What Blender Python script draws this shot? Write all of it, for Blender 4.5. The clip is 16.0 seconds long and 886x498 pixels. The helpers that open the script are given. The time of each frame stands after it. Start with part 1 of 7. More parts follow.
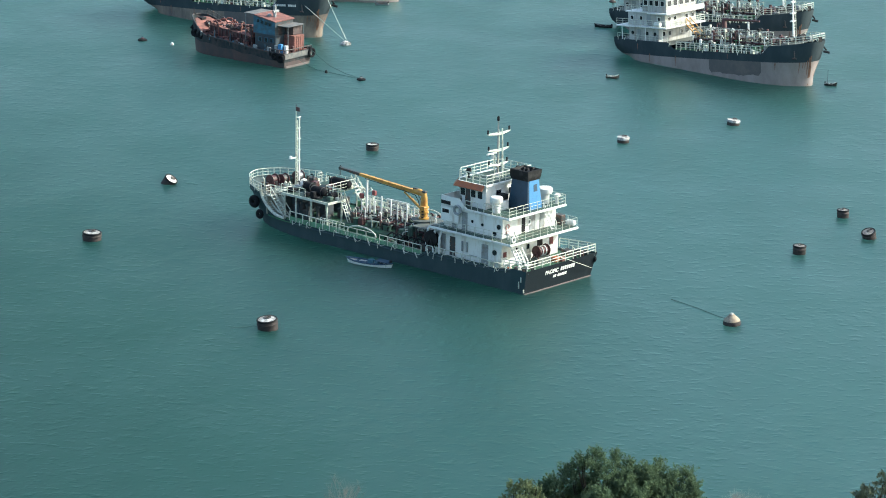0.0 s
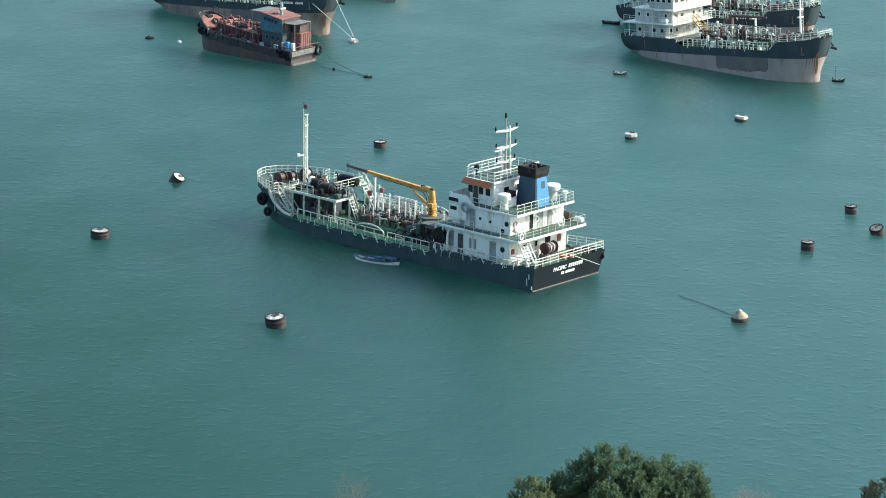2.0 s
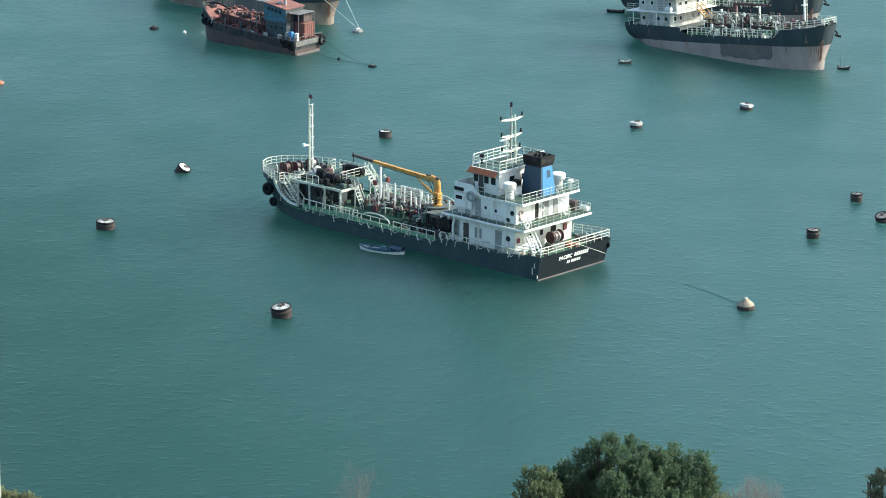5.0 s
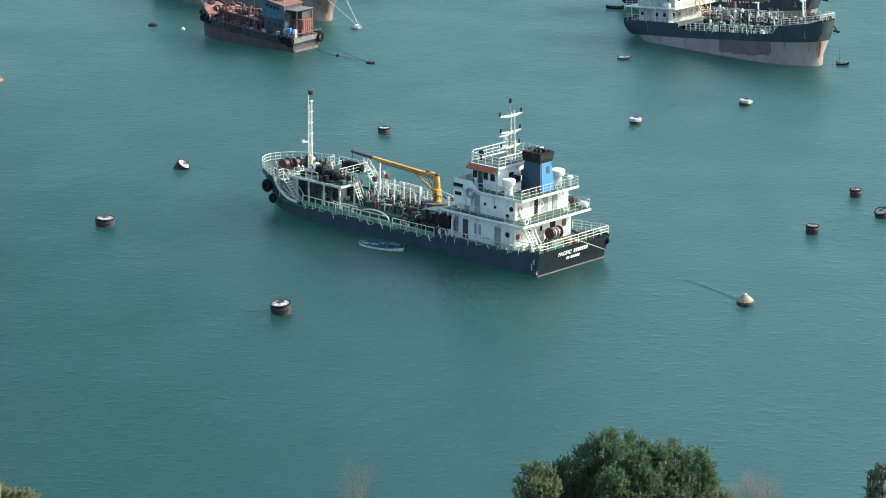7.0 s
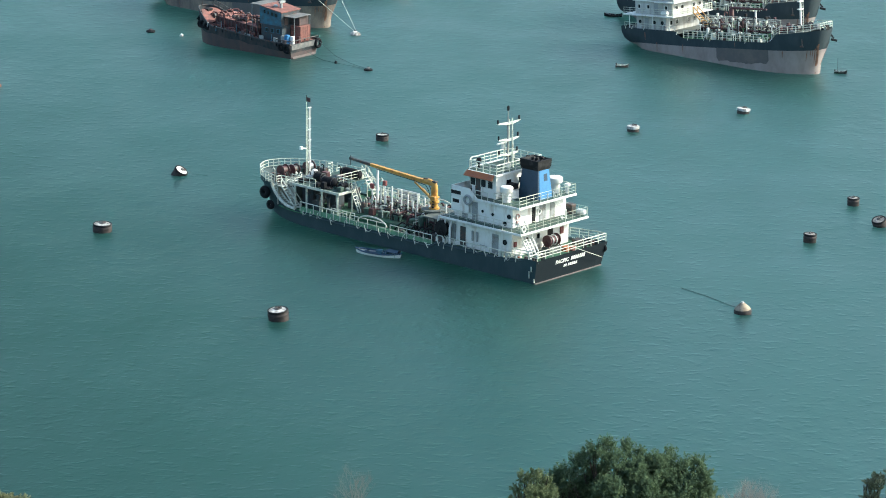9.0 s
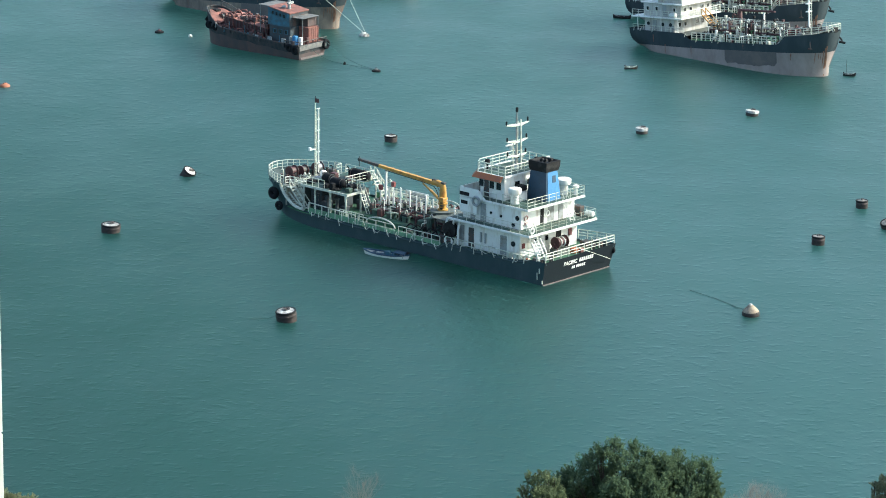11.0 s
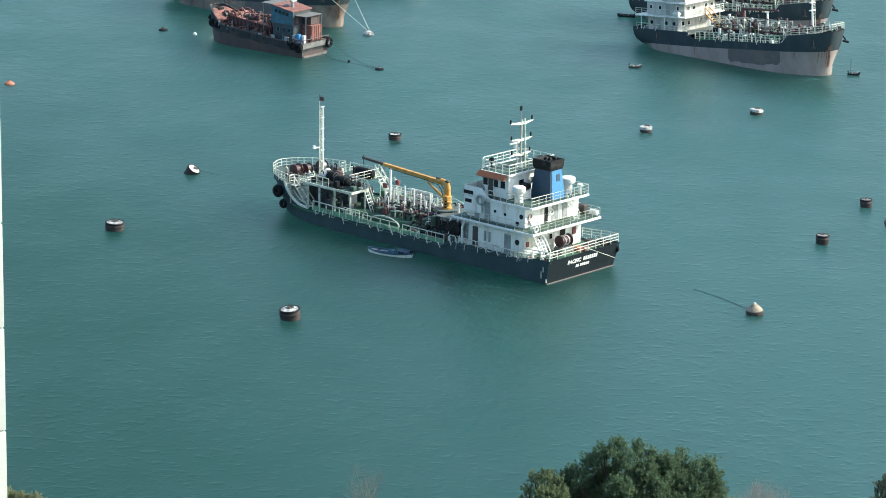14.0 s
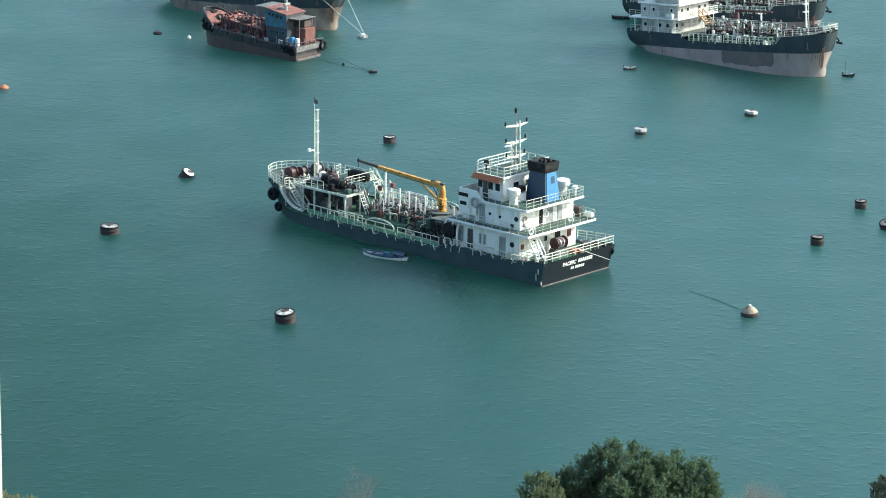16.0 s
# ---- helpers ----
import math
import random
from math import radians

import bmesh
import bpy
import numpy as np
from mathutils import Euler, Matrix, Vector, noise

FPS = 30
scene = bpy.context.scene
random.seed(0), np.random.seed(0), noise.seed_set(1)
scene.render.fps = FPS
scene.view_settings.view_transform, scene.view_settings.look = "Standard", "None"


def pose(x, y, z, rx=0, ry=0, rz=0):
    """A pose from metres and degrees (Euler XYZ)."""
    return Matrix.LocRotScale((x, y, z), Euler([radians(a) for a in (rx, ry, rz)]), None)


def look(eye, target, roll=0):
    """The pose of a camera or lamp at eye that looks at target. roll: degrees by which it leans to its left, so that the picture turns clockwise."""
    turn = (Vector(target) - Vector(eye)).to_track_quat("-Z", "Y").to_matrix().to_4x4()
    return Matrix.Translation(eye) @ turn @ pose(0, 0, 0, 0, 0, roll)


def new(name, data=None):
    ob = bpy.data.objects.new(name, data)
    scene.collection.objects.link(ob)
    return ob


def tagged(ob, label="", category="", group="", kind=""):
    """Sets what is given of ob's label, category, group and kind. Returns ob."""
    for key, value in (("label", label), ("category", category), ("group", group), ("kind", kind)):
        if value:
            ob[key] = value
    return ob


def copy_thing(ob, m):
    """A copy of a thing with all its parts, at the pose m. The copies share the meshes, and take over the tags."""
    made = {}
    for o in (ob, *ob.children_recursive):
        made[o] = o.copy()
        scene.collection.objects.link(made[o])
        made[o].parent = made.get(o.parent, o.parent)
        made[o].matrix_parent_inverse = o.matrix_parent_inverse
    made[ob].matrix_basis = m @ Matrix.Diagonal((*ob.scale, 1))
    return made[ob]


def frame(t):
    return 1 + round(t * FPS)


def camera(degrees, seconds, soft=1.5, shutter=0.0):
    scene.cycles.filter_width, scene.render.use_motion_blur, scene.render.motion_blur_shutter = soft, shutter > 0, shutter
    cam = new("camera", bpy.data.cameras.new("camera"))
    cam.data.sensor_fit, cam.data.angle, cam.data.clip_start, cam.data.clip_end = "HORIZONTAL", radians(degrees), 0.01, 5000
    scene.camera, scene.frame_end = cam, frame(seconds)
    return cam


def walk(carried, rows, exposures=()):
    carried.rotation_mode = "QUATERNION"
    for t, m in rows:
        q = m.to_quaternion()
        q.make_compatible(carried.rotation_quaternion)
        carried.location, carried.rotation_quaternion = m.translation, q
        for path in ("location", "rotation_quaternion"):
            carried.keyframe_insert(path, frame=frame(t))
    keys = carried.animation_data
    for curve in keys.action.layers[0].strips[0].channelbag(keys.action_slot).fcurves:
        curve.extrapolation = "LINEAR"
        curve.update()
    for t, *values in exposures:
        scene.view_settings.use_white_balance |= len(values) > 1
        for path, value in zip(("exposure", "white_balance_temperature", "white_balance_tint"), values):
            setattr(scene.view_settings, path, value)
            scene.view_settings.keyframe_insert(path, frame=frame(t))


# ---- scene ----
cam = camera(16.0, 16.0, soft=1.0)
EYE = (0.0, 0.0, 82.0)


def aim(turn, down, lean, t=8):
    """Head of the camera; its holder sways a few centimetres to the right over the clip."""
    sway = 0.0056 * (t - 8)
    return pose(EYE[0] + sway, EYE[1], EYE[2], 90 - down, 0, turn + math.degrees(sway / 320)) @ pose(0, 0, 0, 0, 0, lean)


# seconds, turn to the left, tilt down, lean
PATH = [
    (0, -0.2394, 14.9337, 0.9970),
    (0.5, -0.2482, 14.9424, 0.9624),
    (1, -0.2433, 14.9724, 0.8352),
    (1.5, -0.1930, 14.9644, 0.7821),
    (2, -0.0910, 14.9879, 0.8153),
    (2.5, -0.0427, 15.0546, 0.7656),
    (3, -0.0222, 15.0998, 0.6717),
    (3.5, -0.0036, 15.1441, 0.5966),
    (4, 0.0004, 15.1571, 0.5821),
    (6.5, 0.0160, 15.2362, 0.4808),
    (7, 0.0000, 15.2500, 0.4584),
    (7.5, 0.0062, 15.2668, 0.4127),
    (8, 0.0453, 15.2783, 0.4895),
    (8.5, 0.0134, 15.2050, 0.5793),
    (9, -0.0465, 15.1190, 0.6703),
    (11.5, 0.1481, 15.0962, 0.7955),
    (12, 0.1723, 15.1102, 0.7827),
    (12.5, 0.1318, 15.1094, 0.7751),
    (13, 0.1204, 15.0950, 0.8521),
    (13.5, 0.1706, 15.1091, 0.9197),
    (14, 0.1836, 15.1257, 0.8542),
    (14.5, 0.1841, 15.1087, 0.8214),
    (15, 0.1526, 15.0672, 0.8215),
    (15.5, 0.1051, 15.0355, 0.8126),
    (16, 0.0898, 15.0778, 0.7051),
]
walk(cam, [(t, aim(a, b, c, t)) for t, a, b, c in PATH], [(0, 1.16, 6260, 0), (16, 1.15, 6190, 0)])

# ---- light ----
SUN_DIR = Vector((0.975, 0.11, 0.66)).normalized()
world = bpy.data.worlds.new("sky")
scene.world = world
world.use_nodes = True
wn = world.node_tree
sky = wn.nodes.new("ShaderNodeTexSky")
sky.sky_type, sky.sun_disc = "NISHITA", False
sky.sun_elevation, sky.sun_rotation = math.asin(SUN_DIR.z), math.atan2(SUN_DIR.x, SUN_DIR.y)
sky.air_density, sky.dust_density, sky.ozone_density = 1.0, 2.5, 1.2
wn.links.new(sky.outputs[0], wn.nodes["Background"].inputs[0])
wn.nodes["Background"].inputs[1].default_value = 0.145
sun = new("sun", bpy.data.lights.new("sun", "SUN"))
sun.data.energy, sun.data.angle, sun.data.color = 3.3, radians(1.0), (1.0, 0.94, 0.84)
sun.matrix_world = look(SUN_DIR * 300, (0, 0, 0))


# ---- materials ----
def rgb(*c):
    return (*c, 1.0)


def paint(name, color, rough=0.5, metal=0.0, second=None, amount=0.35, scale=2.0, grain=25.0, bump=0.05, streak=1.0, per_piece=0.0, spec=0.5):
    """Painted or raw surface: a base colour, a second colour in stains, fine grain and relief. streak < 1 draws the stains out downwards."""
    m = bpy.data.materials.new(name)
    m.use_nodes = True
    nt = m.node_tree
    b = nt.nodes["Principled BSDF"]
    b.inputs["Roughness"].default_value, b.inputs["Metallic"].default_value = rough, metal
    b.inputs["Specular IOR Level"].default_value = spec
    co = nt.nodes.new("ShaderNodeTexCoord")
    mp = nt.nodes.new("ShaderNodeMapping")
    mp.inputs["Scale"].default_value = (1, 1, streak)
    nt.links.new(co.outputs["Object"], mp.inputs["Vector"])
    n1 = nt.nodes.new("ShaderNodeTexNoise")
    n1.inputs["Scale"].default_value, n1.inputs["Detail"].default_value, n1.inputs["Roughness"].default_value = scale, 6, 0.65
    nt.links.new(mp.outputs[0], n1.inputs["Vector"])
    ramp = nt.nodes.new("ShaderNodeValToRGB")
    ramp.color_ramp.elements[0].position, ramp.color_ramp.elements[1].position = 0.62 - 0.35 * amount, 0.80 - 0.2 * amount
    nt.links.new(n1.outputs["Fac"], ramp.inputs["Fac"])
    mix = nt.nodes.new("ShaderNodeMix")
    mix.data_type = "RGBA"
    sec = second or tuple(0.6 * v for v in color)
    mix.inputs["A"].default_value, mix.inputs["B"].default_value = rgb(*color), rgb(*sec)
    nt.links.new(ramp.outputs["Color"], mix.inputs["Factor"])
    n2 = nt.nodes.new("ShaderNodeTexNoise")
    n2.inputs["Scale"].default_value, n2.inputs["Detail"].default_value = grain, 3
    nt.links.new(co.outputs["Object"], n2.inputs["Vector"])
    hsv = nt.nodes.new("ShaderNodeHueSaturation")
    mr = nt.nodes.new("ShaderNodeMapRange")
    mr.inputs["To Min"].default_value, mr.inputs["To Max"].default_value = 0.85, 1.12
    nt.links.new(n2.outputs["Fac"], mr.inputs["Value"])
    val = mr.outputs["Result"]
    if per_piece:
        info = nt.nodes.new("ShaderNodeObjectInfo")
        m2 = nt.nodes.new("ShaderNodeMapRange")
        m2.inputs["To Min"].default_value, m2.inputs["To Max"].default_value = 1 - per_piece, 1 + per_piece
        nt.links.new(info.outputs["Random"], m2.inputs["Value"])
        mul = nt.nodes.new("ShaderNodeMath")
        mul.operation = "MULTIPLY"
        nt.links.new(val, mul.inputs[0])
        nt.links.new(m2.outputs["Result"], mul.inputs[1])
        val = mul.outputs[0]
    nt.links.new(val, hsv.inputs["Value"])
    nt.links.new(mix.outputs["Result"], hsv.inputs["Color"])
    nt.links.new(hsv.outputs["Color"], b.inputs["Base Color"])
    if bump:
        bp = nt.nodes.new("ShaderNodeBump")
        bp.inputs["Strength"].default_value, bp.inputs["Distance"].default_value = min(1, bump * 6), 0.02
        nt.links.new(n2.outputs["Fac"], bp.inputs["Height"])
        nt.links.new(bp.outputs[0], b.inputs["Normal"])
    return m


RUST = (0.16, 0.055, 0.025)
WHITE = paint("white_paint", (0.78, 0.78, 0.74), 0.45, second=(0.50, 0.43, 0.35), amount=0.30, scale=1.5, streak=0.25)
RAIL = paint("rail_paint", (0.62, 0.65, 0.56), 0.5, second=(0.34, 0.30, 0.22), amount=0.5, scale=2.5)
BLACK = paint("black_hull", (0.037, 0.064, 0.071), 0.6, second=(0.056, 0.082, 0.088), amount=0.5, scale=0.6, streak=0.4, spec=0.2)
# far hulls: black lifted towards grey-blue, with the haze put into the colour
COASTBLACK = paint("hazed_black_hull", (0.034, 0.050, 0.058), 0.7, second=(0.055, 0.070, 0.078), amount=0.5, scale=0.5, streak=0.4, spec=0.2)
TRANSOM = paint("transom_black", (0.006, 0.012, 0.017), 0.7, second=(0.013, 0.019, 0.025), amount=0.25, scale=0.8, streak=0.4, spec=0.2)
RECESS = paint("recess_cream", (0.46, 0.45, 0.37), 0.6, second=(0.25, 0.20, 0.15), amount=0.5, scale=1.6, streak=0.3)
BOOT = paint("red_boot", (0.16, 0.13, 0.125), 0.7, second=(0.09, 0.08, 0.08), amount=0.5, scale=1.5)
GREEN = paint("green_deck", (0.060, 0.195, 0.092), 0.7, second=(0.045, 0.085, 0.055), amount=0.55, scale=0.6)
GREENMID = paint("green_trunk", (0.036, 0.110, 0.062), 0.7, second=(0.030, 0.050, 0.038), amount=0.6, scale=0.9)
GREENDARK = paint("dark_green_trunk", (0.036, 0.080, 0.060), 0.65, second=(0.046, 0.050, 0.042), amount=0.5, scale=0.8)
GREENRIM = paint("green_coaming", (0.16, 0.34, 0.20), 0.6, second=(0.10, 0.18, 0.12), amount=0.4, scale=1.5)
GREYDECK = paint("grey_deck", (0.11, 0.125, 0.115), 0.7, second=(0.06, 0.07, 0.06), amount=0.5, scale=0.8)
YELLOW = paint("crane_yellow", (0.54, 0.29, 0.06), 0.45, second=(0.30, 0.13, 0.04), amount=0.5, scale=2)
ORANGE = paint("brow_orange", (0.36, 0.11, 0.04), 0.6, second=(0.25, 0.09, 0.05), amount=0.4)
NAVY = paint("funnel_navy", (0.013, 0.048, 0.092), 0.5, amount=0.3)
BLUE = paint("funnel_blue", (0.050, 0.20, 0.41), 0.45, second=(0.04, 0.15, 0.30), amount=0.3)
SOOT = paint("soot_black", (0.012, 0.012, 0.013), 0.7, second=(0.04, 0.04, 0.04), spec=0.2)
RUBBER = paint("rubber", (0.009, 0.010, 0.012), 0.9, second=(0.028, 0.028, 0.030), amount=0.3, scale=4, spec=0.2)
LIFERING = paint("faded_life_ring", (0.45, 0.22, 0.19), 0.6, second=(0.62, 0.58, 0.54), amount=0.7, scale=4)
MAROON = paint("maroon_paint", (0.080, 0.024, 0.026), 0.6, second=(0.05, 0.035, 0.035), amount=0.5)
RED = paint("red_paint", (0.22, 0.05, 0.05), 0.55, second=(0.14, 0.05, 0.045), amount=0.5)
DARKSTEEL = paint("dark_steel", (0.045, 0.05, 0.05), 0.6, second=RUST, amount=0.35, scale=3)
BOARD = paint("board_grey", (0.55, 0.58, 0.57), 0.6, second=(0.36, 0.37, 0.35), amount=0.45, scale=1.4)
STEEL = paint("steel", (0.26, 0.27, 0.27), 0.45, 0.3, second=(0.2, 0.15, 0.1), amount=0.3)
RUSTY = paint("rusty_red", (0.235, 0.092, 0.074), 0.85, second=(0.10, 0.056, 0.050), amount=0.65, scale=1.6)
STRAKE = paint("scuffed_plating", (0.030, 0.040, 0.046), 0.75, second=(0.085, 0.068, 0.066), amount=0.6, scale=1.3, streak=0.4, spec=0.2)
RUSTHULL = paint("rusted_hull", (0.068, 0.055, 0.056), 0.75, second=(0.115, 0.070, 0.062), amount=0.6, scale=0.9, streak=0.3)
PINK = paint("faded_antifouling", (0.335, 0.28, 0.26), 0.85, second=(0.235, 0.193, 0.177), amount=0.62, scale=0.45, streak=0.5)
DARKPATCH = paint("dark_antifouling", (0.115, 0.104, 0.10), 0.8, second=(0.17, 0.14, 0.125), amount=0.55, scale=0.6)
SKYBLUE = paint("blue_cabin", (0.045, 0.155, 0.225), 0.7, second=(0.05, 0.075, 0.09), amount=0.7, scale=1.5)
GREY = paint("grey_paint", (0.30, 0.32, 0.32), 0.6, second=(0.18, 0.16, 0.14), amount=0.4, scale=1.5)
STAIN = paint("rust_stain", (0.25, 0.125, 0.080), 0.9, second=(0.13, 0.075, 0.055), amount=0.6, scale=3)
HATCHPINK = paint("faded_hatch_paint", (0.36, 0.17, 0.14), 0.85, second=(0.22, 0.11, 0.09), amount=0.5, scale=1.2)
HOUSEWORN = paint("weathered_white", (0.50, 0.505, 0.485), 0.6, second=(0.31, 0.285, 0.25), amount=0.6, scale=1.1, streak=0.2)
CABINDARK = paint("dark_blue_grey", (0.035, 0.055, 0.068), 0.75, second=(0.06, 0.045, 0.04), amount=0.5, scale=1.6)
AWNING = paint("weathered_sheet", (0.105, 0.11, 0.11), 0.7, second=(0.22, 0.20, 0.18), amount=0.5, scale=1.2)
BUOYLID = paint("buoy_lid_dark", (0.17, 0.155, 0.145), 0.8, second=(0.42, 0.40, 0.37), amount=0.35, scale=2.5)
GLASS = paint("dark_glass", (0.012, 0.016, 0.02), 0.08, amount=0.1, bump=0)
ROPE = paint("rope", (0.10, 0.15, 0.14), 0.9, second=(0.06, 0.07, 0.05), grain=60)
BUOYSIDE = paint("buoy_rust", (0.058, 0.043, 0.040), 0.85, second=(0.018, 0.018, 0.018), amount=0.6, scale=2.2, per_piece=0.25)
BUOYTOP = paint("buoy_white", (0.70, 0.68, 0.64), 0.7, second=(0.30, 0.20, 0.15), amount=0.4, scale=2.0, per_piece=0.1)
BUOYWORN = paint("buoy_worn_white", (0.60, 0.60, 0.57), 0.8, second=(0.10, 0.09, 0.085), amount=0.75, scale=2.4, streak=0.5, per_piece=0.2)
BUOYCONE = paint("buoy_sand", (0.33, 0.27, 0.20), 0.85, second=(0.15, 0.11, 0.08), amount=0.5, scale=2.2)
BUOYORANGE = paint("buoy_orange", (0.42, 0.15, 0.08), 0.8, second=(0.25, 0.12, 0.08), amount=0.5)
CLAD = paint("cladding", (0.60, 0.60, 0.57), 0.6, second=(0.50, 0.49, 0.45), amount=0.4, scale=0.5, grain=8, per_piece=0.04)
JOINT = paint("cladding_joint", (0.10, 0.10, 0.10), 0.8)
BARK = paint("bark", (0.045, 0.038, 0.030), 0.9, second=(0.025, 0.022, 0.018), amount=0.5, scale=4, streak=0.3, bump=0.15)
TWIG = paint("bare_twig", (0.17, 0.155, 0.14), 0.9, second=(0.10, 0.09, 0.08))
TWIGPALE = paint("pale_twig", (0.27, 0.24, 0.22), 0.9, second=(0.20, 0.17, 0.15))
SOIL = paint("hillside", (0.075, 0.085, 0.04), 0.95, second=(0.12, 0.10, 0.06), amount=0.5, scale=0.15, grain=3, bump=0.15)


def leaf_mat(name, a, b_):
    m = bpy.data.materials.new(name)
    m.use_nodes = True
    nt = m.node_tree
    b = nt.nodes["Principled BSDF"]
    b.inputs["Roughness"].default_value = 0.85
    b.inputs["Specular IOR Level"].default_value = 0.08
    g = nt.nodes.new("ShaderNodeNewGeometry")
    co = nt.nodes.new("ShaderNodeTexCoord")
    n = nt.nodes.new("ShaderNodeTexNoise")
    n.inputs["Scale"].default_value = 2.2
    nt.links.new(co.outputs["Object"], n.inputs["Vector"])
    ad = nt.nodes.new("ShaderNodeMath")
    ad.operation = "MULTIPLY_ADD"
    ad.inputs[1].default_value, ad.inputs[2].default_value = 0.2, -0.16
    nt.links.new(g.outputs["Random Per Island"], ad.inputs[0])
    a2 = nt.nodes.new("ShaderNodeMath")
    a2.operation = "MULTIPLY_ADD"
    a2.inputs[1].default_value = 1.15
    nt.links.new(n.outputs["Fac"], a2.inputs[0])
    nt.links.new(ad.outputs[0], a2.inputs[2])
    mx = nt.nodes.new("ShaderNodeMix")
    mx.data_type = "RGBA"
    mx.inputs["A"].default_value, mx.inputs["B"].default_value = rgb(*a), rgb(*b_)
    nt.links.new(a2.outputs[0], mx.inputs["Factor"])
    nt.links.new(mx.outputs["Result"], b.inputs["Base Color"])
    tr = nt.nodes.new("ShaderNodeBsdfTranslucent")
    nt.links.new(mx.outputs["Result"], tr.inputs["Color"])
    ms = nt.nodes.new("ShaderNodeMixShader")
    ms.inputs["Fac"].default_value = 0.38
    nt.links.new(b.outputs[0], ms.inputs[1])
    nt.links.new(tr.outputs[0], ms.inputs[2])
    nt.links.new(ms.outputs[0], nt.nodes["Material Output"].inputs["Surface"])
    return m


LEAF = leaf_mat("leaf_green", (0.066, 0.112, 0.078), (0.150, 0.205, 0.105))
LEAFPALE = leaf_mat("leaf_pale", (0.075, 0.115, 0.068), (0.27, 0.31, 0.165))
LEAFDRY = leaf_mat("leaf_dry", (0.135, 0.15, 0.085), (0.33, 0.345, 0.20))
LEAFGREY = leaf_mat("leaf_greygreen", (0.085, 0.115, 0.075), (0.26, 0.28, 0.19))


def water_mat():
    m = bpy.data.materials.new("sea_water")
    m.use_nodes = True
    nt = m.node_tree
    b = nt.nodes["Principled BSDF"]
    b.inputs["IOR"].default_value = 1.33
    b.inputs["Specular IOR Level"].default_value = 0.6
    b.inputs["Subsurface Weight"].default_value = 1.0
    b.inputs["Subsurface Radius"].default_value = (1.5, 2.0, 2.0)
    b.inputs["Subsurface Scale"].default_value = 90.0
    co = nt.nodes.new("ShaderNodeTexCoord")

    def noise_tex(scale, sx, sy, detail, rough=0.55, turn=0.0):
        mp = nt.nodes.new("ShaderNodeMapping")
        mp.inputs["Scale"].default_value = (sx, sy, 1)
        mp.inputs["Rotation"].default_value = (0, 0, radians(turn))
        nt.links.new(co.outputs["Object"], mp.inputs["Vector"])
        n = nt.nodes.new("ShaderNodeTexNoise")
        n.inputs["Scale"].default_value, n.inputs["Detail"].default_value, n.inputs["Roughness"].default_value = scale, detail, rough
        nt.links.new(mp.outputs[0], n.inputs["Vector"])
        return n

    big = noise_tex(0.012, 1.0, 1.0, 3)
    mid = noise_tex(0.07, 1.0, 0.8, 4)
    rip = noise_tex(1.7, 0.8, 0.75, 3, 0.6, 3)
    rip2 = noise_tex(0.5, 1.0, 0.7, 3, 0.5, -4)
    ramp = nt.nodes.new("ShaderNodeValToRGB")
    ramp.color_ramp.elements[0].position, ramp.color_ramp.elements[1].position = 0.3, 0.7
    ramp.color_ramp.elements[0].color, ramp.color_ramp.elements[1].color = rgb(0.0172, 0.0640, 0.0578), rgb(0.0210, 0.0745, 0.0678)
    ad = nt.nodes.new("ShaderNodeMath")
    ad.operation = "ADD"
    sc = nt.nodes.new("ShaderNodeMath")
    sc.operation = "MULTIPLY"
    sc.inputs[1].default_value = 0.5
    nt.links.new(big.outputs["Fac"], ad.inputs[0])
    nt.links.new(mid.outputs["Fac"], ad.inputs[1])
    nt.links.new(ad.outputs[0], sc.inputs[0])
    nt.links.new(sc.outputs[0], ramp.inputs["Fac"])
    # a broad tongue inshore to the west paints in a weaker, darker sky reflection
    mp = nt.nodes.new("ShaderNodeMapping")
    mp.vector_type = "TEXTURE"
    mp.inputs["Location"].default_value = (-62, 190, 0)
    mp.inputs["Scale"].default_value = (100, 245, 1)
    nt.links.new(co.outputs["Object"], mp.inputs["Vector"])
    gr = nt.nodes.new("ShaderNodeTexGradient")
    gr.gradient_type = "SPHERICAL"
    nt.links.new(mp.outputs[0], gr.inputs["Vector"])
    wob = nt.nodes.new("ShaderNodeMath")
    wob.operation = "MULTIPLY_ADD"
    wob.inputs[1].default_value, wob.inputs[2].default_value = 0.25, -0.12
    nt.links.new(big.outputs["Fac"], wob.inputs[0])
    tongue = nt.nodes.new("ShaderNodeMath")
    tongue.operation = "ADD"
    tongue.use_clamp = True
    nt.links.new(gr.outputs["Fac"], tongue.inputs[0])
    nt.links.new(wob.outputs[0], tongue.inputs[1])
    dimmed = nt.nodes.new("ShaderNodeMix")
    dimmed.data_type = "RGBA"
    dimmed.inputs["B"].default_value = rgb(0.0064, 0.0272, 0.0215)
    nt.links.new(tongue.outputs[0], dimmed.inputs["Factor"])
    nt.links.new(ramp.outputs["Color"], dimmed.inputs["A"])
    nt.links.new(dimmed.outputs["Result"], b.inputs["Base Color"])
    # gloss falls off there too, for the same weaker reflection
    dim_gloss = nt.nodes.new("ShaderNodeMapRange")
    dim_gloss.inputs["From Min"].default_value, dim_gloss.inputs["From Max"].default_value = 0.0, 0.5
    dim_gloss.inputs["To Min"].default_value, dim_gloss.inputs["To Max"].default_value = 0.54, 0.13
    nt.links.new(tongue.outputs[0], dim_gloss.inputs["Value"])
    nt.links.new(dim_gloss.outputs[0], b.inputs["Specular IOR Level"])
    rr = nt.nodes.new("ShaderNodeMapRange")
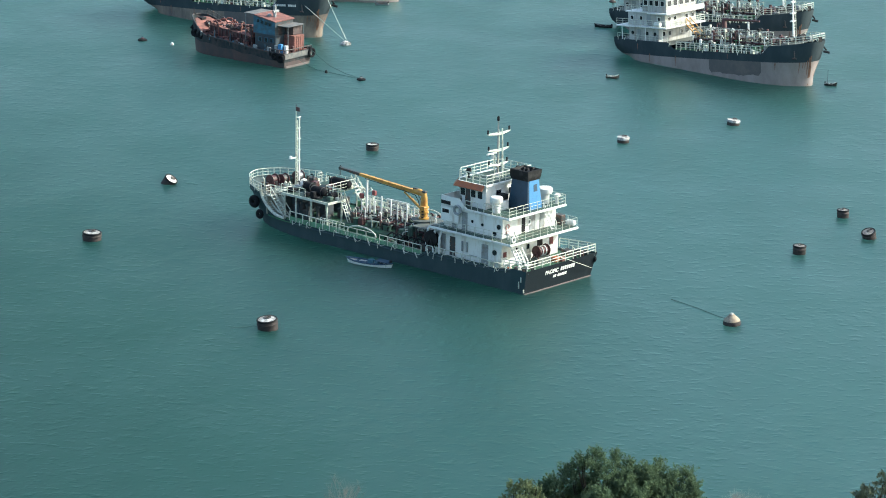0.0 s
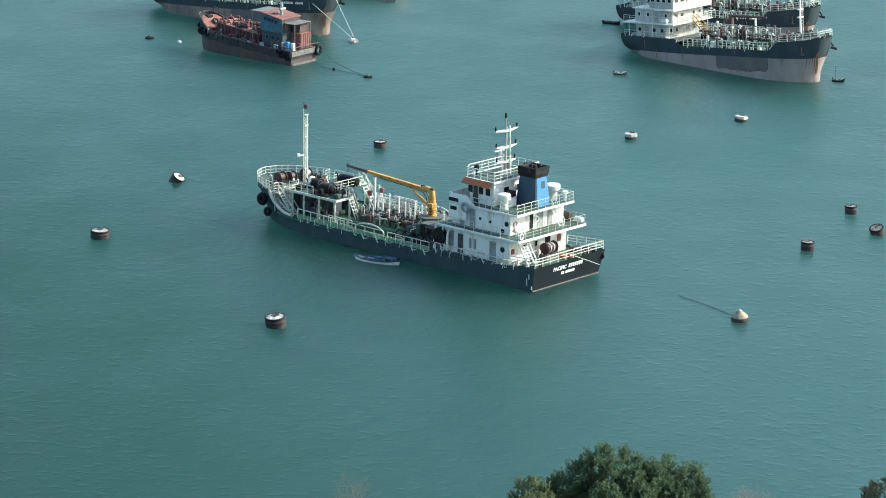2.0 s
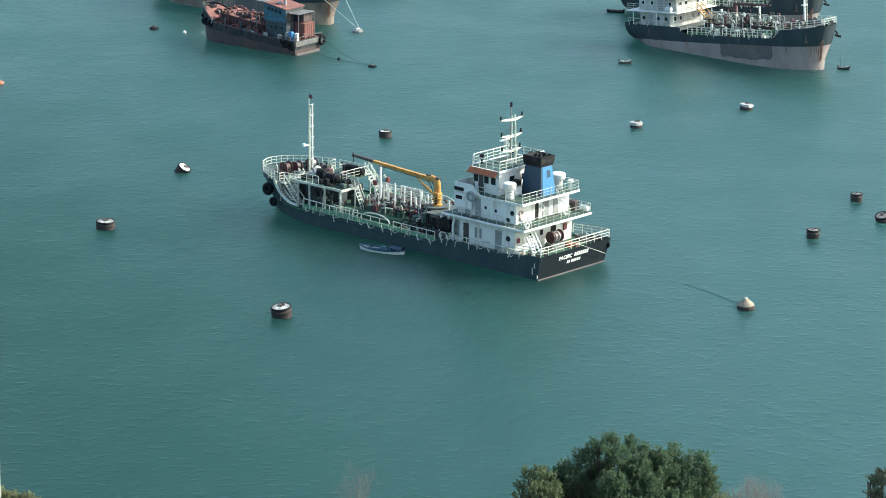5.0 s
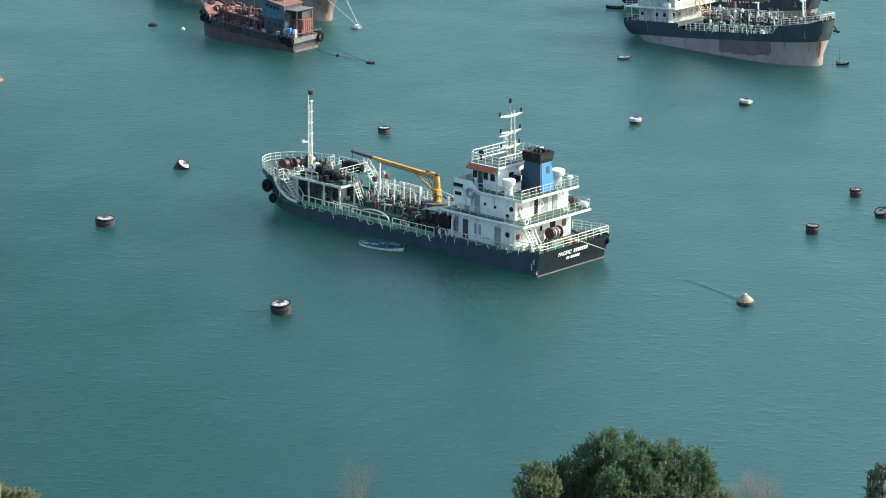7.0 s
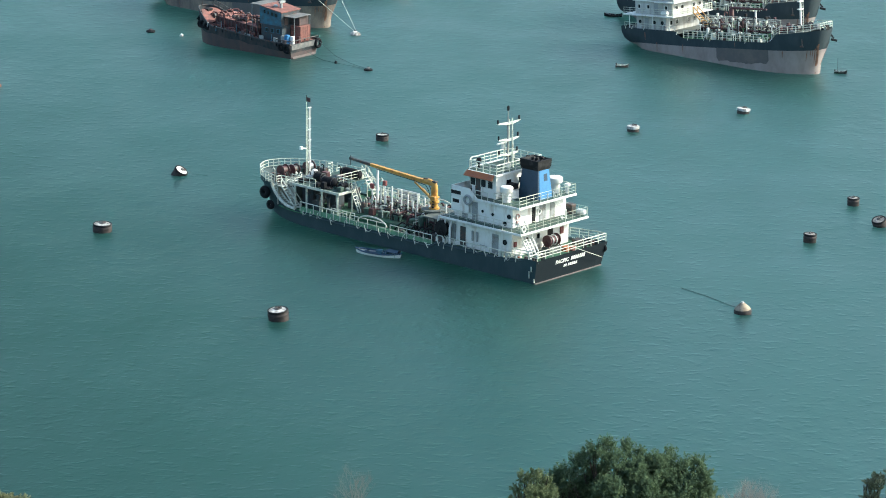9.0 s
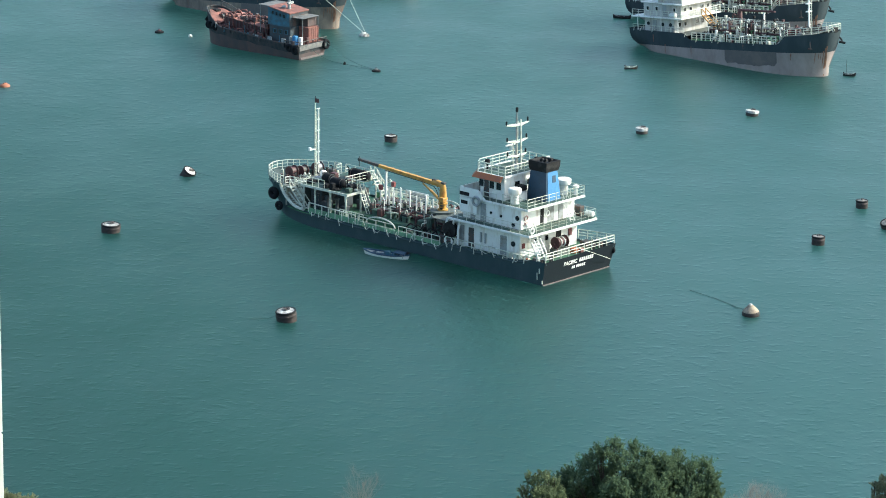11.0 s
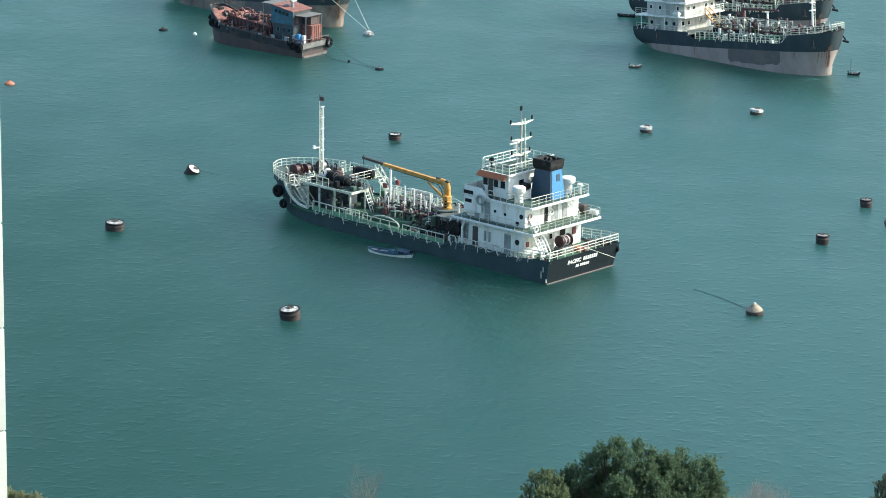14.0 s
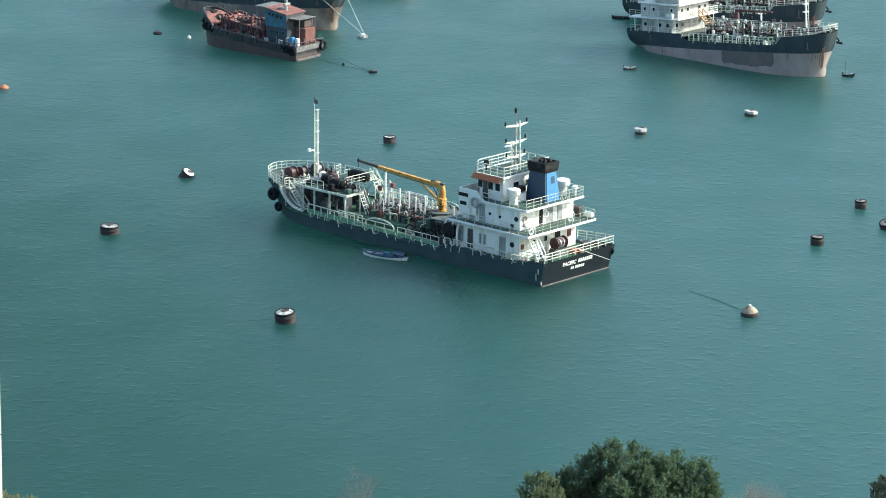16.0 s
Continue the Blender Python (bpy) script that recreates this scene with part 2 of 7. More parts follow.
    rr.inputs["From Min"].default_value, rr.inputs["From Max"].default_value = 0.35, 0.65
    rr.inputs["To Min"].default_value, rr.inputs["To Max"].default_value = 0.35, 0.43
    nt.links.new(mid.outputs["Fac"], rr.inputs["Value"])
    nt.links.new(rr.outputs[0], b.inputs["Roughness"])
    b1 = nt.nodes.new("ShaderNodeBump")
    b1.inputs["Strength"].default_value, b1.inputs["Distance"].default_value = 1.0, 0.026
    nt.links.new(rip.outputs["Fac"], b1.inputs["Height"])
    # ripples come and go in patches
    calm = noise_tex(0.045, 0.8, 1.6, 3, 0.6, 12)
    cm = nt.nodes.new("ShaderNodeMapRange")
    cm.inputs["From Min"].default_value, cm.inputs["From Max"].default_value = 0.38, 0.66
    cm.inputs["To Min"].default_value, cm.inputs["To Max"].default_value = 0.35, 1.0
    nt.links.new(calm.outputs["Fac"], cm.inputs["Value"])
    nt.links.new(cm.outputs[0], b1.inputs["Strength"])
    b2 = nt.nodes.new("ShaderNodeBump")
    nt.links.new(cm.outputs[0], b2.inputs["Strength"])
    b2.inputs["Distance"].default_value = 0.125
    nt.links.new(rip2.outputs["Fac"], b2.inputs["Height"])
    nt.links.new(b1.outputs[0], b2.inputs["Normal"])
    # scattered short wavelets that stand out of the ripples
    crest = noise_tex(1.0, 0.75, 1.1, 2, 0.5, 3)
    cr = nt.nodes.new("ShaderNodeMapRange")
    cr.inputs["From Min"].default_value, cr.inputs["From Max"].default_value = 0.54, 0.86
    nt.links.new(crest.outputs["Fac"], cr.inputs["Value"])
    b3 = nt.nodes.new("ShaderNodeBump")
    b3.inputs["Strength"].default_value, b3.inputs["Distance"].default_value = 1.0, 0.055
    nt.links.new(cr.outputs[0], b3.inputs["Height"])
    nt.links.new(b2.outputs[0], b3.inputs["Normal"])
    nt.links.new(b3.outputs[0], b.inputs["Normal"])
    return m


SEA = water_mat()


# ---- building blocks ----
def part(name, bm, material, parent=None, label="", smooth=None):
    me = bpy.data.meshes.new(name)
    bmesh.ops.recalc_face_normals(bm, faces=bm.faces)
    bm.to_mesh(me)
    bm.free()
    if smooth:
        for p in me.polygons:
            p.use_smooth = True
        me.set_sharp_from_angle(angle=radians(smooth))
    me.materials.append(material)
    ob = new(name, me)
    ob.parent = parent
    if label:
        ob["label"] = label
    return ob


def shared(name, me, parent, m, label=""):
    ob = new(name, me)
    ob.parent = parent
    ob.matrix_basis = m
    if label:
        ob["label"] = label
    return ob


def thing(name, label, category, m=None, group="", kind=""):
    ob = new(name)
    ob.empty_display_size = 0.5
    if m is not None:
        ob.matrix_basis = m
    return tagged(ob, label, category, group, kind)


def B():
    return bmesh.new()


def box(bm, x0, y0, z0, x1, y1, z1, bev=0.0, top=1.0):
    """A block between two corners; top < 1 tapers it upwards."""
    cx, cy = (x0 + x1) / 2, (y0 + y1) / 2
    v = []
    for z, k in ((z0, 1), (z1, top)):
        for x, y in ((x0, y0), (x1, y0), (x1, y1), (x0, y1)):
            v.append(bm.verts.new((cx + (x - cx) * k, cy + (y - cy) * k, z)))
    fs = [bm.faces.new([v[i] for i in f]) for f in ((3, 2, 1, 0), (4, 5, 6, 7), (0, 1, 5, 4), (1, 2, 6, 5), (2, 3, 7, 6), (3, 0, 4, 7))]
    if bev:
        bmesh.ops.bevel(bm, geom=list({e for f in fs for e in f.edges}), offset=bev, segments=1, affect="EDGES")
    return bm


def tube(bm, p, q, r, n=6, r2=None, caps=True):
    p, q = Vector(p), Vector(q)
    d = q - p
    rot = d.to_track_quat("Z", "Y").to_matrix()
    rings = []
    for c, rad in ((p, r), (q, r if r2 is None else r2)):
        rings.append([bm.verts.new(c + rot @ Vector((rad * math.cos(2 * math.pi * i / n), rad * math.sin(2 * math.pi * i / n), 0))) for i in range(n)])
    for i in range(n):
        j = (i + 1) % n
        bm.faces.new((rings[0][i], rings[0][j], rings[1][j], rings[1][i]))
    if caps:
        bm.faces.new(rings[0][::-1])
        bm.faces.new(rings[1])
    return bm


def pipe(bm, pts, r, n=6):
    """A bent tube along a line of points, one closed body."""
    pts = [Vector(p) for p in pts]
    pts = [p for i, p in enumerate(pts) if i == 0 or (p - pts[i - 1]).length > 1e-4]
    rings = []
    side = None
    for i, p in enumerate(pts):
        d0 = (p - pts[i - 1]).normalized() if i else (pts[1] - p).normalized()
        d1 = (pts[i + 1] - p).normalized() if i + 1 < len(pts) else d0
        d = (d0 + d1).normalized() if (d0 + d1).length > 1e-3 else d0
        if side is None:
            side = d.cross(Vector((0, 0, 1))) if abs(d.z) < 0.95 else d.cross(Vector((1, 0, 0)))
        side = (side - d * side.dot(d)).normalized()
        up = d.cross(side)
        rings.append([bm.verts.new(p + (side * math.cos(2 * math.pi * k / n) + up * math.sin(2 * math.pi * k / n)) * r) for k in range(n)])
    for a, b in zip(rings, rings[1:]):
        for k in range(n):
            bm.faces.new((a[k], a[(k + 1) % n], b[(k + 1) % n], b[k]))
    bm.faces.new(rings[0][::-1])
    bm.faces.new(rings[-1])
    return bm


def lathe(bm, prof, n=16, at=(0, 0, 0), axis="Z"):
    """Turned body from (radius, height) pairs, about the z, x or y axis through a place."""
    rot = {"Z": Matrix.Identity(3), "X": Euler((0, radians(90), 0)).to_matrix(), "Y": Euler((radians(-90), 0, 0)).to_matrix()}[axis]
    at = Vector(at)
    rings = []
    for r, h in prof:
        rings.append([bm.verts.new(at + rot @ Vector((r * math.cos(2 * math.pi * i / n), r * math.sin(2 * math.pi * i / n), h))) for i in range(n)])
    for a, b in zip(rings, rings[1:]):
        for i in range(n):
            j = (i + 1) % n
            bm.faces.new((a[i], a[j], b[j], b[i]))
    bm.faces.new(rings[0][::-1])
    bm.faces.new(rings[-1])
    return bm


def ring(bm, at, R, r, axis="Y", n=16, k=6):
    """A torus (tyre, lifebuoy)."""
    rot = {"Z": Matrix.Identity(3), "X": Euler((0, radians(90), 0)).to_matrix(), "Y": Euler((radians(-90), 0, 0)).to_matrix()}[axis]
    at = Vector(at)
    g = []
    for i in range(n):
        a = 2 * math.pi * i / n
        g.append([bm.verts.new(at + rot @ Vector(((R + r * math.cos(c)) * math.cos(a), (R + r * math.cos(c)) * math.sin(a), r * math.sin(c)))) for c in [2 * math.pi * j / k for j in range(k)]])
    for i in range(n):
        for j in range(k):
            bm.faces.new((g[i][j], g[(i + 1) % n][j], g[(i + 1) % n][(j + 1) % k], g[i][(j + 1) % k]))
    return bm


def prism(bm, poly, z0, z1):
    """An upright body over an outline of (x, y) pairs."""
    a = [bm.verts.new((x, y, z0)) for x, y in poly]
    b = [bm.verts.new((x, y, z1)) for x, y in poly]
    n = len(poly)
    bm.faces.new(a[::-1])
    bm.faces.new(b)
    for i in range(n):
        j = (i + 1) % n
        bm.faces.new((a[i], a[j], b[j], b[i]))
    return bm


def slab(bm, pts, off):
    """A flat plate over a planar loop of points, as thick as the offset."""
    off = Vector(off)
    a = [bm.verts.new(Vector(p)) for p in pts]
    b = [bm.verts.new(Vector(p) + off) for p in pts]
    n = len(pts)
    bm.faces.new(a[::-1])
    bm.faces.new(b)
    for i in range(n):
        j = (i + 1) % n
        bm.faces.new((a[i], a[j], b[j], b[i]))
    return bm


POSTS = {}


def post_mesh(h, r, material):
    key = (round(h, 2), round(r, 3), material.name)
    if key not in POSTS:
        bm = B()
        tube(bm, (0, 0, 0), (0, 0, h), r, 6)
        me = bpy.data.meshes.new("post")
        bm.to_mesh(me)
        bm.free()
        me.materials.append(material)
        POSTS[key] = me
    return POSTS[key]


def railing(parent, pts, h=0.95, step=1.0, rows=3, r=0.03, material=None, closed=False, name="railing"):
    """Rails along a line of deck points, on posts of their own."""
    material = material or RAIL
    pts = [Vector(p) for p in pts]
    if closed:
        pts = pts + [pts[0]]
    rail = part(name, pipe(B(), [p + Vector((0, 0, h)) for p in pts], r * 1.25, 6), material, parent)
    for k in range(rows - 1):
        part("lower_rail", pipe(B(), [p + Vector((0, 0, h * (k + 1) / rows)) for p in pts], r * 0.8, 5), material, rail)
    me = post_mesh(h, r * 1.15, material)
    for a, b in zip(pts, pts[1:]):
        n = max(1, round((b - a).length / step))
        for i in range(n):
            shared("post", me, rail, Matrix.Translation(a.lerp(b, i / n)))
    if not closed:
        shared("post", me, rail, Matrix.Translation(pts[-1]))
    return rail


def ladder(parent, foot, head, width=0.55, along=(0, 1, 0), material=None, rungs=7, r=0.035, name="ladder"):
    material = material or RAIL
    foot, head, w = Vector(foot), Vector(head), Vector(along).normalized() * width / 2
    bm = B()
    for s in (-1, 1):
        tube(bm, foot + w * s, head + w * s, r * 1.4, 6)
        tube(bm, foot + w * s + Vector((0, 0, 0.8)), head + w * s + Vector((0, 0, 0.8)), r, 6)
        tube(bm, head + w * s, head + w * s + Vector((0, 0, 0.8)), r, 6)
        tube(bm, foot + w * s, foot + w * s + Vector((0, 0, 0.8)), r, 6)
    lad = part(name, bm, material, parent)
    step = B()
    tube(step, -w, w, r * 1.2, 6)
    me = bpy.data.meshes.new("rung")
    step.to_mesh(me)
    step.free()
    me.materials.append(material)
    for i in range(rungs):
        shared("rung", me, lad, Matrix.Translation(foot.lerp(head, (i + 0.5) / rungs)))
    return lad


def window(parent, at, w, h, side, material=None, depth=0.06, frame_material=None):
    """A window set in a wall: frame and dark pane. side: y+ y- x+ x- for the way it faces."""
    x, y, z = at
    s = 1 if side[1] == "+" else -1
    fr, pn = B(), B()
    t = 0.05
    if side[0] == "y":
        for a in ((x - w / 2 - t, z - h / 2 - t, x + w / 2 + t, z - h / 2), (x - w / 2 - t, z + h / 2, x + w / 2 + t, z + h / 2 + t), (x - w / 2 - t, z - h / 2, x - w / 2, z + h / 2), (x + w / 2, z - h / 2, x + w / 2 + t, z + h / 2)):
            box(fr, a[0], min(y, y + s * depth), a[1], a[2], max(y, y + s * depth), a[3])
        box(pn, x - w / 2, min(y, y + s * 0.025), z - h / 2, x + w / 2, max(y, y + s * 0.025), z + h / 2)
    else:
        for a in ((y - w / 2 - t, z - h / 2 - t, y + w / 2 + t, z - h / 2), (y - w / 2 - t, z + h / 2, y + w / 2 + t, z + h / 2 + t), (y - w / 2 - t, z - h / 2, y - w / 2, z + h / 2), (y + w / 2, z - h / 2, y + w / 2 + t, z + h / 2)):
            box(fr, min(x, x + s * depth), a[0], a[1], max(x, x + s * depth), a[2], a[3])
        box(pn, min(x, x + s * 0.025), y - w / 2, z - h / 2, max(x, x + s * 0.025), y + w / 2, z + h / 2)
    f = part("window", fr, frame_material or WHITE, parent)
    part("pane", pn, material or GLASS, f)
    return f


def door(parent, at, w, h, side, material, handle=True):
    """A steel door standing a little proud of its wall; at: middle of its foot."""
    x, y, z = at
    s = 1 if side[1] == "+" else -1
    bm = B()
    d0, d1 = (0.0, 0.05)
    if side[0] == "y":
        box(bm, x - w / 2, min(y + s * d0, y + s * d1), z, x + w / 2, max(y + s * d0, y + s * d1), z + h, 0.015)
    else:
        box(bm, min(x + s * d0, x + s * d1), y - w / 2, z, max(x + s * d0, x + s * d1), y + w / 2, z + h, 0.015)
    d = part("door", bm, material, parent)
    if handle:
        hb = B()
        if side[0] == "y":
            box(hb, x + w * 0.3, min(y + s * 0.05, y + s * 0.1), z + h * 0.5, x + w * 0.4, max(y + s * 0.05, y + s * 0.1), z + h * 0.54)
        else:
            box(hb, min(x + s * 0.05, x + s * 0.1), y + w * 0.3, z + h * 0.5, max(x + s * 0.05, x + s * 0.1), y + w * 0.4, z + h * 0.54)
        part("handle", hb, STEEL, d)
    return d


def porthole(parent, at, r, side):
    bm = B()
    lathe(bm, [(r * 1.25, 0.0), (r * 1.25, 0.05), (r, 0.05), (r, 0.03)], 12, (0, 0, 0), "Z")
    p = part("porthole", bm, GLASS, parent)
    rot = {"y+": (-90, 0, 0), "y-": (90, 0, 0), "x-": (0, -90, 0), "x+": (0, 90, 0)}[side]
    p.matrix_basis = pose(*at, *rot)
    return p


def hull_part(name, xs, levels, point, material, parent, transom=True, smooth=40, label=""):
    """Shell of a hull: a grid over stations and levels, both sides, closed at the stern and below."""
    bm = B()
    port = [[bm.verts.new(point(x, k)) for k in levels] for x in xs]
    star = [[bm.verts.new((v.co.x, -v.co.y, v.co.z)) for v in row] for row in port]
    for side, flip in ((port, False), (star, True)):
        for a, b in zip(side, side[1:]):
            for i in range(len(levels) - 1):
                f = [a[i], b[i], b[i + 1], a[i + 1]]
                bm.faces.new(f[::-1] if flip else f)
    if transom:
        for i in range(len(levels) - 1):
            bm.faces.new((port[0][i], port[0][i + 1], star[0][i + 1], star[0][i]))
    for i in range(len(levels) - 1):
        bm.faces.new((port[-1][i], star[-1][i], star[-1][i + 1], port[-1][i + 1]))
    for a, b, c, d in zip(port, port[1:], star, star[1:]):
        bm.faces.new((a[0], c[0], d[0], b[0]))
    bmesh.ops.remove_doubles(bm, verts=bm.verts, dist=0.001)
    return part(name, bm, material, parent, label, smooth=smooth)


def deck_plate(name, xs, half, z, material, parent, thick=0.06, inset=0.06):
    """A deck over an outline of half-breadths."""
    bm = B()
    zz = z if callable(z) else (lambda x: z)
    rows = []
    for x in xs:
        y = max(0.02, half(x) - inset)
        rows.append([bm.verts.new((x, s * y, zz(x) - d)) for s, d in ((1, 0), (-1, 0), (-1, thick), (1, thick))])
    for a, b in zip(rows, rows[1:]):
        for i in range(4):
            j = (i + 1) % 4
            bm.faces.new((a[i], b[i], b[j], a[j]))
    bm.faces.new(rows[0])
    bm.faces.new(rows[-1][::-1])
    return part(name, bm, material, parent)


def smooth01(x):
    x = max(0.0, min(1.0, x))
    return x * x * (3 - 2 * x)


def tyre(parent, at, R, r, axis, name="tyre_fender"):
    bm = B()
    ring(bm, at, R, r, axis, 16, 8)
    return part(name, bm, RUBBER, parent, smooth=60)


def drum(parent, at, r, length, axis, material, flange=1.35, name="hose_reel", cable=None):
    """A winch drum or hose reel: barrel, two flanges, two bearing stands."""
    d = B()
    h = length / 2
    lathe(d, [(r, -h), (r, h)], 16, at, axis)
    body = part(name, d, cable or material, parent, smooth=40)
    for s in (-1, 1):
        f = B()
        lathe(f, [(r * flange, s * h - 0.03), (r * flange, s * h + 0.03)], 18, at, axis)
        part("flange", f, material, body)
        st = B()
        a = Vector(at)
        o = {"X": Vector((1, 0, 0)), "Y": Vector((0, 1, 0))}[axis] * s * (h + 0.12)
        p = {"X": Vector((0, 1, 0)), "Y": Vector((1, 0, 0))}[axis] * r
        for q in (-1, 1):
            tube(st, a + o, a + o + p * q - Vector((0, 0, r * flange + 0.08)), 0.06, 6)
        part("stand", st, material, body)
    return body


MOVES = []


# ---- water and shore ----
def build_setting():
    bm = B()
    size = 4500
    vs = [bm.verts.new((x, y, 0)) for x, y in ((-size, -size), (size, -size), (size, size), (-size, size))]
    bm.faces.new(vs)
    me = bpy.data.meshes.new("water")
    bm.to_mesh(me)
    bm.free()
    me.materials.append(SEA)
    w = tagged(new("water", me), "teal green harbour water with fine ripples", "water", kind="structure")
    MOVES.append((w, [(0, pose(0, 0, 0)), (16, pose(-2.2, -1.2, 0))]))

    # hillside below the viewpoint, down to the shore
    bm = B()
    xs = [-170 + 10 * i for i in range(35)]
    ys = [-60 + 8 * i for i in range(35)]

    def height(x, y):
        z = 46 - 0.17 * max(0, y) if y < 120 else 25.6 * (1 - smooth01((y - 120) / 78)) - 3 * smooth01((y - 175) / 30)
        return z + 1.6 * noise.noise(Vector((x * 0.05, y * 0.05, 2.0))) * (1 if y < 170 else 0.3)

    g = [[bm.verts.new((x, y, height(x, y))) for y in ys] for x in xs]
    for a, b in zip(g, g[1:]):
        for i in range(len(ys) - 1):
            bm.faces.new((a[i], b[i], b[i + 1], a[i + 1]))
    ob = part("ground", bm, SOIL, None, smooth=60)
    tagged(ob, "overgrown earth hillside sloping down to the harbour", "hillside", kind="structure")
    return height


GROUND = build_setting()


# ---- the black and white bunkering tanker ----
def build_tanker():
    heading = 137.88
    ship = thing("tanker_ship", "small black-hulled tanker with white deckhouse and green cargo deck, moored", "ship")
    base = pose(12.38, 294.53, 0, 0, 0, heading)
    ship.matrix_basis = base
    MOVES.append((ship, [(0, pose(12.38, 294.53, 0, 0, 0, heading + 0.12)), (8, base), (16, pose(12.38, 294.53, 0, 0, 0, heading - 0.18))]))

    def half_deck(x):
        if x < 30:
            return 5.12 - 0.12 * smooth01((3 - x) / 3)
        return 5.12 * max(0.0, 1 - ((x - 30) / 9.4) ** 2.6) ** 0.62

    def half_wl(x):
        if x < 28:
            return 5.02 - 0.05 * smooth01((3 - x) / 3)
        return 5.02 * max(0.0, 1 - ((x - 28) / 11.4) ** 2.5) ** 0.68

    def top(x):
        if x < 13.4:
            return 2.42 - 0.42 * smooth01((x - 1.0) / 2.5) if x < 12.6 else 2.0 - 0.5 * smooth01((x - 12.6) / 0.8)
        if x < 33.5:
            return 1.5 + 0.05 * smooth01((x - 26) / 5)
        return 1.55 + 1.95 * (1 - math.sqrt(max(0.0, 1 - ((x - 33.5) / 2.2) ** 2)))

    def point(x, k):
        z = -1.2 + (top(x) + 1.2) * k if k > 0.0 else -1.2
        f = smooth01(max(0.0, z) / 4.0) if x > 28 else min(1.0, max(0.0, z) / 1.5)
        y = half_wl(x) * (1 - f) + half_deck(x) * f
        if x < 2.0:
            y += 0.32 * (max(0.0, z) / 2.4) * (1 - x / 2.0)
        rake = 0.42 * smooth01((x - 33) / 6) - 0.22 * smooth01((2.0 - x) / 2.0)
        return Vector((x + 0.4 * smooth01((x - 33) / 6) + rake * max(0.0, z), y, z))

    def wl_level(x):
        return 1.2 / (top(x) + 1.2)

    xs = [0, 1, 2, 3.5, 6, 9, 12.4, 12.6, 12.9, 13.2, 13.6, 16, 19, 22, 25, 28, 30, 31, 31.7, 32.4, 33.0, 33.5, 34.2, 34.8, 35.2, 35.45, 35.6, 35.67, 35.7, 36, 36.3, 36.6, 37.2, 37.8, 38.3, 38.7, 39.0, 39.25, 39.39]
    hull = hull_part("hull", xs, [0.0, 0.25, 0.40, 0.55, 0.7, 0.85, 1.0], point, BLACK, ship, label="black painted steel hull, scuffed")
    hull.data.materials.append(TRANSOM)
    for f in hull.data.polygons:
        if f.normal.x < -0.8 and f.center.x < 0.6:
            f.material_index = 1
    # faded red line at the water
    bm = B()
    for s in (1, -1):
        prev = None
        for x in xs:
            y = half_wl(x) + 0.045
            cur = [bm.verts.new((x - (0.0 if x else 0.03), s * (y + d), z)) for d, z in ((0, -0.25), (0, -0.03), (-0.06, -0.03), (-0.06, -0.25))]
            if prev:
                for i in range(4):
                    bm.faces.new((prev[i], cur[i], cur[(i + 1) % 4], prev[(i + 1) % 4]))
            prev = cur
    box(bm, -0.10, -5.0, -0.25, -0.02, 5.0, 0.09)
    part("boot_topping", bm, BOOT, ship, "faded red boot topping line")
    # rubbing strake on the port and starboard deck edge
    for s in (1, -1):
        bm = pipe(B(), [(x - (0.5 if x == 0 else 0), s * (half_deck(x) + 0.02), top(x) - 0.25) for x in xs[:18]], 0.07, 6)
        part("rubbing_strake", bm, BLACK, ship)

    # decks
    deck_plate("aft_deck", [-0.35, 1, 3, 6, 9, 12.9], half_deck, 1.78, GREENMID, ship)
    deck_plate("cargo_deck", [12.9, 16, 20, 24, 28, 30, 31, 32.4, 33.6, 34.8, 35.4], half_deck, 1.36, GREEN, ship)
    deck_plate("forecastle_deck", [33.8, 34.6, 35.79, 35.8, 36.2, 37, 37.8, 38.4, 38.9, 39.2], lambda x: half_deck(x) if x > 35.795 else 3.5, 3.38, GREYDECK, ship)
    bm = B()
    box(bm, 33.75, -3.4, 1.36, 33.85, 3.4, 3.36)
    part("forecastle_bulkhead", bm, GREYDECK, ship)
    # pale walls of the side recesses where the bulwark sweeps down
    for s in (1, -1):
        bm = B()
        box(bm, 35.7, min(s * 3.4, s * 4.12), 1.36, 35.8, max(s * 3.4, s * 4.12), 3.32)
        box(bm, 33.85, min(s * 3.3, s * 3.4), 1.36, 35.7, max(s * 3.3, s * 3.4), 3.32)
        part("recess_wall", bm, RECESS, ship, "cream painted recess wall under the forecastle")
    # platform aft of the forecastle on posts
    bm = B()
    prism(bm, [(26.9, 4.2), (26.9, 1.7), (29.6, 1.7), (29.6, -2.6), (33.75, -2.6), (33.75, 4.2)], 3.93, 4.03)
    part("platform", bm, GREENDARK, ship, "dark green steel working platform")
    bm = B()
    box(bm, 26.82, 1.7, 3.86, 26.9, 4.28, 4.1)
    box(bm, 26.82, 4.2, 3.86, 33.75, 4.28, 4.1)
    part("platform_edge", bm, RAIL, ship)
    for x in (27.2, 29.4, 31.6, 33.2):
        for y in (4.05, 1.9, -2.4):
            if x < 29.5 and y < 0:
                continue
            bm = B()
            tube(bm, (x, y, 1.36), (x, y, 3.93), 0.10, 8)
            part("platform_post", bm, RAIL, ship)

    # bow bulwark and its white cap rail
    bm = B()
    rim = [point(x, 1.0) for x in xs if x >= 36.6]
    line = [Vector((p.x, p.y, 0)) for p in rim] + [Vector((p.x, -p.y, 0)) for p in reversed(rim)]
    zt = 3.4
    prev = None
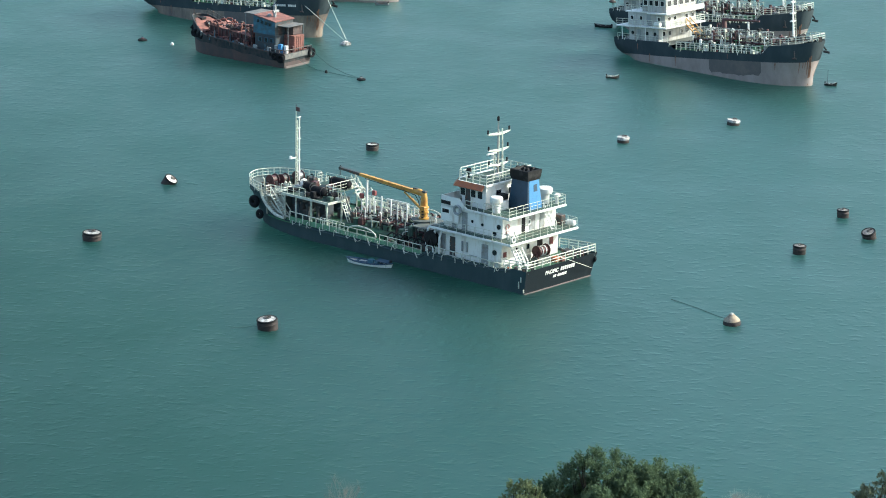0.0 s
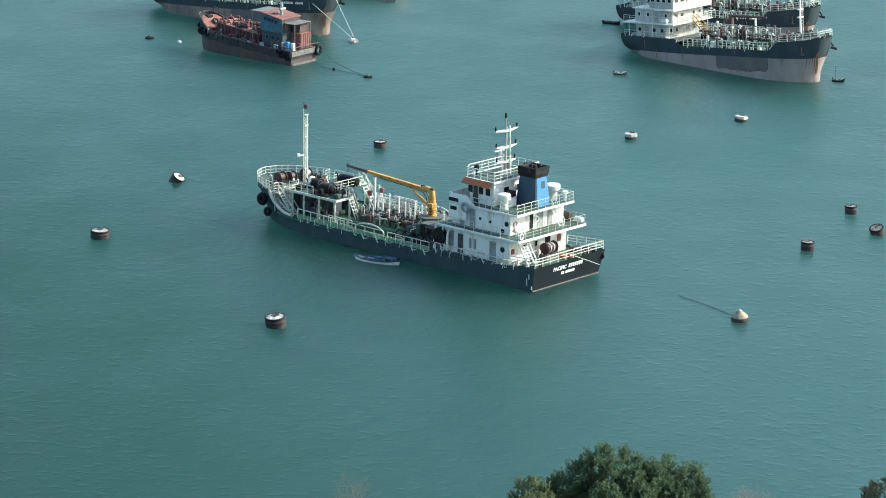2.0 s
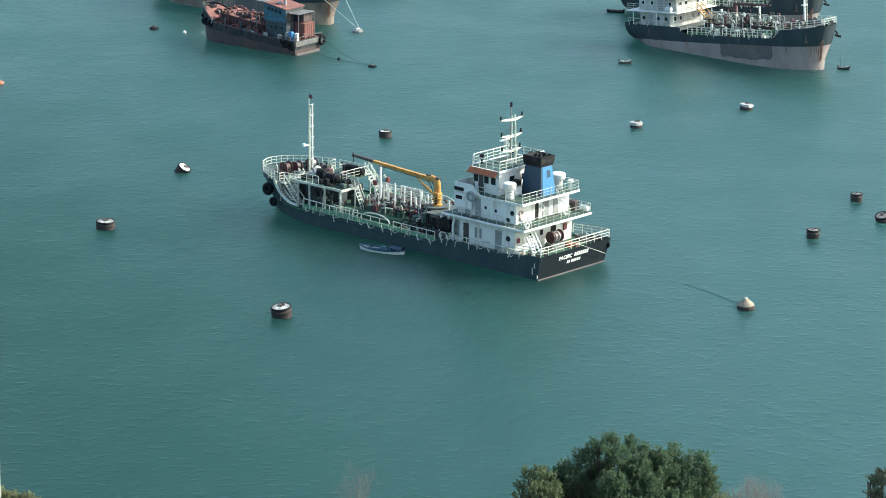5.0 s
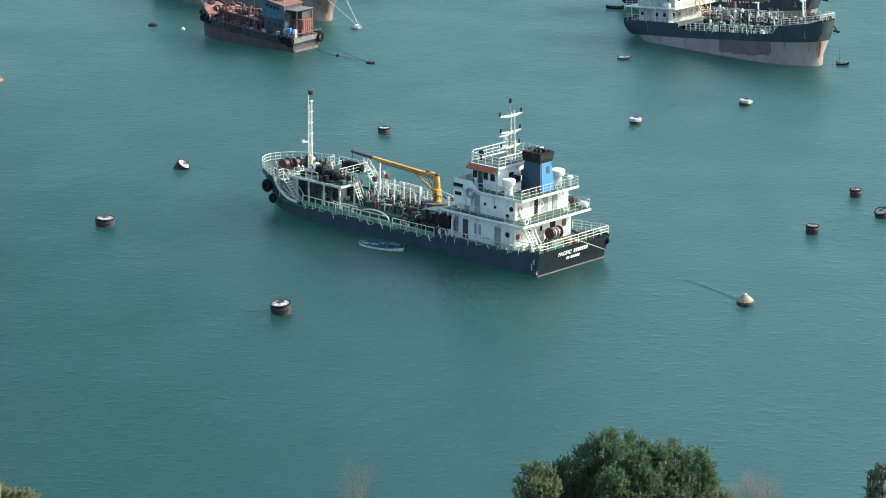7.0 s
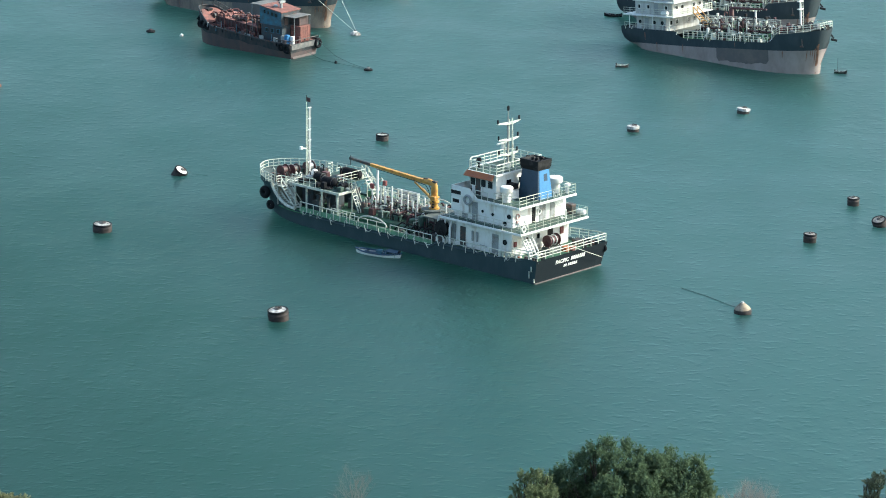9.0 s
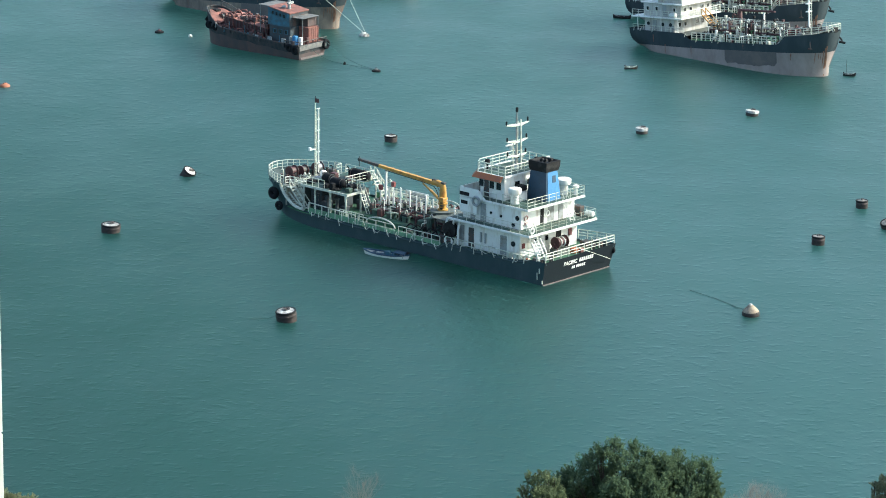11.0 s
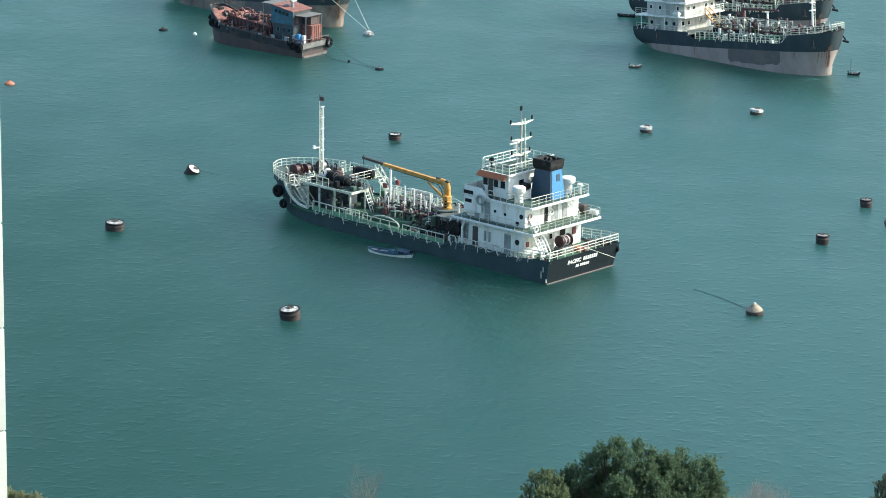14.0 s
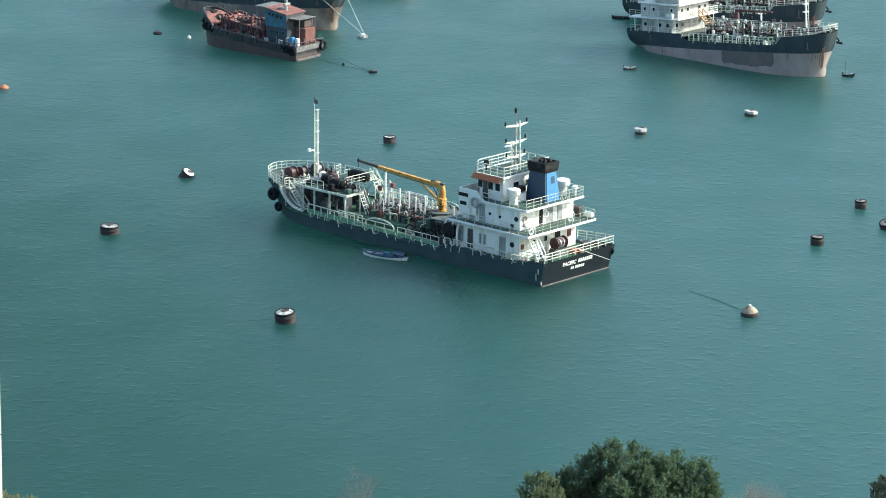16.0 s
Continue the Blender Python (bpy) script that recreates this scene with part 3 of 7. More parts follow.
    for p in line:
        cur = [bm.verts.new(p + Vector(o)) for o in ((0, 0, zt - 0.3), (0.12, 0, zt + 0.25), (0.05, 0, zt + 0.25), (-0.07, 0, zt - 0.3))]
        if prev:
            for i in range(4):
                bm.faces.new((prev[i], cur[i], cur[(i + 1) % 4], prev[(i + 1) % 4]))
        else:
            bm.faces.new(cur)
        prev = cur
    bm.faces.new(prev)
    part("bow_bulwark", bm, BLACK, ship)
    railing(ship, [Vector((36.0, 4.25, zt))] + [l + Vector((0.1, 0, zt - 0.02)) for l in line[::2]] + [Vector((36.0, -4.25, zt))], 1.0, 0.75, 3, 0.035, name="bow_railing")
    # curved white wings where the forecastle drops to the cargo deck
    for s in (1, -1):
        bm = B()
        pts = []
        for i in range(15):
            th = math.pi / 2 * (1 - i / 12)
            x = 33.5 + 2.2 * math.sin(th) if i <= 12 else 33.5 - 0.5 * (i - 12)
            p = point(min(x, 35.6999), 1.0)
            pts.append(Vector((p.x, s * (p.y + 0.03), p.z + 0.05)))
        pipe(bm, pts, 0.16, 8)
        part("forecastle_wing", bm, RAIL, ship)
        bm = pipe(B(), [p + Vector((-0.25, -s * 0.55, 0.05)) for p in pts[1:]], 0.09, 6)
        part("inner_wing_rail", bm, RAIL, ship)
        for k in range(1, 10):
            q = pts[k]
            bm = B()
            tube(bm, q, q + Vector((-0.25, -s * 0.55, 0.05)), 0.06, 6)
            part("wing_bracket", bm, RAIL, ship)
    railing(ship, [(35.85, 4.15, 3.4), (35.85, 3.45, 3.4), (33.9, 3.45, 3.4), (33.9, 2.4, 3.4)], 0.9, 0.6, 3, 0.04)
    railing(ship, [(29.5, 1.7, 4.05), (26.95, 1.75, 4.05)], 0.9, 0.85, 3, 0.035)
    railing(ship, [(33.6, 4.15, 4.05), (30.2, 4.15, 4.05)], 0.9, 0.85, 2, 0.03)
    ladder(ship, (28.2, -3.5, 1.36), (30.4, -3.5, 4.0), 0.7, (0, 1, 0), rungs=9)
    ladder(ship, (29.4, -4.4, 1.36), (31.6, -4.4, 4.0), 0.6, (0, 1, 0), rungs=9)
    for x, y, h in ((28.9, -2.9, 2.6), (29.3, -3.9, 2.2), (27.6, -3.2, 2.4), (26.9, -2.4, 2.9), (28.2, -1.4, 2.4)):
        bm = pipe(B(), [(x, y, 1.4), (x, y, 1.4 + h), (x + 0.25, y, 1.6 + h), (x + 0.5, y, 1.4 + h)], 0.06, 7)
        part("vent_pipe", bm, RAIL, ship)
    railing(ship, [(35.85, -4.15, 3.4), (35.85, -3.45, 3.4), (33.9, -3.45, 3.4), (33.9, -2.7, 3.4)], 0.95, 0.6, 3, 0.03)
    railing(ship, [(33.7, -2.6, 4.0), (29.6, -2.6, 4.05), (29.6, 1.7, 4.05)], 0.95, 1.2, 3, 0.03)
    ladder(ship, (32.9, 3.9, 1.36), (35.05, 3.9, 3.5), 0.75, (0, 1, 0), rungs=9, r=0.05)
    for s in (1, -1):
        bm = B()
        box(bm, 35.02, min(s * 3.52, s * 4.2), 3.3, 35.69, max(s * 3.52, s * 4.2), 3.38, 0.01)
        part("ladder_landing", bm, RAIL, ship)
    ladder(ship, (25.5, 2.1, 1.36), (26.85, 2.1, 4.0), 0.6, (0, 1, 0), rungs=8)

    # pump room and pump sets: dark colour carries the shade under the platform
    bm = B()
    box(bm, 31.9, -2.5, 1.36, 33.6, 2.7, 3.7, 0.05)
    part("pump_room", bm, CABINDARK, ship, "pump room casing, coloured dark for the shade under the platform")
    for x in (29.2, 30.6, 32.0):
        bm = B()
        lathe(bm, [(0.16, 0), (0.16, 1.6), (0.26, 1.65), (0.26, 1.8)], 10, (x, 3.3, 1.36))
        part("tank_vent", bm, CABINDARK, ship)
    for x, y, a_, b_, h in ((28.2, 0.4, 0.6, 0.5, 1.3), (30.2, 1.2, 0.7, 0.6, 1.6), (30.6, -1.4, 0.8, 0.7, 1.8), (27.6, -0.9, 0.4, 0.5, 0.9), (29.0, 2.3, 0.35, 0.4, 0.8), (31.0, 2.9, 0.4, 0.5, 1.1)):
        bm = B()
        box(bm, x - a_, y - b_, 1.36, x + a_, y + b_, 1.36 + h, 0.06)
        lathe(bm, [(0.2, 0), (0.2, 0.35), (0.12, 0.4)], 10, (x, y, 1.36 + h))
        part("pump_set", bm, CABINDARK, ship)
    # rope coils and small gear on the forecastle
    for x, y, r_ in ((35.4, 2.6, 0.42), (37.3, -0.4, 0.4), (34.6, 1.6, 0.36), (34.8, -2.6, 0.45), (33.2, -0.6, 0.4)):
        for k in range(3):
            bm = B()
            ring(bm, (x, y, (3.45 if x > 33.8 else 4.08) + 0.1 * k), r_ - 0.03 * k, 0.06, "Z", 14, 6)
            part("rope_coil", bm, ROPE if k % 2 else RAIL, ship)
    for x, y, sx, sy, h, m_ in ((34.3, 0.8, 0.4, 0.3, 0.7, GREY), (35.9, -2.9, 0.35, 0.35, 0.6, DARKSTEEL), (34.4, 2.9, 0.3, 0.4, 0.5, RAIL), (33.0, 3.2, 0.4, 0.3, 0.45, SOOT),
                               (32.6, 0.2, 0.35, 0.3, 0.7, MAROON), (27.6, 3.2, 0.3, 0.3, 0.45, GREENDARK), (31.0, -0.4, 0.3, 0.5, 0.5, MAROON), (37.6, 1.2, 0.25, 0.25, 0.5, MAROON)):
        bm = B()
        box(bm, x - sx, y - sy, 3.38 if x > 33.8 else 4.03, x + sx, y + sy, (3.4 if x > 33.8 else 4.0) + h, 0.05)
        part("deck_gear", bm, m_, ship)
    rnd = random.Random(21)
    for i in range(40):
        x, y = rnd.uniform(27.2, 38.0), rnd.uniform(-2.2, 3.9)
        if (x > 36 and abs(y) > 3) or (33.7 < x < 36 and y > 3.1) or (x < 29.6 and y < 1.9):
            continue
        z = 3.38 if x > 33.8 else 4.03
        h, w = rnd.uniform(0.3, 1.1), rnd.uniform(0.08, 0.28)
        bm = B()
        if i % 4 == 0:
            pipe(bm, [(x, y, z), (x, y, z + h), (x + 0.15, y, z + h + 0.12), (x + 0.3, y, z + h)], 0.06, 6)
        elif i % 4 == 1:
            box(bm, x - w, y - w, z, x + w, y + w, z + h * 0.7, 0.03)
        elif i % 4 == 2:
            lathe(bm, [(w, 0), (w, h * 0.5), (w * 0.6, h * 0.6)], 10, (x, y, z))
        else:
            ring(bm, (x, y, z + 0.1), 0.2 + w, 0.07, "Z", 12, 5)
        part("deck_gear", bm, rnd.choice((RAIL, SOOT, SOOT, GREENDARK, RUBBER, RUBBER)), ship)
    # forecastle gear
    drum(ship, (38.0, 1.0, 4.05), 0.44, 0.8, "Y", MAROON, name="anchor_winch", cable=MAROON)
    drum(ship, (37.7, -0.3, 4.0), 0.40, 0.7, "Y", MAROON, name="anchor_winch", cable=DARKSTEEL)
    drum(ship, (37.4, -2.2, 4.02), 0.42, 0.8, "Y", MAROON, name="anchor_winch", cable=STEEL)
    for x, y in ((37.9, 2.2), (37.9, -2.2), (36.6, 3.1), (36.6, -3.1)):
        bm = B()
        for d in (-0.3, 0.3):
            lathe(bm, [(0.14, 0), (0.14, 0.5), (0.2, 0.52), (0.2, 0.6)], 10, (x + d, y, 3.38))
        box(bm, x - 0.55, y - 0.2, 3.38, x + 0.55, y + 0.2, 3.46)
        part("bollard", bm, DARKSTEEL, ship)
    bm = B()
    lathe(bm, [(0.1, 0), (0.45, 0.1), (0.5, 0.55), (0.3, 0.9), (0.1, 1.0)], 14, (35.1, -0.7, 3.38))
    part("searchlight_housing", bm, WHITE, ship, smooth=40)
    # rolled rubber fenders lying on the platform
    for at, r, ln, axis in (((31.9, 1.8, 4.51), 0.48, 1.5, "X"), ((29.9, 2.5, 4.51), 0.48, 2.1, "X"), ((30.8, -1.7, 4.53), 0.50, 2.7, "X"), ((28.0, 2.4, 4.36), 0.33, 1.2, "Y")):
        bm = B()
        h = ln / 2
        lathe(bm, [(r * 0.3, -h), (r * 0.72, -h + 0.08), (r, -h + 0.32), (r, h - 0.32), (r * 0.72, h - 0.08), (r * 0.3, h)], 16, at, axis)
        f = part("rubber_fender", bm, RUBBER, ship, smooth=40)
        for d in (-0.33, 0.33):
            bm = B()
            a = Vector(at) + (Vector((d * ln, 0, 0)) if axis == "X" else Vector((0, d * ln, 0)))
            ring(bm, a, r, 0.04, axis, 14, 5)
            part("lashing", bm, DARKSTEEL, f)

    # foremast
    mast = part("foremast", lathe(B(), [(0.3, 0), (0.3, 0.3)], 10, (35.4, 0, 3.38)), RAIL, ship)
    for dy, z1 in ((-0.26, 11.0), (0.24, 11.65), (0.02, 10.65)):
        bm = B()
        tube(bm, (35.4, dy, 3.6), (35.4, dy, z1), 0.085 if dy < 0 else 0.05, 8, 0.07 if dy < 0 else 0.04)
        part("mast_pole", bm, WHITE if dy < 0 else RAIL, mast)
    bm = B()
    tube(bm, (0, 0.02, 0), (0, 0.24, 0.16), 0.022, 5)
    me = bpy.data.meshes.new("rung")
    bm.to_mesh(me)
    bm.free()
    me.materials.append(RAIL)
    for i in range(22):
        shared("rung", me, mast, pose(35.4, 0, 4.6 + 0.3 * i))
    for i in range(6):
        bm = B()
        tube(bm, (35.4, 0.02, 5.2 + 1.15 * i), (35.4, -0.46, 5.2 + 1.15 * i), 0.05, 5)
        part("mast_bracket", bm, WHITE, mast)
    bm = B()
    tube(bm, (35.4, 0.22, 6.7), (35.4, 1.1, 6.8), 0.07, 6)
    lathe(bm, [(0.16, 0), (0.16, 0.3)], 8, (35.4, 1.0, 6.7))
    part("mast_light", bm, WHITE, mast)
    bm = B()
    tube(bm, (35.4, 0.22, 11.65), (35.4, 0.22, 12.35), 0.035, 6)
    part("mast_tip", bm, DARKSTEEL, mast)
    bm = B()
    for i in range(4):
        x0, x1 = 0.12 * i, 0.12 * (i + 1)
        slab(bm, [(35.36 - x0, 0.22 - x0 * 0.5, 11.7), (35.36 - x1, 0.22 - x1 * 0.5, 11.68), (35.36 - x1, 0.22 - x1 * 0.5, 12.1), (35.36 - x0, 0.22 - x0 * 0.5, 12.12)], (0.02, 0.03 * (-1) ** i, 0))
    flag = part("flag", bm, MAROON, mast, "small dark red flag")
    hinge = Vector((35.4, 0.22, 0))
    swing = (0, 14, -8, 18, 4, -12, 10, 20, -4, 8, -14, 6, 16, -6, 12, 2, -10)
    MOVES.append((flag, [(t, Matrix.Translation(hinge) @ pose(0, 0, 0, 0, 0, 0.6 * a_ - 32) @ Matrix.Translation(-hinge)) for t, a_ in enumerate(swing)]))

    # cargo deck rails, port and starboard, with ropes hung outside
    rope_rnd = random.Random(77)
    for s in (1, -1):
        railing(ship, [(13.4, s * 4.98, 1.45), (19.0, s * 4.98, 1.45)], 0.95, 1.1, 2, 0.033)
        railing(ship, [(19.6, s * 4.98, 1.45), (24.6, s * 4.98, 1.45)], 0.95, 1.25, 2, 0.033)
        railing(ship, [(25.0, s * 4.98, 1.45), (31.6, s * 4.98, 1.6)], 0.95, 0.95, 1, 0.042, RAIL)
        railing(ship, [(24.3, s * 4.55, 1.4), (27.6, s * 4.55, 1.4)], 1.1, 0.6, 2, 0.032, RAIL, name="gangway_railing")
        bm = B()
        box(bm, 24.3, s * 4.6 - 0.25, 1.37, 27.6, s * 4.6 + 0.25, 1.5, 0.02)
        part("gangway_step", bm, GREENRIM, ship)
        bm = B()
        pts = [(21.4 + 2.0 * math.cos(a), s * 5.05, 2.05 + 0.75 * math.sin(a)) for a in [math.pi * i / 10 for i in range(11)]]
        pipe(bm, pts, 0.07, 6)
        part("arch_rail", bm, RAIL, ship)
        x = 1.4
        i = 0
        while x < 31.5:
            span, sag = rope_rnd.uniform(0.4, 1.1), rope_rnd.uniform(0.06, 0.3)
            za, zb = top(x) + rope_rnd.uniform(-0.05, 0.25), top(min(x + span, 31.9)) + rope_rnd.uniform(-0.05, 0.25)
            bm = B()
            if i % 2:
                dx = rope_rnd.uniform(-0.45, 0.3)
                pipe(bm, [(x, s * 5.08, za + 0.1), (x + 0.3 * dx, s * 5.24, za), (x + dx, s * 5.26, za - 0.25 - 1.3 * sag)], rope_rnd.uniform(0.03, 0.05), 5)
                part("fender_lanyard", bm, RAIL, ship)
            else:
                pipe(bm, [(x + span * u, s * (5.2 + 0.06 * math.sin(math.pi * u)), za * (1 - u) + zb * u - sag * math.sin(math.pi * u)) for u in (0, 0.17, 0.33, 0.5, 0.67, 0.83, 1)], 0.027, 5)
                part("rope_loop", bm, (RAIL, ROPE, RAIL, GREY)[i % 4], ship)
            x += span * rope_rnd.uniform(0.75, 1.25)
            i += 1
        # coaming plate inside the rail
        bm = B()
        box(bm, 13.4, s * 4.9 - 0.03, 1.36, 23.9, s * 4.9 + 0.03, 1.82)
        part("spill_coaming", bm, GREENRIM, ship)
        bm = B()
        box(bm, 24.0, s * 4.9 - 0.03, 1.36, 31.6, s * 4.9 + 0.03, 1.98)
        part("spill_coaming", bm, GREENRIM, ship)

    # tank trunk, hatches, pipes and valves along the middle
    bm = B()
    box(bm, 13.5, -3.1, 1.36, 26.2, 3.1, 1.95, 0.05)
    part("tank_trunk", bm, GREENMID, ship, "low green tank trunk deck")
    bm = B()
    box(bm, 26.3, -3.2, 1.36, 31.8, 3.3, 1.66, 0.04)
    part("forward_trunk", bm, GREENMID, ship)
    for x in (15.0, 18.6, 20.8, 23.0, 25.0):
        for y in (1.9, -1.9):
            bm = B()
            lathe(bm, [(0.42, 0), (0.42, 0.45), (0.48, 0.47), (0.48, 0.55), (0.2, 0.62)], 14, (x, y, 1.95))
            part("tank_hatch", bm, GREENDARK if y > 0 else DARKSTEEL, ship, smooth=40)
    for k, (y, z, m) in enumerate(((0.9, 2.25, MAROON), (0.55, 2.35, RAIL), (-0.2, 2.3, GREENDARK), (-0.7, 2.45, GREENDARK), (-1.1, 2.3, RAIL), (0.2, 2.6, DARKSTEEL))):
        bm = B()
        pipe(bm, [(13.6, y, z), (26.0, y, z), (26.0, y, 1.9)], 0.11, 8)
        part("cargo_pipe", bm, m, ship)
    rnd = random.Random(5)
    for x in (19.4, 20.4, 21.3, 22.2):
        bm = B()
        pipe(bm, [(x, -4.6, 2.5), (x, 1.9, 2.5), (x, 2.1, 2.0)], 0.12, 8)
        c = part("manifold_pipe", bm, MAROON if x in (19.4, 21.3) else GREENDARK, ship)
        for y in (1.5, -4.3):
            bm = B()
            lathe(bm, [(0.24, -0.04), (0.24, 0.04)], 12, (x, y, 2.5), "Y")
            part("flange", bm, MAROON, c)
    for i in range(40):
        x, y = rnd.uniform(14.0, 26.2), rnd.uniform(-2.6, 1.3)
        z = rnd.uniform(2.4, 3.1)
        bm = B()
        tube(bm, (x, y, 1.95), (x, y, z), 0.05, 6)
        v = part("valve", bm, RAIL if i % 3 == 0 else MAROON, ship)
        bm = B()
        ring(bm, (x, y, z), 0.2, 0.035, "Z", 12, 5)
        part("valve_wheel", bm, RED if i % 3 == 1 else MAROON, v)
    for i in range(34):
        x, y = rnd.uniform(13.8, 26.0), rnd.uniform(-3.0, 2.2)
        z = 1.95 if abs(y) < 3.1 else 1.36
        a_, b_, h = rnd.uniform(0.15, 0.5), rnd.uniform(0.12, 0.4), rnd.uniform(0.3, 1.1)
        bm = B()
        if i % 3 == 0:
            lathe(bm, [(b_, 0), (b_, h), (b_ * 0.7, h + 0.1)], 10, (x, y, z))
        elif i % 3 == 1:
            box(bm, x - a_, y - b_, z, x + a_, y + b_, z + h * 0.8, 0.04)
        else:
            pipe(bm, [(x - a_, y, z), (x - a_, y, z + h), (x + a_, y + 0.1, z + h), (x + a_, y + 0.1, z)], 0.07, 6)
        part("deck_fitting", bm, (DARKSTEEL, MAROON, GREENDARK, GREENDARK, SOOT, RAIL)[i % 6], ship)
    for i in range(5):
        x = 14.2 + 0.9 * i
        bm = B()
        pipe(bm, [(x, 3.4, 1.4), (x + 0.1, 3.5, 2.3), (x + 0.6, 3.9, 2.6), (x + 1.0, 4.4, 2.0), (x + 1.1, 4.5, 1.4)], 0.075, 6)
        part("cargo_hose", bm, RUBBER, ship)
    # goose-neck vent pipes, white
    for i in range(12):
        x = 17.9 + 0.75 * i
        y = 1.1 + 0.5 * (i % 3) - (2.2 if i % 4 == 3 else 0)
        h = 2.9 + 0.5 * ((i * 7) % 4) / 3
        bm = B()
        pipe(bm, [(x, y, 1.95), (x, y, h), (x + 0.18, y, h + 0.16), (x + 0.36, y, h), (x + 0.36, y, h - 0.25)], 0.055, 6)
        part("vent_pipe", bm, (WHITE, RAIL, MAROON)[i % 3], ship)
    # tall catwalk posts along the middle with a rail
    bm = B()
    box(bm, 18.2, -1.35, 2.95, 26.6, -0.35, 3.02)
    part("catwalk", bm, DARKSTEEL, ship)
    railing(ship, [(18.2, -0.35, 3.0), (26.6, -0.35, 3.0)], 1.0, 1.3, 2, 0.035)
    railing(ship, [(18.2, -1.35, 3.0), (26.6, -1.35, 3.0)], 1.0, 1.3, 2, 0.035)
    for x in (18.4, 20.3, 22.0, 23.5, 24.8, 26.4):
        for y in (-0.35, -1.35):
            bm = B()
            tube(bm, (x, y, 1.95), (x, y, 3.0), 0.07, 6)
            part("catwalk_post", bm, RAIL, ship)
    for x, z in ((23.4, 4.7), (22.1, 4.6), (25.0, 4.5), (24.3, 4.0), (21.2, 4.2), (20.5, 3.7), (19.9, 4.5), (18.9, 4.3), (18.3, 3.8), (16.0, 4.2)):
        bm = B()
        tube(bm, (x, 0.0, 1.95), (x, 0.0, z), 0.078, 8)
        part("stanchion", bm, WHITE, ship)
    bm = B()
    tube(bm, (25.45, 0, 1.95), (25.45, 0, 6.26), 0.12, 8)
    part("boom_rest", bm, WHITE, ship)
    for at in ((25.9, 0.3, 4.2), (24.7, -0.3, 4.6)):
        bm = B()
        box(bm, at[0] - 0.22, at[1] - 0.16, at[2] - 0.1, at[0] + 0.22, at[1] + 0.16, at[2] + 0.42, 0.05)
        f = part("fire_box", bm, RED, ship)
        bm = B()
        tube(bm, (at[0], at[1], 1.95), (at[0], at[1], at[2] - 0.1), 0.06, 6)
        part("box_post", bm, WHITE, f)
    bm = B()
    box(bm, 22.3, -3.0, 2.7, 25.4, -2.85, 3.62, 0.02)
    for x in (22.6, 23.8, 25.1):
        tube(bm, (x, -2.92, 1.9), (x, -2.92, 2.75), 0.06, 6)
    pan = part("notice_board", bm, BOARD, ship, "pale grey board with unreadable lettering")
    for i in range(6):
        bm = B()
        box(bm, 22.6 + 0.44 * i, -2.85, 3.05, 22.6 + 0.44 * i + 0.28, -2.84, 3.3)
        part("letter_bar", bm, GREY, pan)

    # deck crane
    crane = part("crane_base", lathe(B(), [(1.2, 0), (1.3, 0.12), (1.3, 0.22)], 24, (17.6, 0, 3.2)), GREYDECK, ship, smooth=40)
    bm = B()
    lathe(bm, [(0.55, 0), (0.55, 1.9)], 16, (17.6, 0, 1.36))
    part("crane_pedestal", bm, GREY, crane, smooth=40)
    bm = B()
    lathe(bm, [(0.52, 0), (0.52, 0.14), (0.37, 0.18), (0.37, 0.6), (0.48, 0.64), (0.48, 0.78), (0.38, 0.82), (0.38, 1.1), (0.5, 1.14), (0.5, 1.26), (0.37, 1.3), (0.35, 1.9), (0.31, 2.4), (0.22, 2.65), (0.05, 2.74)], 18, (17.6, 0, 3.42))
    part("crane_column", bm, YELLOW, crane, smooth=35)
    bm = B()
    a, b = Vector((17.5, 0, 5.92)), Vector((29.2, 0, 6.64))
    dirn = (b - a).normalized()

    def beam(bm, p, q, w, h0, h1):
        vs = []
        for c, h in ((p, h0), (q, h1)):
            for sy, sz in ((-1, -1), (1, -1), (1, 1), (-1, 1)):
                vs.append(bm.verts.new(c + Vector((0, sy * w / 2, 0)) + Vector((-dirn.z, 0, dirn.x)) * sz * h / 2))
        for f in ((3, 2, 1, 0), (4, 5, 6, 7), (0, 1, 5, 4), (1, 2, 6, 5), (2, 3, 7, 6), (3, 0, 4, 7)):
            bm.faces.new([vs[i] for i in f])

    beam(bm, a, a + dirn * 8.9, 0.34, 0.40, 0.27)
    boom = part("crane_boom", bm, YELLOW, crane)
    bm = B()
    beam(bm, a + dirn * 8.9, b, 0.28, 0.30, 0.22)
    tube(bm, (29.25, 0, 5.9), (29.25, 0, 6.95), 0.045, 6)
    lathe(bm, [(0.18, -0.12), (0.18, 0.12)], 10, (29.2, 0, 6.64), "Y")
    part("boom_tip", bm, DARKSTEEL, boom, "dark telescoping boom end")
    for k in range(8):
        bm = B()
        c = a + dirn * (0.8 + 1.05 * k)
        beam(bm, c, c + dirn * 0.06, 0.36, 0.45 - 0.015 * k, 0.45 - 0.015 * k)
        part("boom_collar", bm, YELLOW, boom)
    bm = B()
    tube(bm, (18.0, 0.12, 4.5), (20.2, 0.12, 5.75), 0.10, 8)
    tube(bm, (18.0, 0.12, 4.5), (19.2, 0.12, 5.2), 0.14, 8)
    part("lift_cylinder", bm, YELLOW, crane)
    bm = B()
    box(bm, 16.9, 0.35, 4.4, 17.5, 0.75, 4.85, 0.05)
    part("control_box", bm, YELLOW, crane)
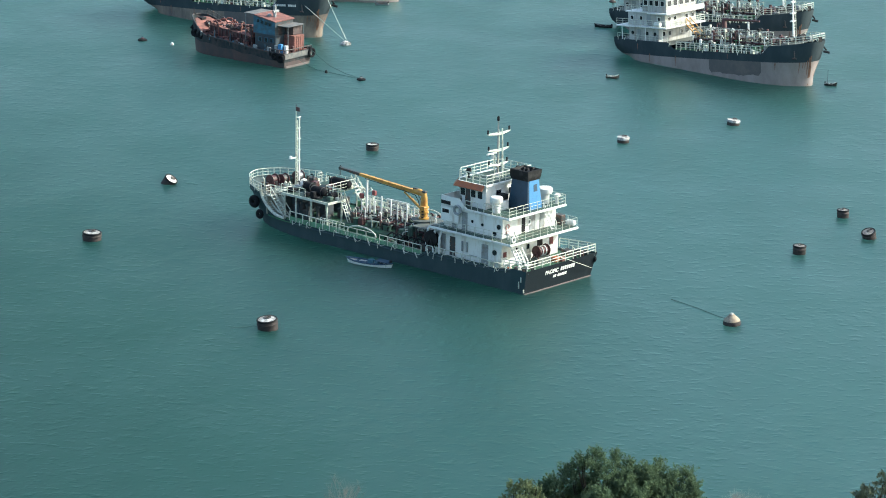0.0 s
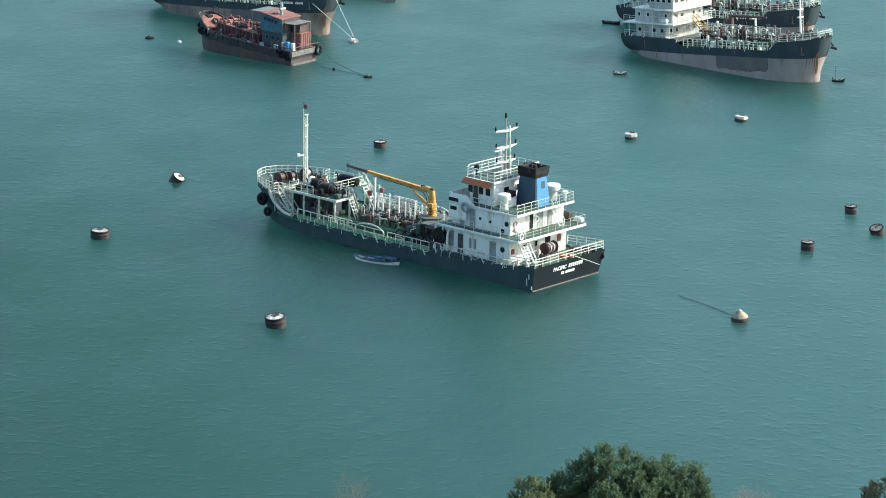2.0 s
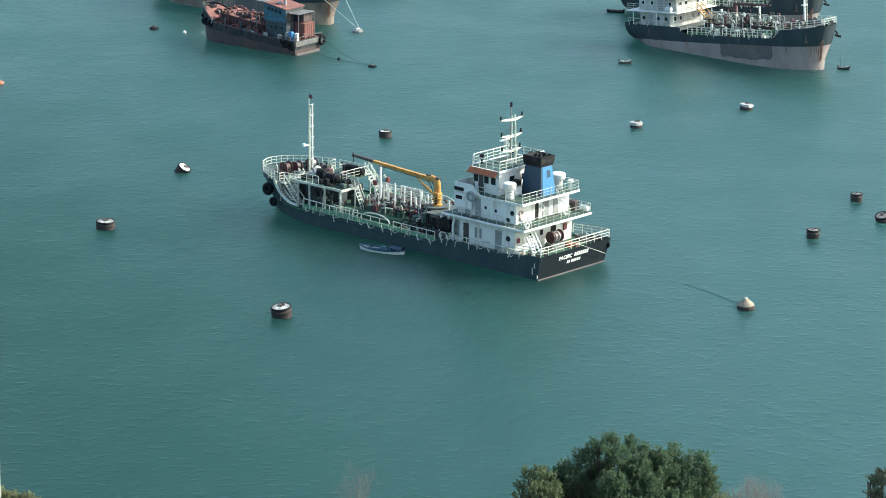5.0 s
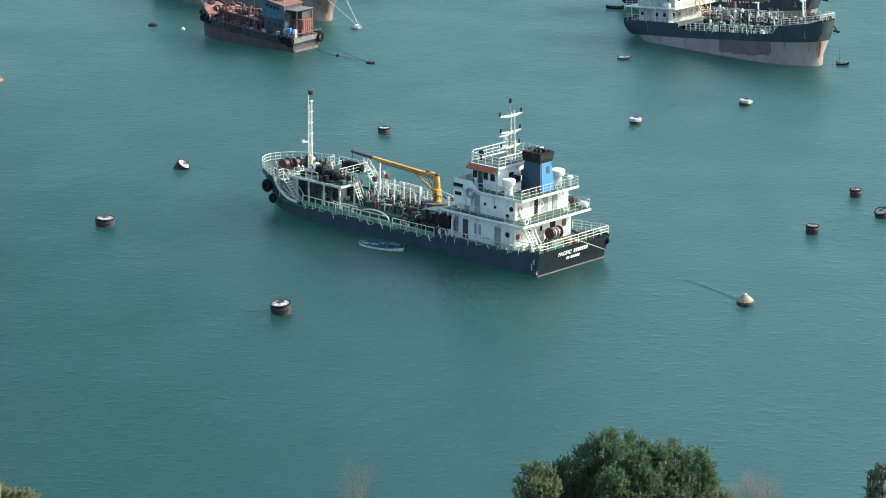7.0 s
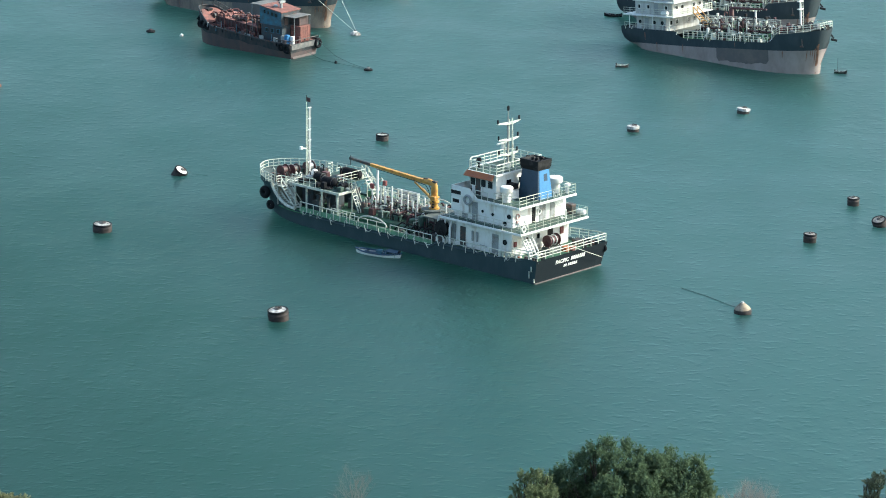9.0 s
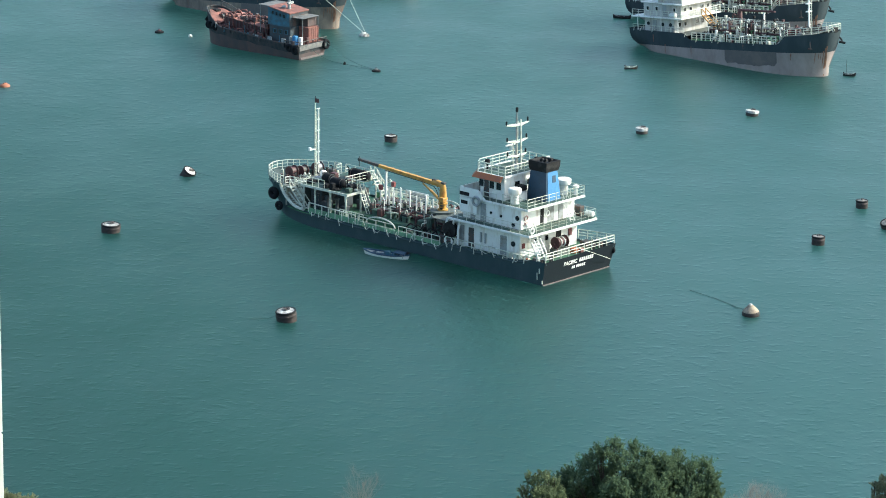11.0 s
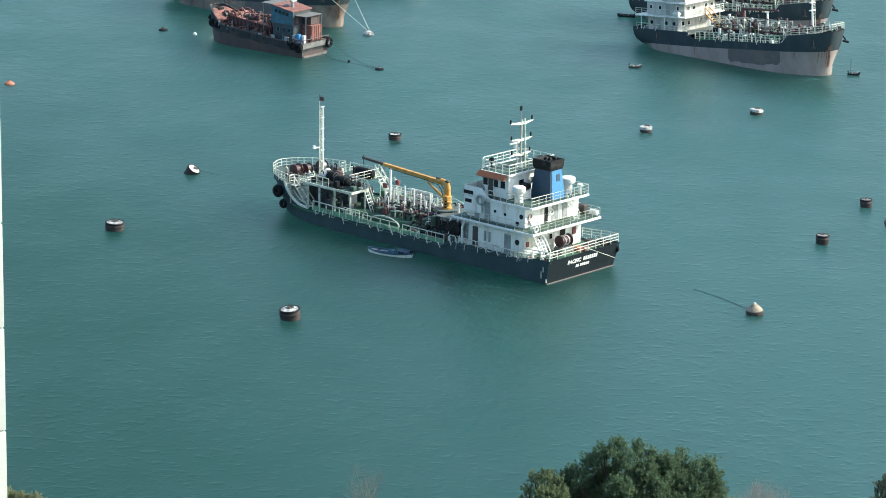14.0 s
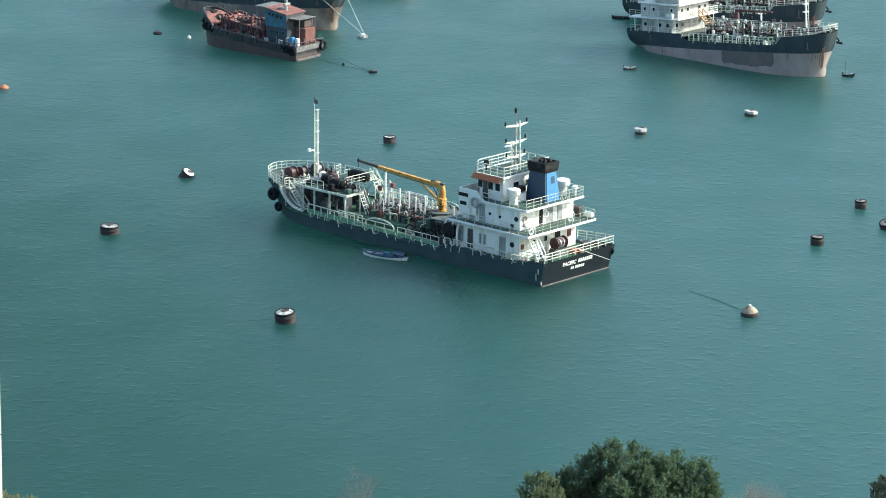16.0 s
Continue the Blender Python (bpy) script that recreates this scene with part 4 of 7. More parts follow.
    bm = pipe(B(), [(17.6, 0, 5.2), (17.55, 0, 5.6), (17.75, 0, 5.95), (18.2, 0, 6.08), (18.8, 0, 6.08)], 0.31, 12)
    part("boom_elbow", bm, YELLOW, crane, smooth=50)
    bm = B()
    box(bm, 18.4, -0.16, 6.2, 19.0, 0.16, 6.42, 0.03)
    box(bm, 17.3, -0.2, 6.1, 17.8, 0.2, 6.3, 0.03)
    part("valve_block", bm, DARKSTEEL, crane)
    for y in (-0.2, 0.2):
        bm = pipe(B(), [(17.9, y, 4.3), (18.2, y, 5.2), (18.6, y, 5.7), (20.0, y, 5.88), (25.5, y, 6.2)], 0.035, 5)
        part("hydraulic_hose", bm, SOOT, crane)
    bm = B()
    for k in range(3):
        box(bm, 17.25, 0.36, 3.6 + 0.3 * k, 17.5, 0.52, 3.75 + 0.3 * k, 0.02)
    part("step_iron", bm, SOOT, crane)
    rnd = random.Random(31)
    for i in range(36):
        x, y = rnd.uniform(13.6, 18.8), rnd.uniform(2.5, 4.6)
        z = 1.95 if y < 3.1 else 1.36
        h, w = rnd.uniform(0.3, 1.2), rnd.uniform(0.06, 0.2)
        bm = B()
        if i % 3 == 0:
            tube(bm, (x, y, z), (x + rnd.uniform(-0.2, 0.2), y, z + h * 1.6), 0.045, 6)
        elif i % 3 == 1:
            box(bm, x - w, y - w, z, x + w * 1.6, y + w, z + h * 0.6, 0.03)
        else:
            pipe(bm, [(x, y, z), (x, y + 0.1, z + h), (x + 0.5, y + 0.3, z + h * 0.8), (x + 0.7, y + 0.3, z)], 0.05, 6)
        part("pump_fitting", bm, rnd.choice((GREENDARK, SOOT, DARKSTEEL, RAIL, GREENDARK, MAROON)), ship)
    # raised walkway between crane and deckhouse
    bm = B()
    box(bm, 12.2, -4.4, 3.15, 17.0, 2.4, 3.25)
    part("bridge_platform", bm, GREYDECK, ship, "grey platform over the pump deck")
    for x in (12.6, 14.6, 16.6):
        for y in (2.2, -0.8, -4.2):
            bm = B()
            tube(bm, (x, y, 1.36), (x, y, 3.15), 0.09, 7)
            part("platform_post", bm, DARKSTEEL, ship)
    for x, y, s_ in ((14.2, 3.6, 0.5), (15.4, 3.2, 0.4), (16.3, 3.7, 0.45), (13.2, 3.9, 0.4)):
        bm = B()
        box(bm, x - s_, y - s_ * 0.7, 1.36, x + s_, y + s_ * 0.7, 1.36 + 1.5 * s_, 0.05)
        part("deck_locker", bm, DARKSTEEL, ship)

    # ---- deckhouse ----
    def level(name, x0, x1, y, z0, z1):
        bm = B()
        box(bm, x0, -y, z0, x1, y, z1, 0.04)
        return part(name, bm, WHITE, ship, "white painted steel deckhouse level")

    low = level("lower_house", 3.55, 12.1, 4.25, 1.78, 4.4)
    bm = B()
    box(bm, 1.72, -5.1, 4.4, 12.3, 5.1, 4.62, 0.03)
    part("boat_deck", bm, WHITE, ship)
    bm = B()
    box(bm, 1.85, -4.98, 4.622, 12.2, 4.98, 4.64)
    part("boat_deck_floor", bm, GREENDARK, ship)
    mid = level("upper_house", 3.75, 11.3, 4.0, 4.64, 6.68)
    bm = B()
    box(bm, 2.65, -4.3, 6.68, 11.45, 4.3, 6.90, 0.03)
    part("bridge_deck", bm, WHITE, ship)
    bm = B()
    box(bm, 2.78, -4.18, 6.902, 11.35, 4.18, 6.92)
    part("bridge_deck_floor", bm, GREENDARK, ship)
    wh = B()
    a4 = [(6.6, 3.25), (9.7, 3.25), (10.35, 2.3), (10.35, -2.3), (9.7, -3.25), (6.6, -3.25)]
    prism(wh, a4, 6.92, 9.2)
    wheel = part("wheelhouse", wh, WHITE, ship, "white wheelhouse with dark windows")
    bm = B()
    prism(bm, [(6.35, 3.5), (10.0, 3.5), (10.75, 2.5), (10.75, -2.5), (10.0, -3.5), (6.35, -3.5)], 9.2, 9.36)
    part("wheelhouse_roof", bm, WHITE, wheel)
    bm = B()
    box(bm, 6.6, -3.3, 9.362, 10.3, 3.3, 9.38)
    part("roof_floor", bm, GREENDARK, wheel)
    bm = B()
    slab(bm, [(6.6, 3.5, 9.36), (10.0, 3.5, 9.36), (10.25, 3.95, 8.86), (6.6, 3.95, 8.86)], (0, -0.08, -0.05))
    slab(bm, [(10.0, 3.5, 9.36), (10.75, 2.5, 9.36), (11.15, 2.7, 8.86), (10.25, 3.95, 8.86)], (-0.05, -0.05, -0.06))
    slab(bm, [(10.75, 2.5, 9.36), (10.75, -2.5, 9.36), (11.15, -2.7, 8.86), (11.15, 2.7, 8.86)], (-0.08, 0, -0.05))
    part("sun_brow", bm, ORANGE, wheel, "rust orange sun brow")
    for x in (7.3, 8.2, 9.55):
        window(wheel, (x, 3.25, 8.25), 0.62, 0.72, "y+")
    door(wheel, (8.9, 3.25, 6.95), 0.7, 1.85, "y+", DARKSTEEL)
    for y in (1.4, -0.4):
        window(wheel, (6.6, y, 8.3), 0.75, 0.6, "x-")
    for y in (-1.8, -0.6, 0.6, 1.8):
        window(wheel, (10.35, y, 8.3), 0.95, 0.8, "x+")
    railing(ship, [(6.5, 3.3, 9.36), (10.0, 3.3, 9.36), (10.6, 2.4, 9.36), (10.6, -2.4, 9.36), (10.0, -3.3, 9.36), (6.5, -3.3, 9.36)], 0.95, 0.9, 3, 0.04, closed=True, name="monkey_island_railing")
    # main mast
    mm = part("main_mast", lathe(B(), [(0.28, 0), (0.24, 0.5)], 10, (7.9, 0, 9.38)), WHITE, ship)
    for dx, dy, z1, m_, r in ((0, 0.12, 15.1, STEEL, 0.09), (-0.35, -0.25, 14.3, RAIL, 0.10), (0.25, -0.25, 14.1, RAIL, 0.07), (0.1, 0.45, 12.3, RAIL, 0.06)):
        bm = B()
        tube(bm, (7.9 + dx, dy, 9.38), (7.9 + dx * 0.6, dy, z1), r, 8, r * 0.7)
        part("mast_pole", bm, m_, mm)
    for z, wd in ((13.7, 1.65), (12.05, 1.5), (10.6, 1.4)):
        bm = B()
        slab(bm, [(8.08, -wd, z + 0.15), (8.1, -0.5, z), (8.1, 0.5, z), (8.08, wd, z + 0.15), (7.82, wd, z + 0.15), (7.65, 0.4, z), (7.65, -0.4, z), (7.82, -wd, z + 0.15)], (0, 0, 0.06))
        c = part("crosstree", bm, RAIL, mm)
        for s in (-1, 1):
            bm = B()
            lathe(bm, [(0.08, 0), (0.09, 0.1), (0.09, 0.36), (0.04, 0.42)], 8, (7.95, s * wd * 0.95, z + 0.22))
            part("signal_light", bm, SOOT, c)
    bm = B()
    box(bm, 8.6, -0.85, 11.55, 8.75, 0.85, 11.72, 0.03)
    lathe(bm, [(0.2, 0), (0.16, 0.4)], 10, (8.65, 0, 11.15))
    tube(bm, (8.0, 0, 11.3), (8.65, 0, 11.2), 0.07)
    part("radar_scanner", bm, WHITE, mm)
    bm = B()
    lathe(bm, [(0.1, 0), (0.13, 0.08), (0.13, 0.4), (0.06, 0.5)], 8, (7.9, 0.12, 15.05))
    part("mast_light", bm, SOOT, mm)
    for at in ((9.6, 2.4, 9.38), (6.9, -1.8, 9.38), (9.2, -1.5, 9.38)):
        bm = B()
        lathe(bm, [(0.1, 0), (0.1, 0.55), (0.24, 0.6), (0.28, 0.8), (0.2, 1.05)], 10, at)
        part("searchlight", bm, SOOT, ship, smooth=40)
    bm = B()
    ring(bm, (6.45, -0.6, 9.8), 0.3, 0.08, "X", 14, 6)
    part("lifebuoy", bm, WHITE, ship)

    # funnel; navy body paints in its shaded sides, brighter blue the sunlit aft face
    def loft(bm, rects):
        rings = []
        for x0, x1, y0, y1, z in rects:
            rings.append([bm.verts.new(p) for p in ((x0, y0, z), (x1, y0, z), (x1, y1, z), (x0, y1, z))])
        for p, q in zip(rings, rings[1:]):
            for i in range(4):
                bm.faces.new((p[i], p[(i + 1) % 4], q[(i + 1) % 4], q[i]))
        bm.faces.new(rings[0][::-1])
        bm.faces.new(rings[-1])
        return bm

    fun = part("funnel", loft(B(), [(3.3, 5.85, -1.35, 0.85, 6.92), (3.55, 5.5, -0.95, 0.62, 10.1)]), NAVY, ship, "blue funnel with black top, navy where its sides lie in shade")
    bm = loft(B(), [(3.26, 3.31, -1.32, 0.62, 6.95), (3.50, 3.56, -0.93, 0.45, 9.9)])
    pn = part("funnel_panel", bm, BLUE, fun)
    bm = B()
    slab(bm, [(3.40, -0.65, 8.7), (3.40, -0.15, 8.7), (3.47, -0.15, 9.4), (3.47, -0.65, 9.4)], (-0.03, 0, 0))
    part("funnel_mark", bm, NAVY, pn)
    part("funnel_cap", loft(B(), [(3.46, 5.58, -1.06, 0.72, 9.82), (3.38, 5.66, -1.18, 0.82, 10.2), (3.36, 5.68, -1.25, 0.84, 10.8), (3.5, 5.54, -1.1, 0.7, 10.82), (3.55, 5.44, -0.95, 0.6, 10.6)]), SOOT, fun)
    for x, y in ((4.1, -0.5), (4.7, 0.1), (4.2, 0.15)):
        bm = B()
        pipe(bm, [(x, y, 10.4), (x, y, 10.85), (x - 0.3, y, 10.95)], 0.14, 8)
        part("exhaust_pipe", bm, SOOT, fun)

    # mushroom ventilators and boxes on the bridge deck
    for x, y, k in ((5.15, 3.35, 1.0), (4.4, -3.0, 1.18)):
        bm = B()
        lathe(bm, [(0.40 * k, 0), (0.40 * k, 0.95), (0.58 * k, 1.0), (0.64 * k, 1.1), (0.64 * k, 1.5), (0.56 * k, 1.58), (0.3 * k, 1.62)], 18, (x, y, 6.92))
        part("mushroom_vent", bm, WHITE, ship, smooth=35)
    bm = B()
    lathe(bm, [(0.18, 0), (0.18, 0.7), (0.30, 0.75), (0.30, 0.95), (0.2, 1.0)], 14, (3.3, -3.6, 6.92))
    part("mushroom_vent", bm, WHITE, ship, smooth=35)
    bm = B()
    box(bm, 5.3, 1.3, 6.92, 6.3, 2.4, 7.75, 0.05)
    part("deck_box", bm, WHITE, ship)
    bm = B()
    box(bm, 5.6, 1.0, 7.8, 6.5, 1.9, 8.3, 0.05)
    part("air_unit", bm, SOOT, ship)
    railing(ship, [(8.4, 4.2, 6.9), (6.8, 4.2, 6.9)], 0.8, 0.8, 2, 0.03)
    railing(ship, [(6.0, 4.2, 6.9), (2.75, 4.2, 6.9), (2.75, -4.2, 6.9), (9.0, -4.2, 6.9)], 0.95, 1.1, 3, 0.03)
    # solid bulwark at the fore end of the bridge deck
    for s in (1, -1):
        bm = B()
        slab(bm, [(7.9, s * 4.3, 6.75), (11.45, s * 4.3, 6.75), (11.45, s * 4.3, 7.75), (9.1, s * 4.3, 7.75), (8.5, s * 4.3, 7.2)], (0, -s * 0.08, 0))
        slab(bm, [(9.2, s * 4.3, 5.2), (11.45, s * 4.3, 5.2), (11.45, s * 4.3, 6.75), (9.2, s * 4.3, 6.75)], (0, -s * 0.08, 0))
        part("wing_bulwark", bm, WHITE, ship)
    bm = B()
    box(bm, 11.38, -4.3, 6.75, 11.46, 4.3, 7.75)
    part("fore_bulwark", bm, WHITE, ship)
    for x, z, w in ((10.85, 7.1, 0.62), (10.85, 6.25, 0.42)):
        bm = B()
        box(bm, x - w, 4.3, z - 0.18, x + w, 4.32, z + 0.18)
        part("lettering_bar", bm, SOOT, ship)
    bm = B()
    ring(bm, (9.25, 4.38, 6.6), 0.42, 0.13, "Y", 18, 8)
    part("lifebuoy", bm, GREY, ship, "weathered grey ring hung on the bridge wing")
    for x in (8.6, 9.9):
        door(mid, (x, 4.0, 4.66), 0.72, 1.8, "y+", GREY)
    porthole(mid, (7.6, 4.0, 5.7), 0.12, "y+")
    porthole(mid, (6.3, 4.0, 5.6), 0.12, "y+")
    porthole(mid, (4.2, 4.0, 5.75), 0.2, "y+")
    porthole(mid, (4.7, 4.0, 5.0), 0.18, "y+")
    railing(ship, [(12.2, 5.0, 4.62), (1.85, 5.0, 4.62), (1.85, -5.0, 4.62), (12.2, -5.0, 4.62)], 0.92, 1.15, 3, 0.022)
    # lower house, port side
    for x, w, m_ in ((9.9, 0.7, DARKSTEEL), (5.7, 0.85, GREY)):
        door(low, (x, 4.25, 1.9), w, 1.9, "y+", m_)
    for x in (8.6, 8.0):
        bm = B()
        box(bm, x - 0.1, 4.25, 2.6, x + 0.1, 4.4, 3.6, 0.03)
        part("fire_hose_cabinet", bm, GREY, low)
    bm = B()
    box(bm, 6.7, 4.25, 2.25, 7.7, 4.27, 2.4)
    part("lettering_bar", bm, GREY, low)
    bm = B()
    box(bm, 10.8, 4.25, 2.2, 11.5, 4.35, 3.9, 0.04)
    part("vent_louvre", bm, GREY, low)
    porthole(low, (4.45, 4.25, 3.2), 0.22, "y+")
    drum(ship, (12.2, 4.75, 3.3), 0.6, 0.36, "Y", SOOT, 1.35, "boat_winch", RUBBER)
    for x in (11.2, 12.0, 12.9):
        bm = B()
        pipe(bm, [(x, 4.75, 1.6), (x, 4.75, 3.5), (x - 0.2, 4.6, 4.4)], 0.12, 8)
        part("davit_post", bm, WHITE, ship)
    railing(ship, [(12.6, 5.0, 1.95), (4.6, 5.0, 1.95)], 0.6, 1.2, 1, 0.04)
    railing(ship, [(12.6, -5.0, 1.95), (4.6, -5.0, 1.95)], 0.9, 1.2, 3, 0.03)
    for x in (4.3, 3.4):
        bm = B()
        for d in (-0.18, 0.18):
            lathe(bm, [(0.13, 0), (0.13, 0.6), (0.2, 0.62), (0.2, 0.72)], 10, (x + d, 4.85, 1.8))
        part("bollard", bm, RAIL, ship)
    # aft face, upper level
    for y, w, m_ in ((0.9, 0.5, SOOT), (-0.4, 0.9, GREY), (-1.9, 0.75, GREY)):
        door(mid, (3.75, y, 4.68), w, 1.75, "x-", m_)
    bm = B()
    box(bm, 3.58, 3.1, 4.95, 3.75, 3.5, 5.35, 0.03)
    part("lifebuoy_box", bm, LIFERING, mid)
    bm = B()
    ring(bm, (3.68, 3.3, 5.72), 0.24, 0.07, "X", 14, 6)
    part("lifebuoy", bm, LIFERING, mid)
    bm = B()
    ring(bm, (1.78, 4.6, 5.05), 0.27, 0.08, "X", 14, 6)
    part("lifebuoy", bm, WHITE, ship)
    ladder(ship, (2.6, -2.4, 4.64), (3.1, -1.6, 6.7), 0.5, (0.3, 1, 0), WHITE, 7)
    for at in ((3.6, 0.25, 5.7),):
        bm = B()
        ring(bm, at, 0.26, 0.07, "X", 14, 6)
        part("coiled_hose", bm, WHITE, mid)
    # life-raft canister and lamp on the starboard quarter
    bm = B()
    lathe(bm, [(0.18, -0.5), (0.27, -0.42), (0.27, 0.42), (0.18, 0.5)], 14, (2.4, -4.75, 5.0), "X")
    part("liferaft_canister", bm, WHITE, ship, smooth=40)
    bm = B()
    box(bm, 3.3, -5.0, 4.64, 4.2, -4.3, 5.6, 0.05)
    part("deck_box", bm, DARKSTEEL, ship)
    # aft face, lower level
    door(low, (3.55, -1.4, 1.9), 0.8, 1.9, "x-", SOOT)
    window(low, (3.55, 0.4, 3.3), 0.45, 0.5, "x-")
    window(low, (3.55, 2.1, 3.3), 0.45, 0.5, "x-")
    bm = B()
    box(bm, 3.42, -3.35, 2.9, 3.55, -2.85, 3.6, 0.03)
    part("fire_box", bm, RED, low)
    bm = B()
    box(bm, 3.42, 3.65, 2.85, 3.55, 4.05, 3.35, 0.03)
    part("fire_box", bm, RED, low)
    ladder(ship, (1.5, 3.2, 1.8), (3.3, 3.2, 4.5), 0.95, (0, 1, 0), WHITE, 10, 0.06)
    # mooring reels and gear on the aft deck
    drum(ship, (2.3, -0.2, 3.0), 0.42, 1.4, "Y", MAROON, 1.4, "hose_reel", MAROON)
    bm = B()
    box(bm, 1.8, -1.2, 1.78, 2.8, 0.8, 2.36, 0.04)
    part("reel_plinth", bm, GREYDECK, ship)
    bm = B()
    ring(bm, (2.3, -0.45, 3.0), 0.47, 0.06, "Y", 18, 6)
    ring(bm, (2.3, 0.05, 3.0), 0.47, 0.06, "Y", 18, 6)
    part("coiled_rope", bm, WHITE, ship)
    for x, y, s_, m_ in ((1.6, -1.6, 0.35, ORANGE), (1.3, -2.2, 0.3, RUSTY), (1.5, 2.2, 0.3, RAIL), (2.4, -4.3, 0.4, DARKSTEEL), (1.0, 4.0, 0.3, RAIL)):
        bm = B()
        box(bm, x - s_, y - s_, 1.78, x + s_, y + s_ * 1.3, 1.78 + 1.4 * s_, 0.06)
        part("deck_gear", bm, m_, ship)
    for y in (4.3, 3.0, -3.2, -4.3):
        bm = B()
        for d in (-0.18, 0.18):
            lathe(bm, [(0.12, 0), (0.12, 0.55), (0.18, 0.57), (0.18, 0.66)], 10, (0.6, y + d, 1.78))
        part("bollard", bm, DARKSTEEL, ship)
    railing(ship, [(2.9, 5.05, 2.2), (0.6, 5.2, 2.38), (-0.45, 5.15, 2.42), (-0.45, -5.15, 2.42), (0.6, -5.2, 2.38), (4.0, -5.0, 2.2)], 0.85, 1.15, 3, 0.04)
    # name on the transom
    txt = bpy.data.curves.new("ship_name", "FONT")
    txt.body, txt.size, txt.extrude, txt.align_x = "PACIFIC", 0.55, 0.01, "CENTER"
    txt.offset = 0.018
    lab = new("ship_name", txt)
    lab.parent = ship

    def on_transom(ob, y, z):
        n = Vector((-1, 0, -0.22)).normalized()
        up_ = Vector((-0.22, 0, 1)).normalized()
        right = Vector((0, -1, 0))
        m = Matrix.Identity(4)
        for i, c in enumerate((right, up_, n)):
            m[0][i], m[1][i], m[2][i] = c
        m.translation = Vector((-0.22 * z - 0.02, y, z))
        ob.matrix_basis = m

    lab.data.materials.append(WHITE)
    on_transom(lab, 1.35, 1.55)
    for y0, w, z, h in ((0.05, 2.15, 1.57, 0.40), (1.0, 0.5, 1.02, 0.28), (0.35, 1.4, 1.02, 0.28)):
        nb = max(1, round(w / 0.31))
        for i in range(nb):
            bm = B()
            box(bm, 0, 0, 0, w / nb * 0.76, h, 0.012)
            o = part("lettering_bar", bm, WHITE, ship)
            on_transom(o, y0 - i * w / nb, z)
    # mooring line from the starboard quarter
    bm = B()
    pipe(bm, [(-0.45, 0.4, 3.05), (-0.85, -1.2, 2.35), (-0.85, -2.9, 1.65), (-0.5, -4.6, 0.95)], 0.026, 5)
    part("mooring_line", bm, RAIL, ship)
    tyre(ship, (-0.25, -5.1, 1.75), 0.24, 0.15, "Y")
    # fenders hung at the bow and quarter
    tyre(ship, (37.7, 4.0, 2.3), 0.42, 0.28, "Y")
    tyre(ship, (36.6, 4.3, 1.2), 0.32, 0.2, "Y")
    for x, z, w, h in ((0.15, 1.5, 0.12, 0.5), (0.5, 0.9, 0.1, 0.7), (-0.1, 0.4, 0.12, 0.35)):
        bm = B()
        y = 5.0 + 0.32 * (z / 2.4) * (1 - max(0, x) / 2.0) + 0.1
        slab(bm, [(x, y, z - h / 2), (x + w, y - 0.01, z - h / 2), (x + w * 0.8, y + 0.03, z + h / 2), (x, y + 0.04, z + h / 2)], (0, -0.08, 0))
        part("paint_scuff", bm, RAIL, ship)
    for x, y, s_, m_ in ((3.1, 4.6, 0.25, RAIL), (2.6, 4.3, 0.3, RAIL), (2.2, 4.7, 0.22, ORANGE), (1.5, 4.4, 0.3, DARKSTEEL), (3.2, 3.9, 0.2, RAIL)):
        bm = B()
        lathe(bm, [(s_, 0), (s_ * 1.1, s_), (s_ * 0.7, s_ * 2.2)], 9, (x, y, 1.78))
        part("coiled_rope", bm, m_, ship)
    return ship


build_tanker()


